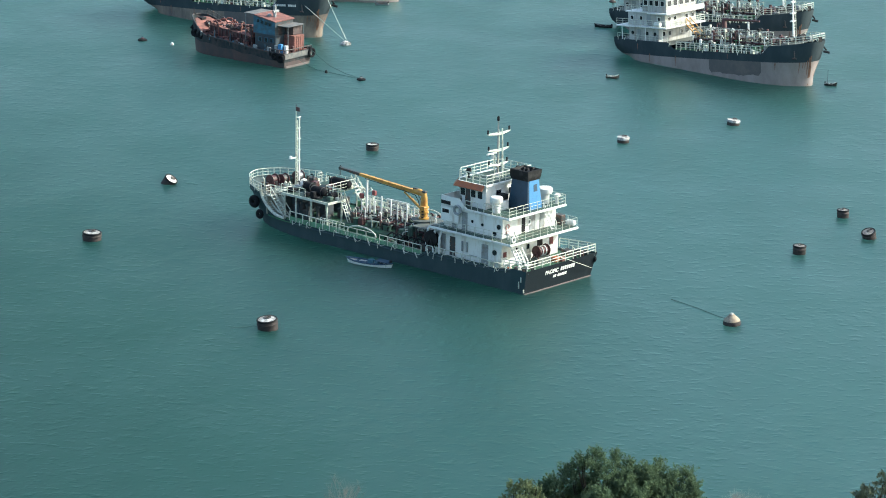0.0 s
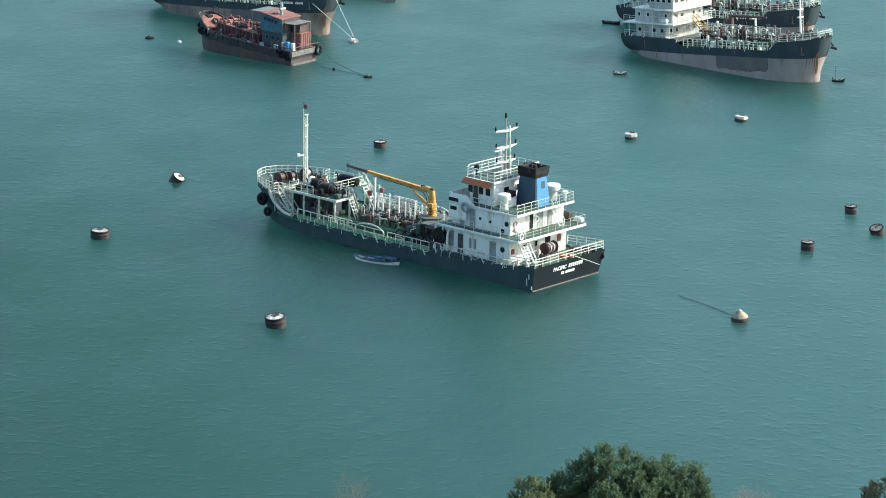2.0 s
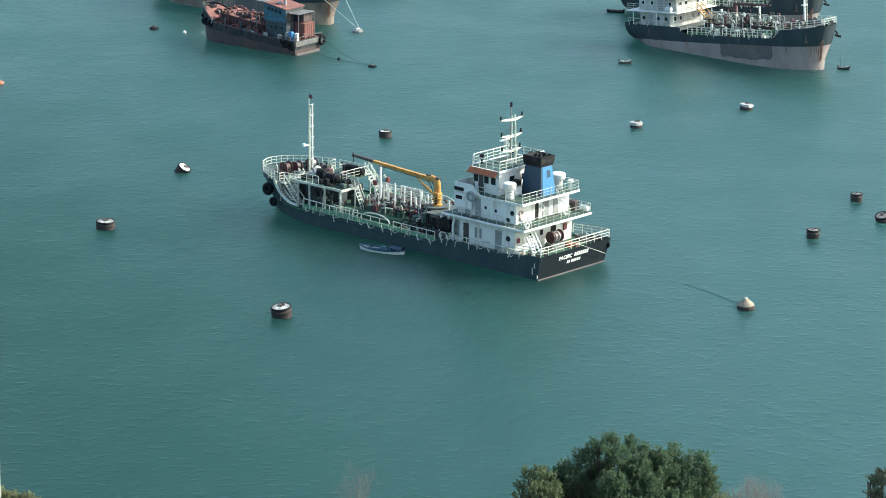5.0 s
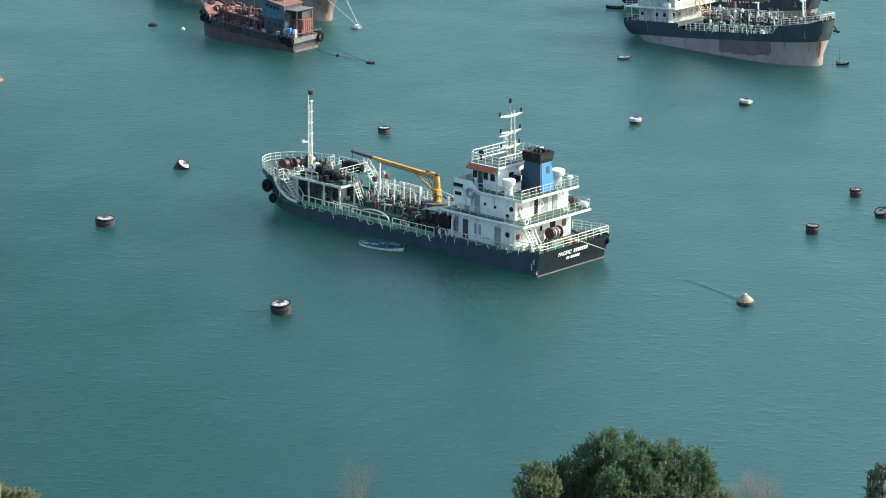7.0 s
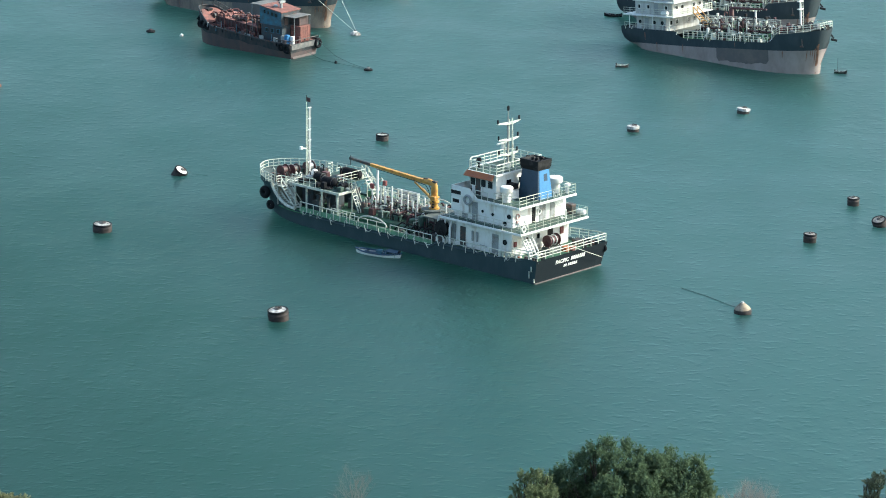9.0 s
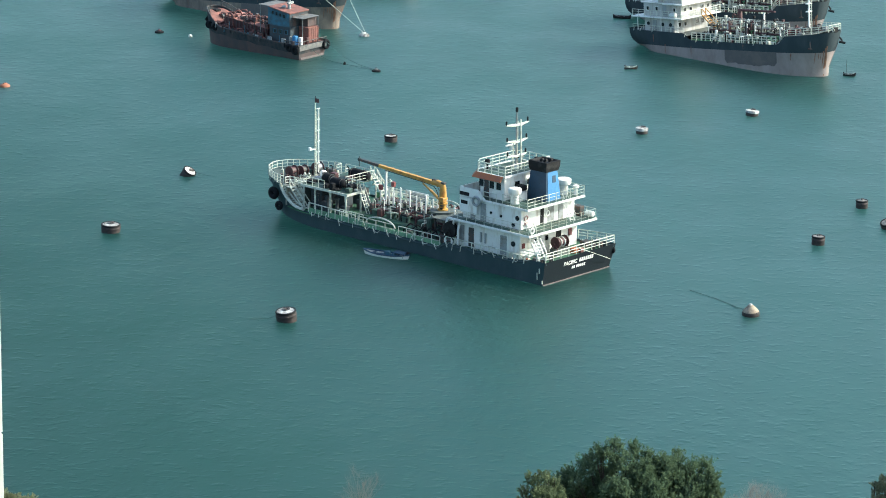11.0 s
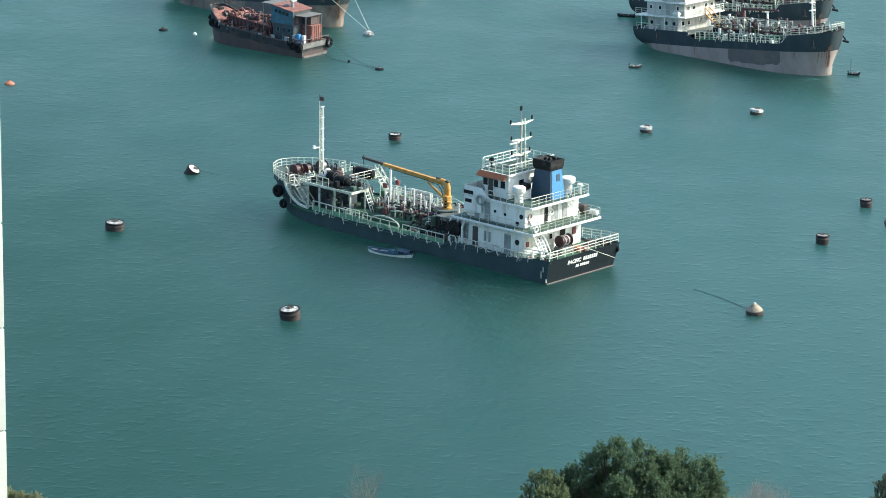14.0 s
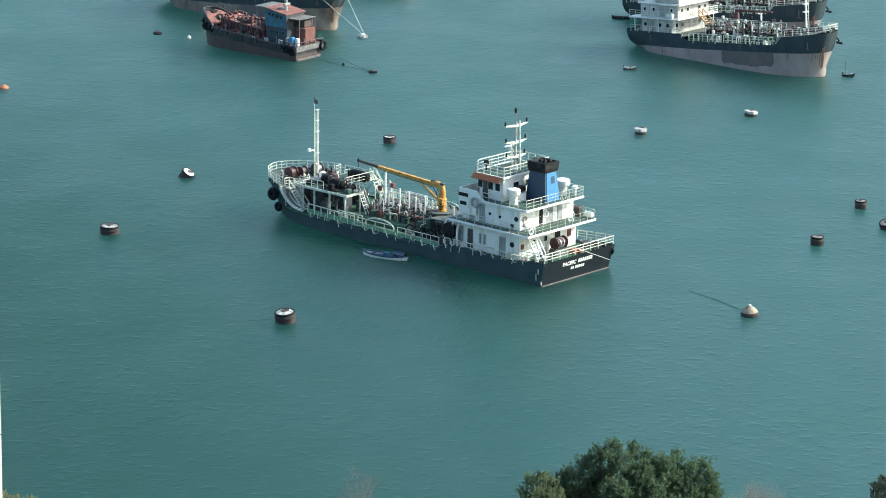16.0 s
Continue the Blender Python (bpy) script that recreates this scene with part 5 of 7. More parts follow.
# ---- sampan alongside ----
def build_sampan():
    s = thing("sampan", "small white open work boat with blue interior, lying alongside", "boat")
    a = pose(-6.1, 300.9, 0.0, 0, 0, 154)
    s.matrix_basis = a
    MOVES.append((s, [(0, pose(-5.96, 300.95, 0.0, 0, 0, 154)), (7, a), (16, pose(-6.16, 300.86, 0.0, 0, 0, 153.4))]))

    def half(x):
        return 0.66 * (1 - max(0.0, (abs(x) - 0.6) / 2.0) ** 2.2) if abs(x) < 2.6 else 0.02

    xs = [-2.55, -2.4, -2.0, -1.5, -0.8, 0, 0.8, 1.5, 2.0, 2.4, 2.58]

    def pt(x, k):
        sheer = 0.26 + 0.2 * (abs(x) / 2.6) ** 2
        z = -0.3 + (sheer + 0.3) * k
        return Vector((x * (0.9 + 0.1 * k), max(0.02, half(x)) * (0.55 + 0.45 * min(1, k * 1.4)), z))

    hull_part("hull", xs, [0, 0.4, 0.7, 1.0], pt, WHITE, s, label="white hull")
    deck_plate("floor", xs[1:-1], half, 0.13, NAVY, s, inset=0.12)
    bm = B()
    for sd in (1, -1):
        pts = [Vector((x, sd * max(0.03, half(x)), 0.28 + 0.2 * (abs(x) / 2.6) ** 2)) for x in xs]
        pipe(bm, pts, 0.075, 6)
    part("gunwale", bm, NAVY, s)
    for x in (-1.2, 0.3, 1.4):
        bm = B()
        box(bm, x - 0.14, -half(x) + 0.08, 0.24, x + 0.14, half(x) - 0.08, 0.30, 0.02)
        part("thwart", bm, NAVY, s)
    bm = B()
    box(bm, -0.4, -0.28, 0.15, 0.15, 0.28, 0.6, 0.06)
    part("engine_box", bm, SKYBLUE, s)
    bm = B()
    box(bm, -1.0, -0.35, 0.15, -0.65, 0.2, 0.45, 0.05)
    part("crate", bm, SKYBLUE, s)
    bm = B()
    box(bm, -2.45, -0.15, 0.3, -2.2, 0.15, 0.75, 0.06)
    part("outboard", bm, SOOT, s)
    bm = B()
    slab(bm, [(-2.1, -0.5, 0.5), (-0.9, -0.5, 0.62), (-0.9, -0.5, 0.67), (-2.1, -0.5, 0.55)], (0, 1.0, 0))
    canopy = part("canopy", bm, NAVY, s, "dark blue tarpaulin canopy")
    for x, z in ((-2.0, 0.5), (-1.0, 0.6)):
        for y in (-0.42, 0.42):
            bm = B()
            tube(bm, (x, y, 0.1), (x, y, z + 0.03), 0.025, 5)
            part("canopy_post", bm, STEEL, canopy)


build_sampan()


# ---- rust-red work vessel ----
def build_red_vessel():
    v = thing("work_vessel", "rust-red derelict work vessel with blue cabin and brown hull", "ship")
    hd = 143.0
    base = pose(-17.82, 397.7, 0.0, 0, 0, hd)
    v.matrix_basis = base
    v.scale = (1.053, 1.0, 1.0)
    MOVES.append((v, [(0, pose(-17.52, 397.7, 0, 0, 0, hd)), (7, base), (16, pose(-18.25, 397.7, 0, 0, 0, hd + 0.2))]))
    L, hb = 16.1, 2.85

    def half(x):
        return hb * (1 - max(0.0, (x - 10.6) / 5.5) ** 2.4) ** 0.6 if x < L else 0.03

    def top(x):
        return 1.95 + 0.70 * smooth01((x - 2.0) / 11.0) + 1.9 * smooth01((x - 12.4) / 3.4)

    def floor_z(x):
        return 1.8 + 0.55 * smooth01((x - 3.0) / 9.0)

    def hatch_z(x):
        return 3.05 + 0.75 * (x - 5.9) / 7.0

    def pt(x, k):
        z = -0.8 + (top(x) + 0.8) * k
        y = max(0.03, half(x)) * (0.82 + 0.18 * k)
        return Vector((x + 0.10 * max(0, z) * smooth01((x - 12) / 4) - 0.1 * max(0, z) * smooth01((1 - x)), y, z))

    xs = [0, 0.8, 2, 3.5, 5, 6.5, 8, 9.5, 10.6, 11.6, 12.6, 13.2, 13.8, 14.3, 14.8, 15.3, 15.7, 15.95, 16.08]
    def line_z(x):
        return 0.75 + 0.07 * x + 0.12 * math.sin(1.7 * x)

    hull_part("hull", xs, [0, 0.3, 0.6, 1.0], lambda x, k: pt(x, k * (line_z(x) + 0.8) / (top(x) + 0.8)), RUSTHULL, v, label="rust-brown steel lower hull")
    hull_part("upper_strake", xs, [0, 0.3, 0.6, 0.85, 1.0], lambda x, k: pt(x, ((line_z(x) + 0.8) * (1 - k) + (top(x) + 0.8) * k) / (top(x) + 0.8)), STRAKE, v, label="dark scuffed upper plating with faded paint")
    bm = B()
    box(bm, -0.27, -2.7, 1.2, -0.12, 2.7, 1.85)
    part("transom_panel", bm, AWNING, v, "weathered grey transom panel")
    bm = B()
    box(bm, -0.13, -2.3, -0.3, -0.05, 2.3, 0.25)
    part("transom_foot", bm, BOOT, v)
    bm = B()
    for sd in (1, -1):
        pipe(bm, [(pt(x, 1.0).x, sd * pt(x, 1.0).y, top(x)) for x in xs], 0.09, 6)
    part("gunwale", bm, DARKSTEEL, v)
    deck_plate("aft_deck", [-0.05, 1, 2, 3, 4.5], half, 1.8, RUSTY, v)
    deck_plate("main_deck", [4.5, 6, 8, 9.5, 10.6, 11.6, 12.6, 13.2, 13.8], half, floor_z, HATCHPINK, v)
    deck_plate("forecastle_deck", [13.6, 14.2, 14.8, 15.3, 15.7], half, lambda x: top(x) - 0.28, RUSTY, v)
    # coaming and most stays take darker reds that paint in the side's shade
    bm = B()
    slab(bm, [(5.9, -2.2, floor_z(6) - 0.1), (13.0, -2.2, floor_z(13) - 0.1), (13.0, -2.2, hatch_z(13)), (5.9, -2.2, hatch_z(5.9))], (0, 3.5, 0))
    part("hatch_coaming", bm, MAROON, v, "rust-red hatch coaming amidships, darkened for its shaded side")
    for i in range(10):
        x0, x1 = 5.95 + 0.7 * i, 6.58 + 0.7 * i
        bm = B()
        slab(bm, [(x0, -2.25, hatch_z(x0) + 0.004), (x1, -2.25, hatch_z(x1) + 0.004), (x1, -2.25, hatch_z(x1) + 0.1), (x0, -2.25, hatch_z(x0) + 0.1)], (0, 3.6, 0))
        part("hatch_cover", bm, HATCHPINK, v)
    for i in range(12):
        x = 6.1 + 0.6 * i
        bm = B()
        box(bm, x, 1.3, floor_z(x), x + 0.1, 1.42, hatch_z(x) - 0.05)
        part("coaming_stay", bm, RUSTY if i % 3 == 0 else RUSTHULL, v)
    rnd = random.Random(3)
    for i in range(95):
        x = rnd.uniform(5.6, 14.2)
        w = half(x) - 0.35
        y = rnd.uniform(-w, w)
        z = floor_z(x)
        if 5.9 < x < 13.0 and -2.25 < y < 1.4:
            z = hatch_z(x) + 0.1
        s_, h = rnd.uniform(0.06, 0.22), rnd.uniform(0.15, 0.7)
        bm = B()
        if i % 3:
            box(bm, x - s_, y - s_, z, x + s_, y + s_ * 1.4, z + h, 0.02)
        else:
            lathe(bm, [(s_ * 0.7, 0), (s_ * 0.7, h), (s_, h + 0.02), (s_, h + 0.1)], 8, (x, y, z))
        part("deck_fitting", bm, rnd.choice((RUSTY, RUSTY, MAROON, RUSTY, RUSTHULL, RUSTY, DARKSTEEL)), v)
    for i in range(34):
        x = rnd.uniform(9.0, 13.6)
        w = max(0.2, half(x) - 0.3)
        y = rnd.uniform(-w, w)
        z = floor_z(x)
        if x < 13.0 and -2.25 < y < 1.4:
            z = hatch_z(x) + 0.1
        s_ = rnd.uniform(0.12, 0.32)
        bm = B()
        if i % 2:
            lathe(bm, [(s_, 0), (s_ * 1.1, s_ * 0.8), (s_ * 0.7, s_ * 1.7), (0.05, s_ * 2.0)], 9, (x, y, z))
        else:
            pipe(bm, [(x - s_ * 2, y, z), (x - s_, y, z + s_ * 1.8), (x + s_, y + 0.2, z + s_ * 1.8), (x + s_ * 2, y + 0.3, z)], 0.09, 6)
        part("heaped_gear", bm, rnd.choice((RUSTY, RUSTY, RUSTY, MAROON)), v)
    for i in range(4):
        bm = B()
        x = 6.0 + 1.9 * i
        tube(bm, (x, 1.6 - 0.1 * i, floor_z(x)), (x, 1.6 - 0.1 * i, 4.3), 0.06, 6)
        part("stump_mast", bm, DARKSTEEL, v)
    bm = B()
    pipe(bm, [(6.0, 1.6, 3.9), (11.7, 1.3, 4.1)], 0.05, 6)
    pipe(bm, [(6.0, -0.6, 3.9), (11.4, -0.6, 4.1)], 0.05, 6)
    part("derrick_boom", bm, DARKSTEEL, v)
    railing(v, [(p.x, -p.y, p.z) for p in [pt(x, 1.0) for x in (15.3, 14.3, 13.2, 11.6, 9.5, 7.0)]], 0.75, 0.8, 2, 0.035, DARKSTEEL)
    drum(v, (14.3, 0.0, 3.45), 0.32, 0.8, "Y", DARKSTEEL, name="anchor_winch")
    # cabin
    bm = B()
    box(bm, 1.9, -1.9, 1.8, 5.2, 1.9, 3.9, 0.04)
    lc = part("lower_cabin", bm, CABINDARK, v)
    for x in (2.5, 3.4, 4.3):
        window(lc, (x, 1.9, 3.2), 0.4, 0.5, "y+", frame_material=SKYBLUE)
    bm = B()
    slab(bm, [(2.1, -1.8, 3.9), (5.5, -1.8, 3.9), (5.5, -1.8, 6.2), (2.1, -1.8, 5.62)], (0, 3.6, 0))
    cab = part("cabin", bm, SKYBLUE, v, "faded blue wheelhouse cabin")
    for x in (2.9, 3.5, 4.1, 4.7):
        window(cab, (x, 1.8, 4.72 + 0.17 * x), 0.36, 0.42, "y+", frame_material=SKYBLUE)
    bm = B()
    box(bm, 2.06, -1.8, 3.9, 2.096, 1.8, 5.58)
    back = part("aft_wall", bm, CABINDARK, cab, "dark stained aft wall of the cabin")
    for y in (-0.8, 0.9):
        door(back, (2.06, y, 3.95), 0.65, 1.35, "x-", RUSTHULL)
    for y in (-0.9, 0, 0.9):
        window(cab, (5.5, y, 5.5), 0.5, 0.42, "x+", frame_material=SKYBLUE)
    bm = B()
    slab(bm, [(1.95, -1.95, 5.60), (5.3, -1.95, 6.17), (5.3, -1.95, 6.29), (1.95, -1.95, 5.72)], (0, 3.9, 0))
    part("cabin_roof", bm, RUSTY, cab, "orange-red roof")
    bm = B()
    box(bm, 0.3, -1.9, 5.1, 2.05, 1.4, 5.18, 0.02)
    part("awning", bm, AWNING, v, "weathered grey sheet awning")
    bm = B()
    box(bm, 5.35, -1.8, 6.2, 7.1, 1.8, 6.28, 0.02)
    part("awning", bm, AWNING, v, "weathered grey sheet awning")
    for x, y in ((0.4, 1.3), (0.4, -1.8), (6.9, 1.6), (6.9, -1.6)):
        bm = B()
        tube(bm, (x, y, 2.0 if x < 1 else 2.2), (x, y, 5.12 if x < 1 else 6.22), 0.05, 6)
        part("awning_post", bm, STEEL, v)
    bm = B()
    tube(bm, (3.3, 0.3, 5.8), (3.3, 0.3, 7.5), 0.2, 8)
    box(bm, 3.05, -0.3, 6.6, 3.35, 0.8, 6.85, 0.02)
    lathe(bm, [(0.25, 0), (0.3, 0.2), (0.15, 0.35)], 10, (3.9, 0.6, 6.0))
    part("roof_mast", bm, GREY, v)
    # container, lockers and bits aft
    bm = B()
    box(bm, 0.3, -1.8, 1.8, 1.85, 0.25, 3.85, 0.03)
    crate = part("steel_crate", bm, RUSTY, v, "rust-red corrugated steel crate")
    for i in range(5):
        bm = B()
        box(bm, 0.26, -1.72 + 0.42 * i, 1.85, 0.3, -1.54 + 0.42 * i, 3.8)
        part("rib", bm, RUSTY, crate)
    bm = B()
    box(bm, 0.7, -1.85, 3.87, 1.95, -0.1, 5.08, 0.03)
    part("store_box", bm, RUSTHULL, v, "brown steel store box under the awning")
    # gear hung and piled along the bulwark
    for i in range(30):
        x = rnd.uniform(0.8, 14.0)
        y = half(x) - rnd.uniform(0.0, 0.25)
        z = top(x)
        w, h = rnd.uniform(0.08, 0.3), rnd.uniform(0.1, 0.5)
        bm = B()
        if i % 3 == 0:
            box(bm, x - 0.06, y - 0.1, z - 0.5, x + 0.06, y + 0.16, z + 0.1, 0.03)
        elif i % 3 == 1:
            box(bm, x - w, y - 0.15, z - 0.12, x + w, y + 0.08, z + h, 0.03)
        else:
            tube(bm, (x, y - 0.1, z - 0.3), (x, y - 0.1, z + h + 0.5), 0.05, 6)
        part("bulwark_gear", bm, rnd.choice((DARKSTEEL, SOOT, RUSTHULL, SKYBLUE, DARKSTEEL, RUBBER, GREY)), v)
    for x, y, s_, m_ in ((0.35, 1.75, 0.22, WHITE), (0.9, 2.15, 0.26, BLUE), (1.5, 2.2, 0.22, GREY), (0.0, 0.9, 0.2, MAROON)):
        bm = B()
        box(bm, x - s_, y - s_, 1.8, x + s_, y + s_, 1.8 + s_ * 4.6, 0.04)
        part("locker", bm, m_, v)
    for x in (2.4, 4.6, 7.4):
        bm = B()
        box(bm, x - 0.3, 2.5, 1.9, x + 0.3, 2.7, 2.5, 0.03)
        part("side_box", bm, GREY, v)
    railing(v, [(2.2, 2.75, 1.95), (-0.2, 2.7, 1.95), (-0.2, -2.7, 1.95)], 0.4, 0.9, 1, 0.04, DARKSTEEL)
    for at, R, ax in (((0.3, 2.95, 1.3), 0.42, "Y"), ((-0.35, -2.5, 1.4), 0.5, "X"), ((1.2, 2.95, 1.5), 0.36, "Y")):
        tyre(v, at, R, 0.18, ax)
    for x, y, z, r_ in ((14.6, 1.95, 2.6, 0.4), (15.4, 1.45, 2.4, 0.36), (13.6, 2.4, 2.5, 0.34), (16.0, 0.7, 2.9, 0.34)):
        tyre(v, (x, y, z), r_, 0.18, "Y")
    bm = B()
    box(bm, 15.0, -0.5, 3.3, 15.8, 0.5, 4.3, 0.06)
    tube(bm, (16.1, 0.4, 3.9), (16.5, 0.5, 3.0), 0.09, 6)
    tube(bm, (16.3, 0.2, 3.0), (16.5, 0.9, 2.9), 0.1, 6)
    part("anchor_gear", bm, SOOT, v)
    # stern lines
    bm = B()
    pipe(bm, [(-0.2, -2.3, 1.95), (-2.2, -1.7, 1.2), (-4.4, -0.9, 0.5), (-7.6, 0.1, 0.12), (-11.1, 1.4, 0.15)], 0.035, 5)
    part("stern_line", bm, ROPE, v)
    bm = B()
    pipe(bm, [(-0.2, 0.3, 1.1), (-2.0, 0.4, 0.4), (-3.6, 0.6, 0.08), (-11.1, 1.45, 0.12)], 0.03, 5)
    part("stern_line", bm, ROPE, v)


build_red_vessel()


# ---- moored coastal tankers in ballast ----
def build_coaster(matrix, label, seed):
    v = thing("coastal_tanker", label, "ship", matrix, "coastal tankers")
    hb = 4.2
    rnd = random.Random(seed)

    def half(x):
        if x > 22:
            return hb * max(0.0, 1 - ((x - 22) / 10.0) ** 2.4) ** 0.62
        return hb * (1 - 0.22 * smooth01((3.5 - x) / 3.5))

    def half_wl(x):
        if x > 20:
            return hb * max(0.0, 1 - ((x - 20) / 11.6) ** 2.6) ** 0.66
        return hb * (1 - 0.75 * smooth01((6 - x) / 7.0))

    def top(x):
        if x < 12.0:
            return 3.95 - 0.81 * smooth01((x - 10.4) / 1.4)
        return 3.14 + 0.24 * (x - 12) / 14 + 1.12 * smooth01((x - 26.2) / 1.1) + 0.40 * smooth01((x - 27) / 5)

    def mark(x):
        return 2.08 + 0.30 * smooth01((x - 8) / 20) - 0.35 * smooth01((5 - x) / 5)

    def shape(x, z):
        f = smooth01(max(0.0, z) / 3.6)
        y = max(0.03, half_wl(x) * (1 - f) + half(x) * f)
        cut = 3.4 * (1 - smooth01((z + 0.4) / 2.8)) * smooth01((4.5 - x) / 4.5)
        return Vector((x + cut + 0.35 * max(0, z) * smooth01((x - 25) / 6), y, z))

    xs = [0, 0.8, 1.6, 2.6, 4, 5.5, 7.5, 9.0, 10.4, 10.75, 11.1, 11.45, 11.8, 14.5, 17, 19.5, 21.4, 23.0, 24.6, 26.2, 26.5, 26.8, 27.1, 27.4, 28, 29, 29.8, 30.4, 30.9, 31.3, 31.55]
    hull_part("hull", xs, [0, 0.25, 0.5, 0.75, 1], lambda x, k: shape(x, mark(x) + (top(x) - mark(x)) * k), COASTBLACK, v, label="black upper hull")
    hull_part("bottom", xs, [0, 0.3, 0.55, 0.8, 1], lambda x, k: shape(x, -2.0 + (mark(x) + 2.0) * k), PINK, v, label="faded pinkish antifouling, stained")
    bm = B()
    for s in (-1,):
        prev = None
        for i in range(23):
            x = 17.7 + 0.385 * i
            e = min(i, 22 - i)
            z1 = mark(x) + 0.03
            z0 = 0.72 - 0.03 * (x - 18) + (0.5 * max(0, i - 17) / 5) ** 2 + 0.35 * noise.noise(Vector((x * 1.3, 4.2, 0))) + (0.3 if e == 0 else 0)
            a, b = shape(x, z0), shape(x, z1)
            cur = [bm.verts.new((p.x, s * (p.y + 0.02 - d), p.z)) for p, d in ((a, 0), (b, 0), (b, 0.06), (a, 0.06))]
            if prev:
                for i_ in range(4):
                    bm.faces.new((prev[i_], cur[i_], cur[(i_ + 1) % 4], prev[(i_ + 1) % 4]))
            else:
                bm.faces.new(cur)
            prev = cur
        bm.faces.new(prev)
    part("dark_patch", bm, DARKPATCH, v, "darker repainted plates")
    # rust weeping down the stem and the plating
    for s in (-1, 1):
        for x, z1, z0, w in ((31.42, 3.0, -0.7, 0.16), (31.5, 3.2, 0.2, 0.1), (31.25, 2.6, 0.6, 0.10), (31.05, 2.4, 1.4, 0.07), (30.85, 2.3, 1.5, 0.08), (30.5, 2.35, 0.9, 0.08), (27.9, 2.3, 1.4, 0.12), (24.6, 2.3, 1.5, 0.09), (11.8, 2.3, 1.0, 0.12), (7.2, 2.3, 1.2, 0.14), (5.1, 3.5, 2.5, 0.12), (20.9, 3.1, 2.5, 0.1)):
            bm = B()
            prev = None
            for i in range(7):
                z = z1 + (z0 - z1) * i / 6
                ww = w * (1 - 0.75 * i / 6) * (1 + 0.3 * math.sin(5.1 * i + x))
                cur = [bm.verts.new((p.x, s * (p.y + o), p.z)) for p, o in ((shape(x - ww / 2, z), 0.02), (shape(x + ww / 2, z), 0.02), (shape(x + ww / 2, z), -0.01), (shape(x - ww / 2, z), -0.01))]
                if prev:
                    for j in range(4):
                        bm.faces.new((prev[j], cur[j], cur[(j + 1) % 4], prev[(j + 1) % 4]))
                prev = cur
            part("rust_streak", bm, STAIN, v)
    deck_plate("poop_deck", [0.1, 0.8, 2, 4, 6, 8.0, 10.9], half, 3.65, GREYDECK, v)
    deck_plate("main_deck", [10.9, 13, 16, 19, 22, 24.5, 26.6], half, 3.0, GREEN, v)
    deck_plate("forecastle_deck", [26.6, 27.2, 28, 29, 30, 30.7], half, lambda x: 4.42 + 0.3 * smooth01((x - 26) / 6), GREYDECK, v)
    bm = B()
    box(bm, 26.6, -3.5, 3.0, 26.7, 3.5, 4.42)
    part("forecastle_bulkhead", bm, WHITE, v)
    rim = [shape(x, top(x)) for x in xs if x > 26.6]
    railing(v, [(p.x, p.y - 0.08, p.z) for p in rim[::2]] + [(p.x, -p.y + 0.08, p.z) for p in reversed(rim[::2])], 0.85, 1.0, 3, 0.04)
    for s in (1, -1):
        railing(v, [(11.9, s * 4.08, 3.14), (17.6, s * 4.08, 3.24)], 0.95, 0.8, 3, 0.045)
        railing(v, [(18.0, s * 4.08, 3.25), (22.4, s * 4.05, 3.32), (26.2, s * 3.8, 3.38)], 0.95, 0.8, 3, 0.045)
    # anchor, forecastle gear, foremast
    for s in (1, -1):
        bm = B()
        p = shape(29.8, 3.6)
        tube(bm, (p.x + 0.1, s * (p.y + 0.15), 3.9), (p.x + 0.2, s * (p.y + 0.2), 2.9), 0.1, 6)
        tube(bm, (p.x - 0.1, s * (p.y + 0.25), 3.0), (p.x + 0.4, s * (p.y + 0.1), 2.95), 0.1, 6)
        part("anchor", bm, DARKSTEEL, v)
    tip = shape(31.5, 4.9)
    bm = B()
    box(bm, tip.x - 0.5, -0.35, 4.85, tip.x + 0.12, 0.35, 5.5, 0.06)
    part("bow_fairlead", bm, SOOT, v)
    bm = B()
    ring(bm, (tip.x - 0.1, -0.42, 5.2), 0.2, 0.06, "Y", 12, 6)
    part("fairlead_ring", bm, RAIL, v)
    bm = B()
    tube(bm, (tip.x - 0.7, 1.0, 4.6), (tip.x - 0.15, 1.5, 3.6), 0.12, 6)
    tube(bm, (tip.x - 0.4, 1.2, 3.5), (tip.x + 0.3, 1.6, 3.3), 0.16, 6)
    part("stowed_anchor", bm, SOOT, v)
    for y in (1.2, -1.2):
        drum(v, (29.2, y, 5.05), 0.34, 0.8, "Y", DARKSTEEL, name="anchor_winch")
    bm = B()
    tube(bm, (28.8, 0, 4.6), (28.8, 0, 11.6), 0.15, 8, 0.10)
    fm = part("foremast", bm, WHITE, v)
    for z in (7.2, 8.2, 9.6):
        bm = B()
        box(bm, 28.6, -0.45, z, 29.0, 0.45, z + 0.14)
        part("mast_light", bm, WHITE, fm)
    ladder(v, (28.8, 0.3, 4.6), (28.8, 0.3, 9.4), 0.4, (1, 0, 0), RAIL, 12)
    # tank deck clutter
    bm = B()
    box(bm, 12.4, -2.4, 3.0, 24.4, 2.4, 3.6, 0.05)
    part("tank_trunk", bm, GREENDARK, v)
    for y, z, m_ in ((0.8, 4.1, MAROON), (0.3, 4.2, RAIL), (-0.4, 4.1, DARKSTEEL), (-0.9, 4.25, MAROON)):
        bm = B()
        pipe(bm, [(12.3, y, z - 0.12), (24.6, y, z - 0.12)], 0.11, 7)
        part("cargo_pipe", bm, m_, v)
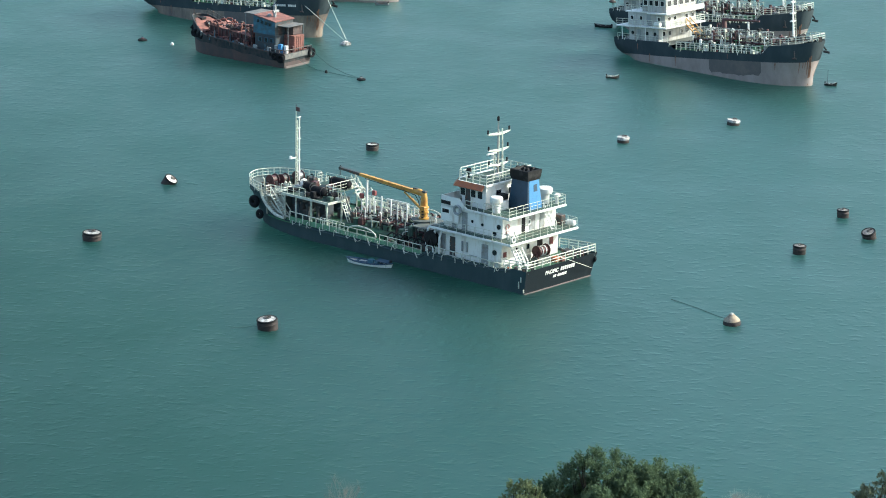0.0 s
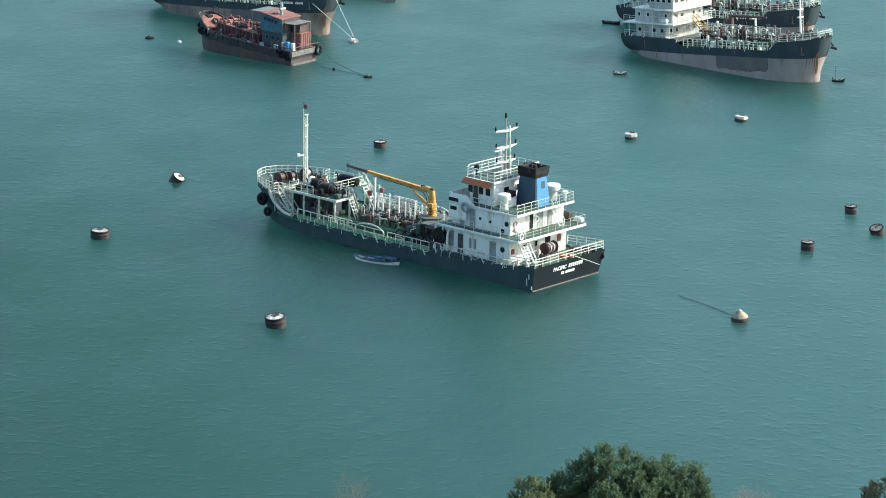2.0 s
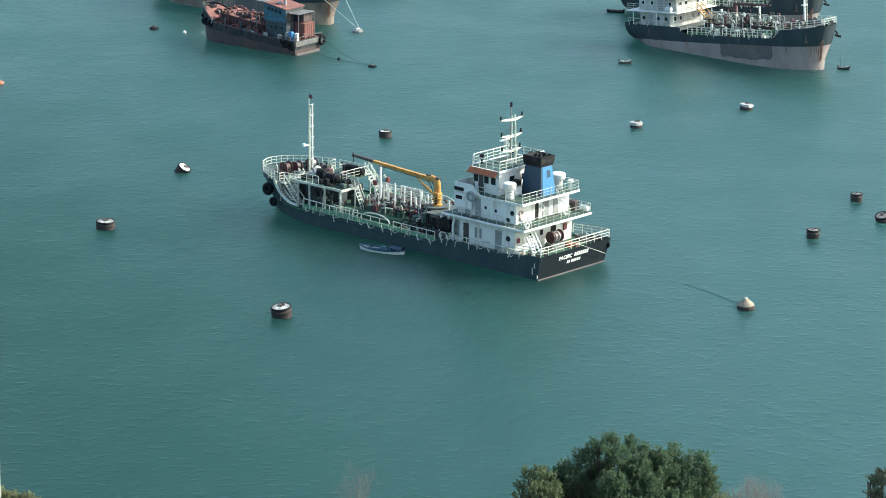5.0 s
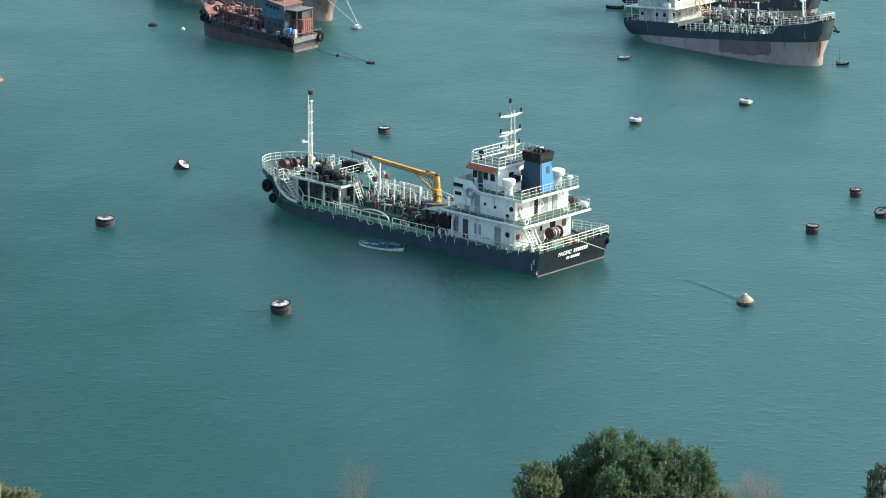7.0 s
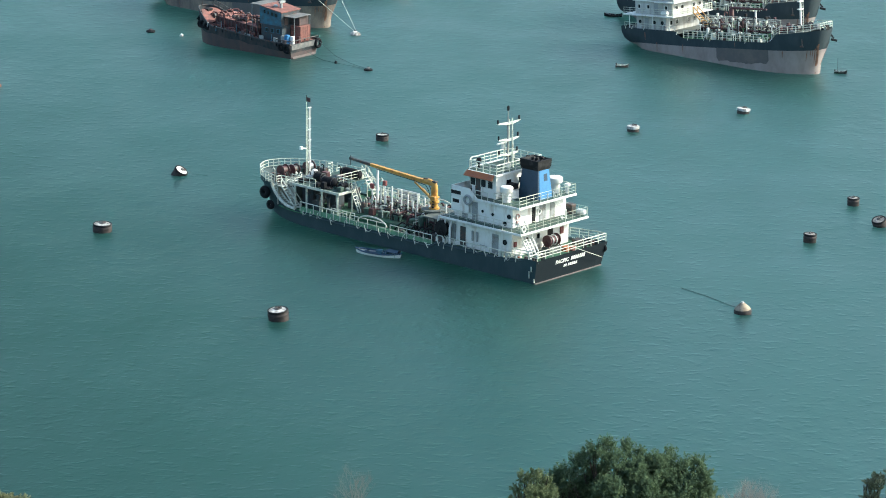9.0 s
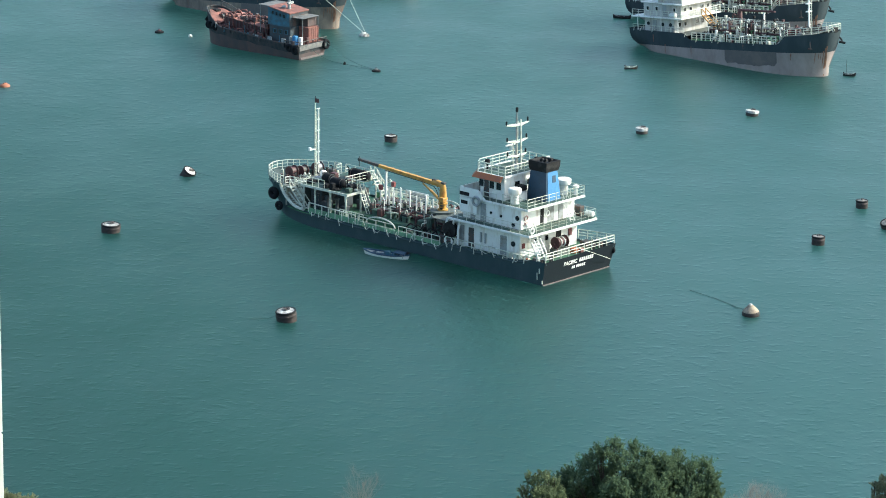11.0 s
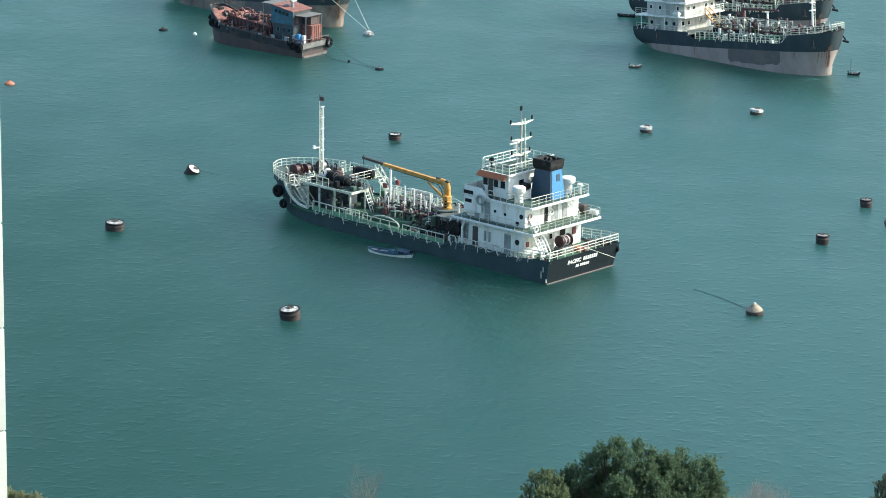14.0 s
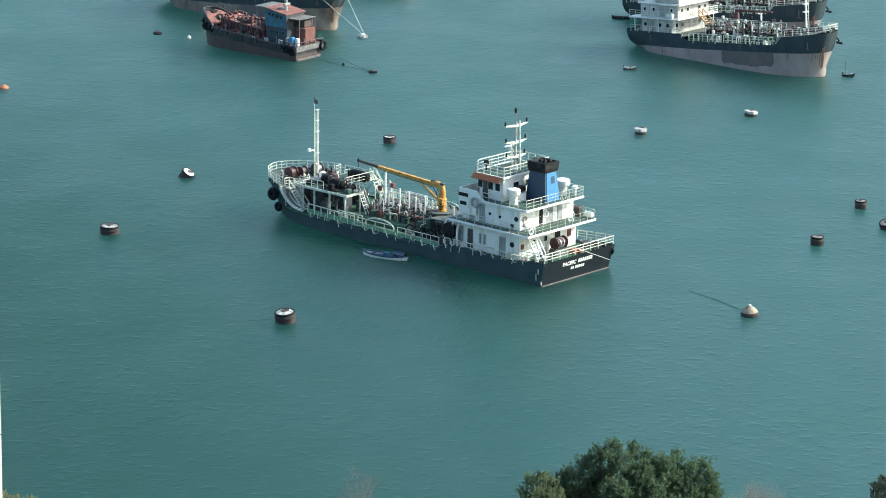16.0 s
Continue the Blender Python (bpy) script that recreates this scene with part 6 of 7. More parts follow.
    for i in range(230):
        x, y = rnd.uniform(11.6, 26.2), rnd.uniform(-3.4, 3.2)
        h = rnd.uniform(0.3, 1.3)
        z = 3.6 if abs(y) < 2.4 and 12.4 < x < 24.4 else 3.0
        bm = B()
        k = i % 4
        if k == 0:
            lathe(bm, [(0.24, 0), (0.24, 0.3), (0.3, 0.32), (0.3, 0.4)], 9, (x, y, z))
        elif k == 1:
            pipe(bm, [(x, y, z), (x, y, z + h), (x + 0.2, y, z + h + 0.15), (x + 0.38, y, z + h - 0.1)], 0.08, 6)
        elif k == 2:
            tube(bm, (x, y, z), (x, y, z + h), 0.06, 6)
            ring(bm, (x, y, z + h), 0.2, 0.04, "Z", 10, 5)
        else:
            s_ = rnd.uniform(0.1, 0.28)
            box(bm, x - s_, y - s_, z, x + s_, y + s_, z + h * 0.7, 0.03)
        part("deck_fitting", bm, rnd.choice((RAIL, WHITE, RAIL, MAROON, DARKSTEEL, GREEN, GREENDARK, DARKSTEEL, SOOT)), v)
    for i in range(46):
        x, y = rnd.uniform(12.2, 26.0), rnd.uniform(-2.2, 3.2)
        h = rnd.uniform(1.2, 2.3)
        z = 3.6 if abs(y) < 2.4 and 12.4 < x < 24.4 else 3.0
        bm = B()
        if i % 3 == 0:
            pipe(bm, [(x, y, z), (x, y, z + h), (x + 0.25, y, z + h + 0.2), (x + 0.5, y, z + h)], 0.09, 6)
        elif i % 3 == 1:
            pipe(bm, [(x, y, z), (x, y, z + h * 0.7), (x + 1.1, y + 0.2, z + h * 0.7), (x + 1.1, y + 0.2, z)], 0.07, 6)
        else:
            tube(bm, (x, y, z), (x, y, z + h), 0.08, 6)
            box(bm, x - 0.16, y - 0.16, z + h - 0.3, x + 0.16, y + 0.16, z + h, 0.02)
        part("deck_standpipe", bm, rnd.choice((RAIL, WHITE, DARKSTEEL, MAROON, GREENDARK, SOOT)), v)
    for i in range(15):
        bm = B()
        x = 12.1 + 0.93 * i
        box(bm, x, 3.98, 3.2, x + 0.42, 4.06, 4.15, 0.02)
        part("rail_board", bm, RAIL, v)
    bm = B()
    lathe(bm, [(0.7, 0), (0.75, 0.15), (0.75, 1.3), (0.55, 1.6), (0.1, 1.7)], 14, (19.2, -0.6, 3.6))
    part("deck_tank", bm, SOOT, v, smooth=40)
    for i in range(26):
        x = rnd.uniform(27.0, 30.4)
        y = rnd.uniform(-0.75, 0.75) * half(x)
        z, h = 4.5, rnd.uniform(0.3, 0.9)
        bm = B()
        if i % 3 == 0:
            lathe(bm, [(0.16, 0), (0.16, h), (0.24, h + 0.03), (0.22, h + 0.12)], 9, (x, y, z))
        elif i % 3 == 1:
            s_ = rnd.uniform(0.15, 0.35)
            box(bm, x - s_, y - s_, z, x + s_, y + s_, z + h, 0.03)
        else:
            ring(bm, (x, y, z + 0.25), rnd.uniform(0.25, 0.4), 0.09, "Z", 12, 6)
        part("foredeck_gear", bm, rnd.choice((RAIL, DARKSTEEL, MAROON, DARKSTEEL, GREY)), v)
    for i in range(30):
        x = 1.2 + 0.75 * i + rnd.uniform(-0.3, 0.3)
        if rnd.random() < 0.7:
            continue
        p = shape(x, top(x))
        bm = pipe(B(), [(p.x, -p.y + 0.05, p.z + 0.3), (p.x - 0.05, -p.y - 0.16, p.z + 0.1), (p.x - 0.1, -p.y - 0.17, p.z - rnd.uniform(0.05, 0.25))], 0.045, 5)
        part("fender_hook", bm, RAIL, v)
    bm = B()
    box(bm, 11.9, -0.5, 4.6, 25.0, 0.5, 4.67)
    part("catwalk", bm, DARKSTEEL, v)
    railing(v, [(11.9, -0.5, 4.65), (25.0, -0.5, 4.65)], 0.9, 1.2, 2, 0.035)
    railing(v, [(11.9, 0.5, 4.65), (25.0, 0.5, 4.65)], 0.9, 1.2, 2, 0.035)
    for x in (12.4, 15.4, 18.4, 21.4, 24.2):
        for y in (-0.45, 0.45):
            bm = B()
            tube(bm, (x, y, 3.55), (x, y, 4.65), 0.06, 6)
            part("catwalk_post", bm, RAIL, v)
    bm = B()
    lathe(bm, [(0.4, 0), (0.35, 2.6), (0.2, 3.0)], 12, (15.6, 1.6, 3.6))
    cr = part("hose_crane", bm, MAROON, v, "red hose-handling crane", smooth=40)
    bm = B()
    tube(bm, (15.4, 1.6, 6.5), (21.9, 1.4, 6.65), 0.18, 8, 0.12)
    part("crane_boom", bm, MAROON, cr)
    bm = B()
    tube(bm, (20.0, 1.4, 3.6), (20.0, 1.4, 6.5), 0.13, 8)
    part("boom_rest", bm, WHITE, v)
    # deckhouse
    def level(x0, x1, y, z0, z1):
        bm = B()
        box(bm, x0, -y, z0, x1, y, z1, 0.04)
        return part("house_level", bm, HOUSEWORN, v, "white deckhouse level with rust stains")

    a = level(2.9, 8.3, 3.4, 3.1, 5.6)
    bm = B()
    box(bm, 1.2, -4.15, 5.6, 10.2, 4.15, 5.76, 0.03)
    part("boat_deck", bm, WHITE, v)
    b = level(2.6, 9.3, 3.2, 5.76, 7.42)
    bm = B()
    box(bm, 6.6, -3.9, 7.42, 10.2, 3.9, 7.58, 0.03)
    box(bm, 2.3, -3.4, 7.42, 6.598, 3.4, 7.56, 0.03)
    part("bridge_deck", bm, WHITE, v)
    c = level(5.2, 9.4, 3.1, 7.58, 9.6)
    bm = B()
    box(bm, 4.9, -3.6, 9.6, 9.9, 3.6, 9.76, 0.03)
    part("wheelhouse_roof", bm, WHITE, v)
    for y in (-2.4, -1.2, 0, 1.2, 2.4):
        window(c, (9.4, y, 8.75), 0.8, 0.72, "x+")
        if abs(y) > 0.5:
            window(b, (9.3, y, 6.68), 0.55, 0.55, "x+")
            window(a, (8.3, y, 4.7), 0.5, 0.55, "x+")
    for s, side in ((1, "y+"), (-1, "y-")):
        for x in (5.8, 6.8, 7.8, 8.8):
            window(c, (x, s * 3.1, 8.75), 0.6, 0.65, side)
        for x in (3.4, 5.0, 8.2):
            window(b, (x, s * 3.2, 6.7), 0.42, 0.5, side)
        door(b, (6.4, s * 3.2, 5.78), 0.7, 1.45, side, GREY)
        door(a, (4.8, s * 3.4, 3.67), 0.7, 1.6, side, GREY)
        for x in (3.6, 6.2, 7.6):
            porthole(a, (x, s * 3.4, 4.75), 0.2, side)
        bm = B()
        box(bm, 7.9, min(s * 3.4, s * 3.55), 3.7, 8.25, max(s * 3.4, s * 3.55), 4.7, 0.03)
        part("locker", bm, GREY, a)
        railing(v, [(1.3, s * 4.05, 5.76), (10.0, s * 4.05, 5.76)], 0.85, 1.1, 3, 0.03)
        railing(v, [(2.4, s * 3.3, 7.56), (6.4, s * 3.3, 7.56)], 0.8, 1.0, 2, 0.03)
        railing(v, [(0.4, s * 3.0, 3.9), (8.0, s * 3.9, 3.9), (10.3, s * 4.0, 3.9)], 0.6, 1.1, 2, 0.03)
        for x in (2.2, 6.4, 9.4):
            bm = B()
            tube(bm, (x, s * 4.0, 3.9), (x, s * 4.0, 5.6), 0.06, 6)
            part("deck_pillar", bm, WHITE, v)
    # solid dodger round the bridge front and its wing ends
    bm = B()
    box(bm, 10.12, -3.9, 7.58, 10.2, 3.9, 8.1)
    part("bridge_dodger", bm, WHITE, v)
    railing(v, [(10.1, -4.05, 5.76), (10.1, 4.05, 5.76)], 0.85, 1.0, 3, 0.035)
    bm = B()
    lathe(bm, [(0.2, -0.55), (0.32, -0.45), (0.32, 0.45), (0.2, 0.55)], 12, (8.4, -3.75, 6.1), "X")
    part("liferaft_canister", bm, WHITE, v, smooth=40)
    ladder(v, (13.0, 0.4, 3.6), (10.25, 0.4, 5.8), 0.8, (0, 1, 0), YELLOW, 8, 0.06)
    bm = B()
    box(bm, 3.0, -0.9, 7.5, 4.7, 0.9, 10.6, 0.1, 0.8)
    part("funnel", bm, NAVY, v)
    bm = B()
    tube(bm, (7.0, 0, 9.76), (7.0, 0, 13.4), 0.12, 8)
    box(bm, 6.9, -1.1, 11.6, 7.1, 1.1, 11.72)
    part("main_mast", bm, WHITE, v)
    tyre(v, (0.2, -1.8, 3.0), 0.45, 0.2, "X")
    return v


def coaster_at(px, py, hd, dx=0.0, dturn=0.0, trim=-4.6, sink=-1.55):
    return pose(px + dx, py, sink, 0, 0, hd + dturn) @ pose(0, 0, 0, 0, trim, 0)


R_POS = (26.0, 410.6, -43.0)
r_ship = build_coaster(coaster_at(*R_POS), "black tanker with faded pink underbody and white deckhouse", 11)
r_ship.scale = (0.936, 1.0, 1.0)
MOVES.append((r_ship, [(0, coaster_at(*R_POS, 0.22)), (7, coaster_at(*R_POS)), (16, coaster_at(*R_POS, -0.36))]))
R2_POS = (26.3, 430.9, -41.0)
r2_ship = copy_thing(r_ship, coaster_at(*R2_POS))
tagged(r2_ship, "second black tanker with white deckhouse moored behind another")
MOVES.append((r2_ship, [(0, coaster_at(*R2_POS, 0.2)), (7, coaster_at(*R2_POS)), (16, coaster_at(*R2_POS, -0.3))]))
def bow_name(v):
    for i in range(11):
        if i == 6:
            continue
        bm = B()
        u = 26.8 + 0.22 * i
        x = u + 1.3 * smooth01((u - 25) / 6)
        y = -4.2 * max(0.0, 1 - ((u - 22) / 10.0) ** 2.4) ** 0.62
        box(bm, x, y - 0.06, 3.6, x + 0.17, y + 0.2, 3.88)
        part("lettering_bar", bm, WHITE, v)


K_SINK = -1.22
K_POS = (-39.03, 438.17, -42.0)
k_ship = copy_thing(r_ship, coaster_at(*K_POS, trim=-3.6, sink=K_SINK))
k_ship.scale = (1.006, 1.0, 1.0)
bow_name(k_ship)
UNDERTAN = paint("brown_antifouling", (0.34, 0.265, 0.20), 0.85, second=(0.10, 0.085, 0.08), amount=0.75, scale=0.4, streak=0.4)
for ob in k_ship.children:
    if ob.name.split(".")[0] == "bottom":
        ob.data = ob.data.copy()
        ob.data.materials[0] = UNDERTAN
tagged(k_ship, "black tanker with tan underbody on bow mooring lines")
MOVES.append((k_ship, [(0, coaster_at(*K_POS, 0.15, trim=-3.6, sink=K_SINK)), (7, coaster_at(*K_POS, trim=-3.6, sink=K_SINK)), (16, coaster_at(*K_POS, -0.12, trim=-3.6, sink=K_SINK))]))


# ---- mooring buoys ----
def drum_buoy(name_label, at, r, h, tilt=(0, 0), cap=None, side=None, collar=False, group="mooring buoys"):
    b = thing("mooring_buoy", name_label, "buoy", pose(at[0], at[1], 0, tilt[0], tilt[1], random.uniform(0, 90)), group)
    bm = B()
    lathe(bm, [(r * 0.9, -0.5), (r, -0.4), (r, h * 0.5), (r * 1.05, h * 0.55), (r * 1.05, h * 0.68), (r, h * 0.72), (r * 0.97, h - 0.06), (r * 0.9, h)], 20, (0, 0, 0))
    part("drum", bm, side or BUOYSIDE, b, smooth=40)
    if collar:
        bm = B()
        lathe(bm, [(r * 1.06, h * 0.58), (r * 1.06, h * 0.97), (r * 1.03, h + 0.03), (r * 0.93, h + 0.03)], 20)
        part("collar", bm, BUOYWORN, b, smooth=40)
    bm = B()
    lathe(bm, [(r * 0.9, h), (r * 0.88, h + 0.04), (r * 0.3, h + 0.07)], 20, (0, 0, 0))
    part("lid", bm, cap or (BUOYWORN if collar else BUOYTOP), b, smooth=40)
    if not collar:
        bm = B()
        ring(bm, (0, 0, h), r * 0.94, 0.10, "Z", 24, 6)
        part("rim", bm, SOOT, b, smooth=60)
    bm = B()
    lathe(bm, [(r * 0.42, h + 0.03), (r * 0.42, h + 0.1), (r * 0.2, h + 0.11)], 14, (r * 0.3, 0.1, 0))
    part("hatch_plate", bm, DARKSTEEL if collar or cap is BUOYWORN else BUOYLID, b)
    bm = B()
    ring(bm, (0, 0, h + 0.14), 0.13, 0.045, "Y", 12, 6)
    lathe(bm, [(0.15, h + 0.05), (0.13, h + 0.11)], 10)
    part("mooring_ring", bm, DARKSTEEL, b)
    bm = B()
    box(bm, r * 0.35, -0.1, h + 0.05, r * 0.65, 0.15, h + 0.18, 0.02)
    part("cleat", bm, BUOYSIDE, b)
    return b


LID = "cylindrical steel mooring buoy with white lid and rusty side"
for at, r, h, tilt, cap in (
    ((-34.3, 308.9), 0.96, 0.75, (2, -2), BUOYWORN), ((-14.8, 278.0), 0.95, 0.92, (-3, -7), BUOYWORN), ((-6.8, 350.9), 0.72, 0.62, (0, 0), BUOYWORN),
    ((22.2, 356.9), 0.70, 0.62, (1, 0), None), ((35.9, 367.2), 0.76, 0.58, (3, 5), None), ((37.3, 307.9), 0.66, 0.80, (1, 1), BUOYLID),
    ((43.6, 323.2), 0.63, 0.75, (-1, 0), BUOYLID), ((45.3, 314.6), 0.72, 0.75, (8, -20), BUOYLID),
):
    drum_buoy(LID if cap is None else "cylindrical steel mooring buoy with stained whitish lid and dark side" if cap is BUOYWORN else "dark rusty cylindrical steel mooring buoy", at, r, h, tilt, cap, collar=cap is None and at[1] > 350)


def boat_buoy(at, L, material, label, turn, top_m=None, h=0.3):
    """Low peg-top buoy, seen as a flat rounded float."""
    b = thing("mooring_buoy", label, "buoy", pose(at[0], at[1], 0, 0, 0, turn), "mooring buoys")
    bm = B()
    r = L / 2
    lathe(bm, [(r * 0.5, -0.35), (r * 0.95, -0.1), (r, 0.12), (r * 0.85, h * 0.7), (r * 0.45, h), (r * 0.2, h + 0.02)], 16)
    part("float", bm, material, b, smooth=50)
    bm = B()
    lathe(bm, [(r * 0.45, h - 0.02), (r * 0.4, h + 0.07), (r * 0.2, h + 0.1)], 10)
    part("cap", bm, top_m or BUOYTOP, b)
    bm = B()
    ring(bm, (0, 0, h + 0.14), 0.09, 0.03, "Y", 10, 5)
    part("mooring_ring", bm, DARKSTEEL, b)
    return b


def cone_buoy(at, r, h, turn=0):
    b = thing("mooring_buoy", "sand-coloured conical mooring buoy with pale tip and wet base", "buoy", pose(at[0], at[1], 0, 2, -3, turn), "mooring buoys")
    bm = B()
    lathe(bm, [(r * 0.8, -0.4), (r, -0.1), (r * 1.02, 0.25), (r * 0.9, 0.42)], 18)
    part("base", bm, BUOYSIDE, b, smooth=40)
    bm = B()
    lathe(bm, [(r * 0.95, 0.40), (r * 0.84, h * 0.56), (r * 0.62, h * 0.74), (r * 0.40, h * 0.88), (r * 0.30, h), (r * 0.1, h + 0.03)], 18)
    part("cone", bm, BUOYCONE, b, smooth=40)
    bm = B()
    lathe(bm, [(r * 0.2, h), (r * 0.18, h + 0.12), (r * 0.08, h + 0.15)], 10)
    part("cap", bm, BUOYTOP, b)
    return b


cone_buoy((28.2, 281.9), 0.82, 0.98)
b2 = drum_buoy("white-topped steel mooring buoy lying half over", (-28.6, 333.3), 0.74, 0.62, (32, 14), BUOYTOP)
b10 = boat_buoy((-9.3, 389.5), 1.15, RUBBER, "low dark steel mooring buoy", 20, BUOYLID, 0.26)
MOVES.append((b10, [(0, pose(-9.05, 389.5, 0)), (7, pose(-9.3, 389.5, 0)), (16, pose(-9.72, 389.5, 0))]))
boat_buoy((-11.7, 412.1), 1.5, BUOYWORN, "low mooring buoy with pale crown", 0, BUOYTOP, 0.42)
b12 = boat_buoy((-38.9, 412.6), 1.25, RUBBER, "low dark mooring buoy", 0, MAROON)
MOVES.append((b12, [(0, pose(-38.75, 412.6, 0)), (16, pose(-39.05, 412.6, 0))]))
boat_buoy((-54.6, 377.4), 1.3, BUOYORANGE, "orange-brown low mooring buoy", 0, BUOYORANGE, 0.35)
for at, s_ in (((-34.6, 409.9), 0.5), ((-13.6, 393.4), 0.35)):
    bm = B()
    lathe(bm, [(0.1, -0.2), (s_ / 2, 0.0), (s_ / 2, 0.2), (0.08, 0.38)], 12)
    f = part("float", bm, BUOYTOP if s_ > 0.4 else SOOT, None, smooth=50)
    f.location = (*at, 0)
    tagged(f, "small white marker float" if s_ > 0.4 else "small dark marker float", "float")
boat_buoy((25.6, 446.5), 1.0, BUOYSIDE, "small dark mooring buoy", 0, BUOYSIDE)


def skiff(at, turn, L, label, hull_m, inner, mast=False, bow_m=None):
    """Low open boat with a sheer line, pale bow piece, thwarts and a small engine."""
    s = thing("skiff", label, "boat", pose(at[0], at[1], 0, 0, 0, turn))
    h = L / 2

    def half(x):
        u = x / h
        return max(0.02, 0.21 * L * (1 - max(0.0, u) ** 2.2) ** 0.8 * (1 - 0.25 * max(0.0, -u) ** 3))

    def rim(x):
        return 0.26 + 0.22 * max(0.0, x / h) ** 2 + 0.05 * max(0.0, -x / h) ** 2

    xs = [h * k for k in (-1.0, -0.85, -0.6, -0.3, 0, 0.3, 0.55, 0.75, 0.88, 0.96, 0.995)]
    hull_part("hull", xs, [0, 0.4, 0.75, 1.0], lambda x, k: Vector((x + 0.12 * k * max(0.0, x / h) ** 3, half(x) * (0.62 + 0.38 * k), -0.2 + (0.2 + rim(x)) * k)), hull_m, s)
    deck_plate("floor", xs[:-2], lambda x: half(x) * 0.85, 0.1, inner, s, inset=0.03)
    bm = B()
    for sy in (1, -1):
        pipe(bm, [(x, sy * half(x), rim(x)) for x in xs], 0.035, 5)
    part("gunwale", bm, inner, s)
    bm = B()
    prev = None
    for x in xs[6:]:
        cur = [Vector((x, y_ * half(x), rim(x) + 0.02)) for y_ in (1, -1)]
        if prev:
            slab(bm, [prev[0], prev[1], cur[1], cur[0]], (0, 0, -0.04))
        prev = cur
    part("foredeck", bm, bow_m or inner, s)
    for x in (-0.1, 0.2):
        bm = B()
        box(bm, x * L - 0.07, -half(x * L) * 0.92, 0.2, x * L + 0.07, half(x * L) * 0.92, 0.25)
        part("thwart", bm, inner, s)
    bm = B()
    box(bm, -0.5 * L, -0.1, 0.15, -0.42 * L, 0.1, 0.52, 0.03)
    part("outboard_engine", bm, SOOT, s)
    if mast:
        bm = B()
        tube(bm, (-0.25 * L, 0, 0.1), (-0.25 * L, 0, 2.0), 0.025, 5)
        part("pole", bm, DARKSTEEL, s)
    return s


skiff((22.8, 393.2), -8, 1.6, "small dark skiff with pale bow", DARKSTEEL, RAIL, bow_m=GREY)
skiff((50.3, 390.8), -12, 1.5, "small dark skiff with a pole", SOOT, GREY, True, RAIL)
skiff((23.4, 427.3), 170, 2.4, "dark small boat lying astern of a tanker", SOOT, DARKSTEEL)
skiff((-7.4, 441.5), 175, 1.9, "small grey open boat", GREY, DARKSTEEL)


def line_between(name, pts, r, label, material=ROPE):
    bm = B()
    pipe(bm, pts, r, 5)
    return tagged(part(name, bm, material), label, "rope")


# mooring ropes on the water and to the buoys
line_between("mooring_rope", [(28.0, 282.2, 0.35), (27.2, 284.3, 0.04), (25.4, 287.2, 0.03), (23.1, 290.1, 0.03)], 0.036, "dark floating mooring rope tied to a conical buoy")
line_between("mooring_rope", [(-15.4, 279.0, 0.3), (-16.4, 278.6, 0.03), (-18.3, 278.2, 0.02)], 0.026, "dark floating mooring rope tied to a buoy")
line_between("mooring_rope", [(-28.2, 333.9, 0.3), (-26.5, 333.3, 0.03), (-25.4, 332.9, 0.02)], 0.026, "dark floating mooring rope tied to a buoy")
bow = coaster_at(*K_POS, trim=-3.6, sink=K_SINK)
line_between("mooring_hawser", [bow @ Vector((30.46, -2.45, 4.55)), Vector((-11.9, 412.2, 0.6))], 0.042, "pale mooring hawser from a ship to a buoy", RAIL)
line_between("mooring_hawser", [bow @ Vector((33.5, 0, 4.75)), Vector((-11.6, 412.3, 0.6))], 0.034, "pale mooring hawser from a ship to a buoy", RAIL)


# ---- white hull beyond, at the edge of the view ----
def build_white_barge():
    v = thing("white_barge", "white-hulled barge with tan waterline", "ship", pose(-16.5, 446.0, 0, 0, 0, -8))
    xs = [0, 1, 2, 4, 7, 9, 10, 10.7, 11.2, 11.5]

    def half(x):
        return 2.2 * max(0.02, 1 - max(0, (x - 6) / 5.6) ** 2.2) ** 0.7

    hull_part("hull", xs, [0, 0.4, 0.7, 1], lambda x, k: Vector((x + 0.3 * k * smooth01((x - 7) / 4), half(x), 0.35 + 1.9 * k)), WHITE, v)
    hull_part("bottom", xs, [0, 0.5, 1], lambda x, k: Vector((x, half(x) * (0.9 + 0.1 * k), -0.5 + 0.85 * k)), PINK, v)
    deck_plate("deck", xs[:-1], half, 2.1, GREYDECK, v)
    railing(v, [(0.3, -2.0, 2.2), (7, -2.0, 2.2), (10, -1.2, 2.2)], 0.8, 1.2, 2, 0.03)


build_white_barge()


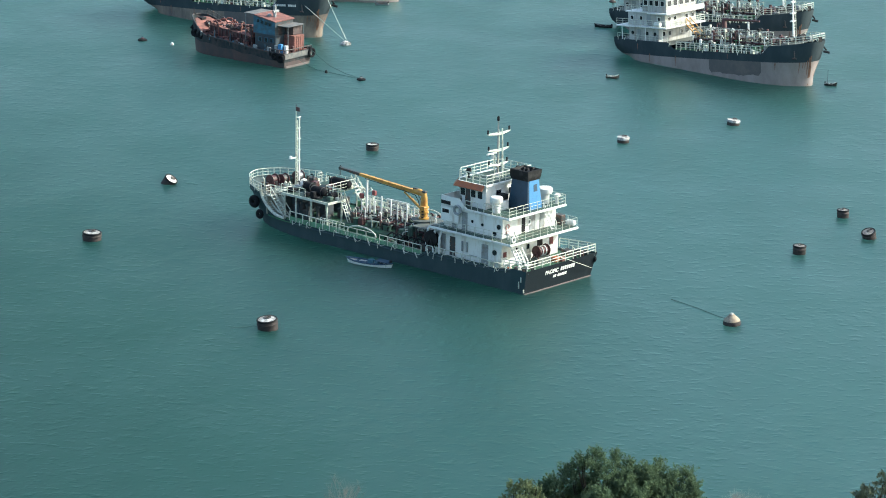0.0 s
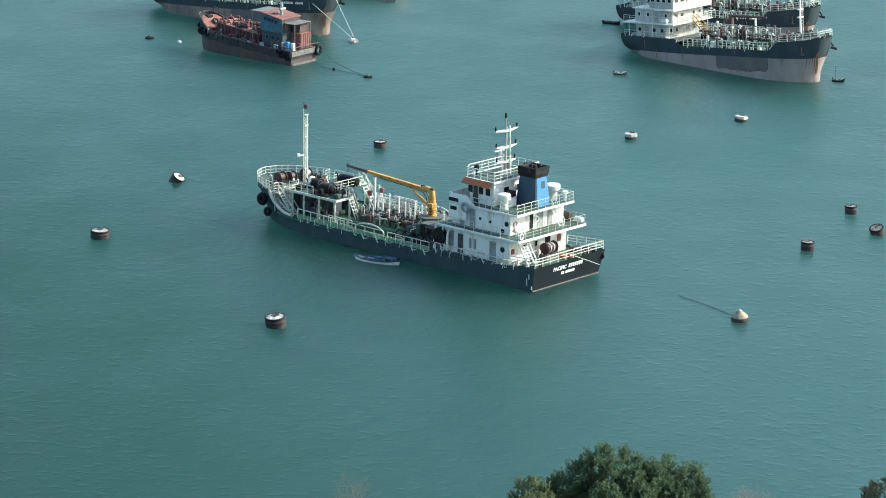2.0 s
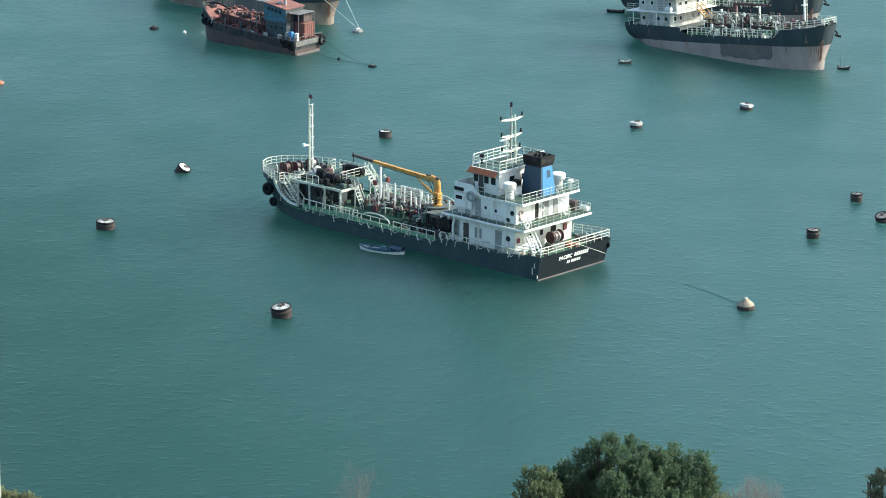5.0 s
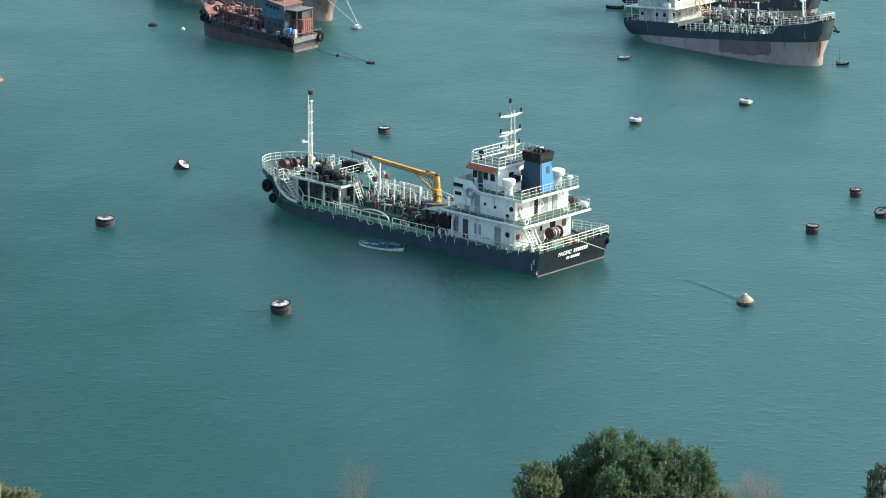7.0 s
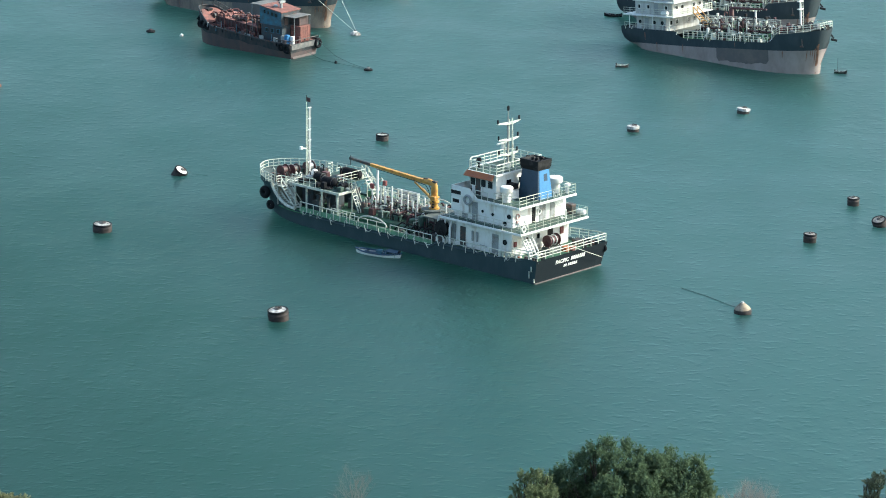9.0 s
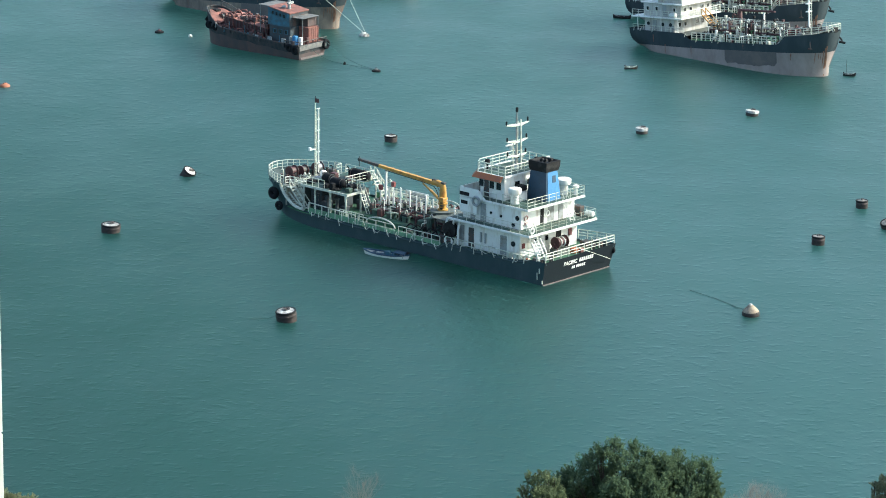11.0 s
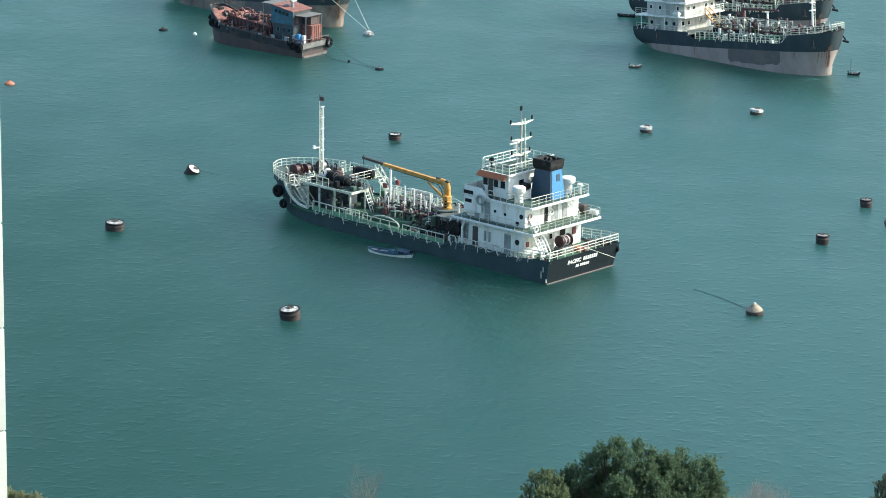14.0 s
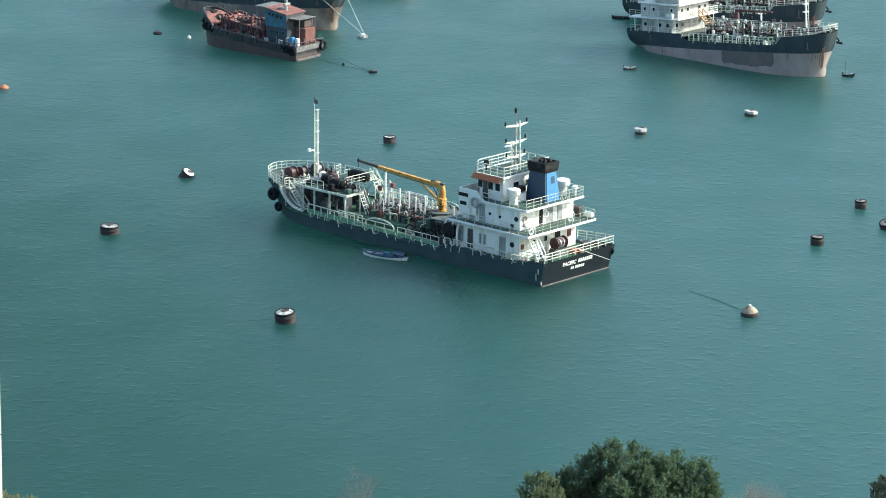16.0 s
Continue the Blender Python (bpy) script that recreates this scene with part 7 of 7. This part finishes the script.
# ---- neighbouring tower ----
def build_tower():
    t = thing("apartment_tower", "pale clad apartment tower with recessed joints", "building", pose(-13.252, 88.0, 0, 0, 0.25, 0) @ pose(0, 0, 0, 0, 0, 30))
    bm = B()
    box(bm, -11.95, 0.05, 20, -0.06, 11.9, 112)
    part("core", bm, JOINT, t)
    bm = B()
    box(bm, -12.1, -0.1, 112, 0.1, 12.1, 112.8, 0.05)
    part("parapet", bm, CLAD, t)
    for nm in ("x", "y"):
        bm = B()
        if nm == "x":
            box(bm, 0.01, 0, 0.02, 2.98, 0.1, 3.12, 0.012)
        else:
            box(bm, 0, 0.11, 0.02, 0.1, 2.98, 3.12, 0.012)
        me = bpy.data.meshes.new("cladding_panel")
        bm.to_mesh(me)
        bm.free()
        me.materials.append(CLAD)
        for k in range(29):
            for i in range(4):
                at = (-12 + 3 * i, -0.05, 20.99 + 3.15 * k) if nm == "x" else (-0.1, 3 * i, 20.99 + 3.15 * k)
                shared("cladding_panel", me, t, Matrix.Translation(at))


build_tower()


# ---- trees on the slope ----
def build_tree(at, trunk_h, lumps, n_leaf, leaf, leaf_mat_, label, seed, spread=1.0, tuft=0.42, lobes=11.0):
    """Tapered trunk, limbs, and a crown of many leaf clumps round a set of lumps (x, y, z, radius)."""
    rnd = np.random.RandomState(seed)
    z0 = GROUND(at[0], at[1]) - 0.3
    tr = thing("tree", label, "tree", pose(at[0], at[1], z0))
    zc = trunk_h
    bm = B()
    tube(bm, (0, 0, 0), (0.15, 0.05, zc * 0.55), 0.38 * spread, 10, 0.27 * spread)
    tube(bm, (0.15, 0.05, zc * 0.55), (0.0, 0.1, zc), 0.27 * spread, 9, 0.18 * spread)
    part("trunk", bm, BARK, tr, smooth=60)
    for x, y, z, r in lumps:
        bm = B()
        a, e = Vector((0.05, 0.05, zc * (0.55 + 0.4 * rnd.rand()))), Vector((x, y, z))
        mid = a.lerp(e, 0.5) + Vector(rnd.uniform(-0.4, 0.4, 3))
        tube(bm, a, mid, 0.13 * spread, 6, 0.085 * spread)
        tube(bm, mid, e, 0.085 * spread, 6, 0.03)
        for _ in range(5):
            d = Vector(rnd.normal(size=3))
            d.normalize()
            tube(bm, mid.lerp(e, rnd.rand()), e + d * r * 0.7, 0.035, 4, 0.01)
        part("limb", bm, BARK, tr)
    lump = np.array(lumps)
    # upright tufts over the lumps' skins, each a shoot of a few dozen small leaves
    w = lump[:, 3] ** 2
    k = int(w.sum() * lobes)
    big = rnd.choice(len(lump), k, p=w / w.sum())
    ld = rnd.normal(size=(k, 3)) + np.array([0, 0, 0.45])
    ld /= np.linalg.norm(ld, axis=1)[:, None]
    sub = np.concatenate([lump[big, :3] + ld * (lump[big, 3] * 0.86)[:, None], (0.17 + 0.17 * rnd.rand(k))[:, None]], 1)
    lump[:, 3] *= 0.93
    sw = sub[:, 3] ** 2
    w = np.concatenate([0.52 * w / w.sum(), 0.48 * sw / sw.sum()])
    lump = np.concatenate([lump, sub])
    per = 30
    nc = n_leaf // per
    idx = rnd.choice(len(lump), nc, p=w / w.sum())
    d = rnd.normal(size=(nc, 3))
    d[:, 2] = d[:, 2] * 0.9 + 0.35
    d /= np.linalg.norm(d, axis=1)[:, None]
    rad = lump[idx, 3] * (0.55 + 0.45 * rnd.rand(nc) ** 0.6)
    cen = lump[idx, :3] + d * rad[:, None]
    u = d * 0.75 + np.array([0, 0, 0.8]) + rnd.normal(size=(nc, 3)) * 0.35
    u /= np.linalg.norm(u, axis=1)[:, None]
    tl = tuft * (0.6 + 0.8 * rnd.rand(nc))
    n = nc * per
    U, TL = np.repeat(u, per, 0), np.repeat(tl, per)
    sft = rnd.rand(n)
    side = np.cross(U, rnd.normal(size=(n, 3)))
    side /= np.linalg.norm(side, axis=1)[:, None]
    base = np.repeat(cen, per, 0) + U * (sft * TL - 0.35 * TL)[:, None] + side * (TL * 0.28 * (1.05 - 0.8 * sft) * rnd.rand(n) ** 0.5)[:, None]
    ax = U * 0.7 + side * 0.8 + rnd.normal(size=(n, 3)) * 0.35
    ax /= np.linalg.norm(ax, axis=1)[:, None]
    bx = np.cross(ax, side * 0.7 + np.repeat(d, per, 0) * 0.5 + np.array([0, 0, 0.5]) + rnd.normal(size=(n, 3)) * 0.3)
    bx /= np.linalg.norm(bx, axis=1)[:, None]
    nrm = np.cross(ax, bx)
    ln = (leaf * (0.7 + 0.6 * rnd.rand(n)))[:, None]
    wd = ln * 0.45
    droop = nrm * ln * 0.12
    v = np.stack([base - ax * ln, base + bx * wd + droop, base + ax * ln, base - bx * wd + droop], 1).reshape(-1, 3)
    f = np.arange(len(v)).reshape(-1, 4)
    me = bpy.data.meshes.new("crown")
    me.from_pydata(v.tolist(), [], f.tolist())
    me.materials.append(leaf_mat_)
    ob = new("crown", me)
    ob.parent = tr
    return tr


def sight(px, py, dist):
    """The point of the slope's air space at a distance, by two picture angles in degrees right of and below the middle of the view."""
    a = pose(*EYE, 90 - 15.25, 0, 0) @ pose(0, 0, 0, 0, 0, 0.46)
    d = a.to_3x3() @ Vector((math.tan(radians(px)), -math.tan(radians(py)), -1.0))
    return Vector(EYE) + d * (dist / d.y)


def lumps_from(rows, at, dist, depth):
    z0 = GROUND(at[0], at[1]) - 0.3
    out = []
    for px, py, r, dy in rows:
        p = sight(px, py, dist + dy * depth)
        out.append((p.x - at[0], p.y - at[1], p.z - z0, r))
    return out


rows = ((3.02, 3.46, 0.42, 0), (3.38, 3.57, 0.42, 0.2), (2.78, 3.58, 0.42, -0.1), (2.60, 3.76, 0.42, 0), (2.36, 4.04, 0.42, -0.2), (2.08, 4.08, 0.42, 0), (2.2, 4.0, 0.38, 0.1), (1.98, 4.2, 0.4, -0.1), (2.22, 4.2, 0.5, -0.1), (1.95, 4.4, 0.5, 0), (4.55, 4.6, 0.65, -0.3), (4.62, 4.35, 0.55, -0.2), (3.72, 3.9, 0.55, -0.1), (3.95, 3.9, 0.5, 0.2), (4.3, 3.98, 0.5, 0.2), (3.64, 3.68, 0.42, 0.1), (3.88, 3.70, 0.40, -0.1),
        (4.15, 3.71, 0.40, 0.2), (4.42, 3.82, 0.42, 0), (4.66, 3.80, 0.36, 0.1), (4.70, 4.02, 0.42, -0.1), (4.78, 4.30, 0.42, 0), (4.80, 4.62, 0.45, 0.1), (3.2, 3.75, 0.65, -0.3), (2.85, 3.95, 0.65, 0.2),
        (3.55, 4.0, 0.7, -0.4), (4.05, 4.02, 0.65, -0.3), (4.4, 4.2, 0.7, -0.3), (2.5, 4.4, 0.75, 0.4), (3.1, 4.35, 0.9, -0.9), (3.7, 4.4, 0.9, -0.8), (4.2, 4.6, 0.9, -0.6), (2.2, 4.6, 0.75, 0.5),
        (2.7, 4.85, 1.0, 0.0), (2.75, 4.5, 0.8, 0.0), (2.45, 4.8, 0.8, 0.1), (2.8, 4.2, 0.65, 0.0), (2.62, 4.25, 0.6, 0.2), (2.95, 4.7, 0.8, -0.2), (2.6, 4.65, 0.75, -0.1), (3.45, 4.7, 0.9, -1.1), (3.4, 5.0, 1.0, -1.2), (3.6, 4.95, 1.1, -1.1), (3.9, 5.05, 1.1, -0.9), (4.5, 5.0, 0.9, -0.2), (2.9, 4.3, 1.0, 0.7), (4.0, 4.4, 1.0, 0.8), (3.5, 5.1, 1.4, 0.5), (2.1, 5.1, 0.8, 0.9), (3.45, 4.1, 0.9, 0.5))
at = (9.6, 152.0)
build_tree(at, 7.0, lumps_from(rows, at, 152.0, 2.2), 200000, 0.064, LEAF, "dense dark green broadleaf tree on the slope", 3, 0.6, 0.54)
rows = ((1.76, 4.02, 0.34, 0), (1.95, 4.08, 0.34, 0.2), (1.58, 4.10, 0.34, 0), (1.42, 4.22, 0.30, 0), (1.36, 4.45, 0.34, 0.1), (1.75, 4.35, 0.55, -0.3), (2.0, 4.4, 0.5, 0), (1.55, 4.6, 0.55, 0.2), (1.3, 4.75, 0.45, 0), (1.9, 4.8, 0.7, 0.2), (1.5, 4.95, 0.6, 0.2))
at = (4.6, 150.0)
build_tree(at, 4.5, lumps_from(rows, at, 150.0, 1.5), 21000, 0.055, LEAFPALE, "pale grey-green leafy tree beside a darker one", 8, 0.6, 0.34)
rows = ((7.72, 4.4, 0.4, 0), (7.72, 4.1, 0.28, 0), (7.8, 4.3, 0.45, 0), (7.92, 4.08, 0.42, 0), (8.2, 3.9, 0.5, 0), (8.4, 4.2, 0.8, 0.3), (7.9, 4.6, 0.7, 0), (8.5, 3.8, 0.6, 0), (8.3, 4.6, 0.9, 0))
at = (22.2, 151.0)
build_tree(at, 5.0, lumps_from(rows, at, 151.0, 1.5), 13000, 0.065, LEAFGREY, "pale green leafy tree with thin crown", 12, 0.6, 0.36)
rows = ((-7.95, 4.42, 0.36, 0), (-7.75, 4.47, 0.34, 0.1), (-7.55, 4.48, 0.34, 0), (-7.40, 4.56, 0.30, 0.1), (-7.28, 4.72, 0.26, 0), (-8.2, 4.42, 0.5, 0), (-7.85, 4.75, 0.6, 0.2), (-7.45, 4.8, 0.55, 0.2))
at = (-20.4, 150.0)
build_tree(at, 4.5, lumps_from(rows, at, 150.0, 1.2), 22000, 0.055, LEAFDRY, "dry yellow-green shrub-like tree on the slope", 15, 0.5, 0.3)


def build_bare(at, top_z, fork, width, label, seed, n, material, fine=1.0):
    """Leafless tree: a trunk up to a fork, a fan of main branches, each with its twigs."""
    rnd = random.Random(seed)
    z0 = GROUND(at[0], at[1]) - 0.3
    h = top_z - z0
    tr = thing("bare_tree", label, "tree", pose(at[0], at[1], z0))
    bm = B()
    tube(bm, (0, 0, 0), (0.06, 0, h * 0.5), 0.12, 7, 0.08)
    tube(bm, (0.06, 0, h * 0.5), (0, 0, h - fork), 0.08, 7, 0.055)
    part("trunk", bm, material, tr)

    def grow(bm, p, d, ln, r, depth):
        q = p + d * ln
        q2 = q + (d + Vector((rnd.uniform(-0.25, 0.25), rnd.uniform(-0.25, 0.25), 0.1))).normalized() * ln * 0.7
        tube(bm, p, q, r, 4, r * 0.7, caps=False)
        tube(bm, q, q2, r * 0.7, 4, r * 0.35, caps=False)
        if depth:
            for k in range(4):
                e = (d + Vector((rnd.uniform(-0.75, 0.75), rnd.uniform(-0.75, 0.75), rnd.uniform(-0.1, 0.45)))).normalized()
                f = rnd.uniform(0.3, 1.6)
                o = p.lerp(q, f) if f < 1 else q.lerp(q2, (f - 1) / 0.7)
                grow(bm, o, e, ln * rnd.uniform(0.38, 0.6), r * 0.5, depth - 1)

    for i in range(n):
        a = 2 * math.pi * (i + rnd.uniform(0, 0.6)) / n
        out = width * (0.35 + 0.65 * rnd.random())
        d = Vector((math.cos(a) * out, math.sin(a) * out, fork)).normalized()
        bm = B()
        grow(bm, Vector((0, 0, h - fork - rnd.uniform(0, 0.5))), d, fork * rnd.uniform(0.42, 0.58), 0.034 * fine, 3)
        part("branch", bm, material, tr)
    return tr


rows = ((4.98, 4.5, 0.24, 0), (5.1, 4.46, 0.22, 0.1), (5.22, 4.54, 0.22, 0), (5.08, 4.68, 0.36, 0.1))
at = (13.4, 149.0)
build_tree(at, 4.0, lumps_from(rows, at, 149.0, 1.2), 4200, 0.05, LEAFDRY, "low dry brownish shrub beside a green tree", 19, 0.4, 0.26)
p = sight(-1.55, 3.88, 150.0)
build_bare((p.x, 150.0), p.z, 2.3, 1.25, "leafless twiggy tree, bare grey-brown branches", 4, 11, TWIG, 0.5)
for px, py, sd in ((5.34, 4.22, 6), (5.55, 4.08, 9), (5.76, 4.14, 12), (5.98, 4.24, 16)):
    p = sight(px, py, 150.0)
    build_bare((p.x, 150.0 + 0.1 * (sd - 9)), p.z, 1.5, 0.75, "leafless pale twiggy shrub", sd, 12, TWIGPALE, 0.34)


def motions():
    for ob, rows in MOVES:
        walk(ob, rows)


motions()
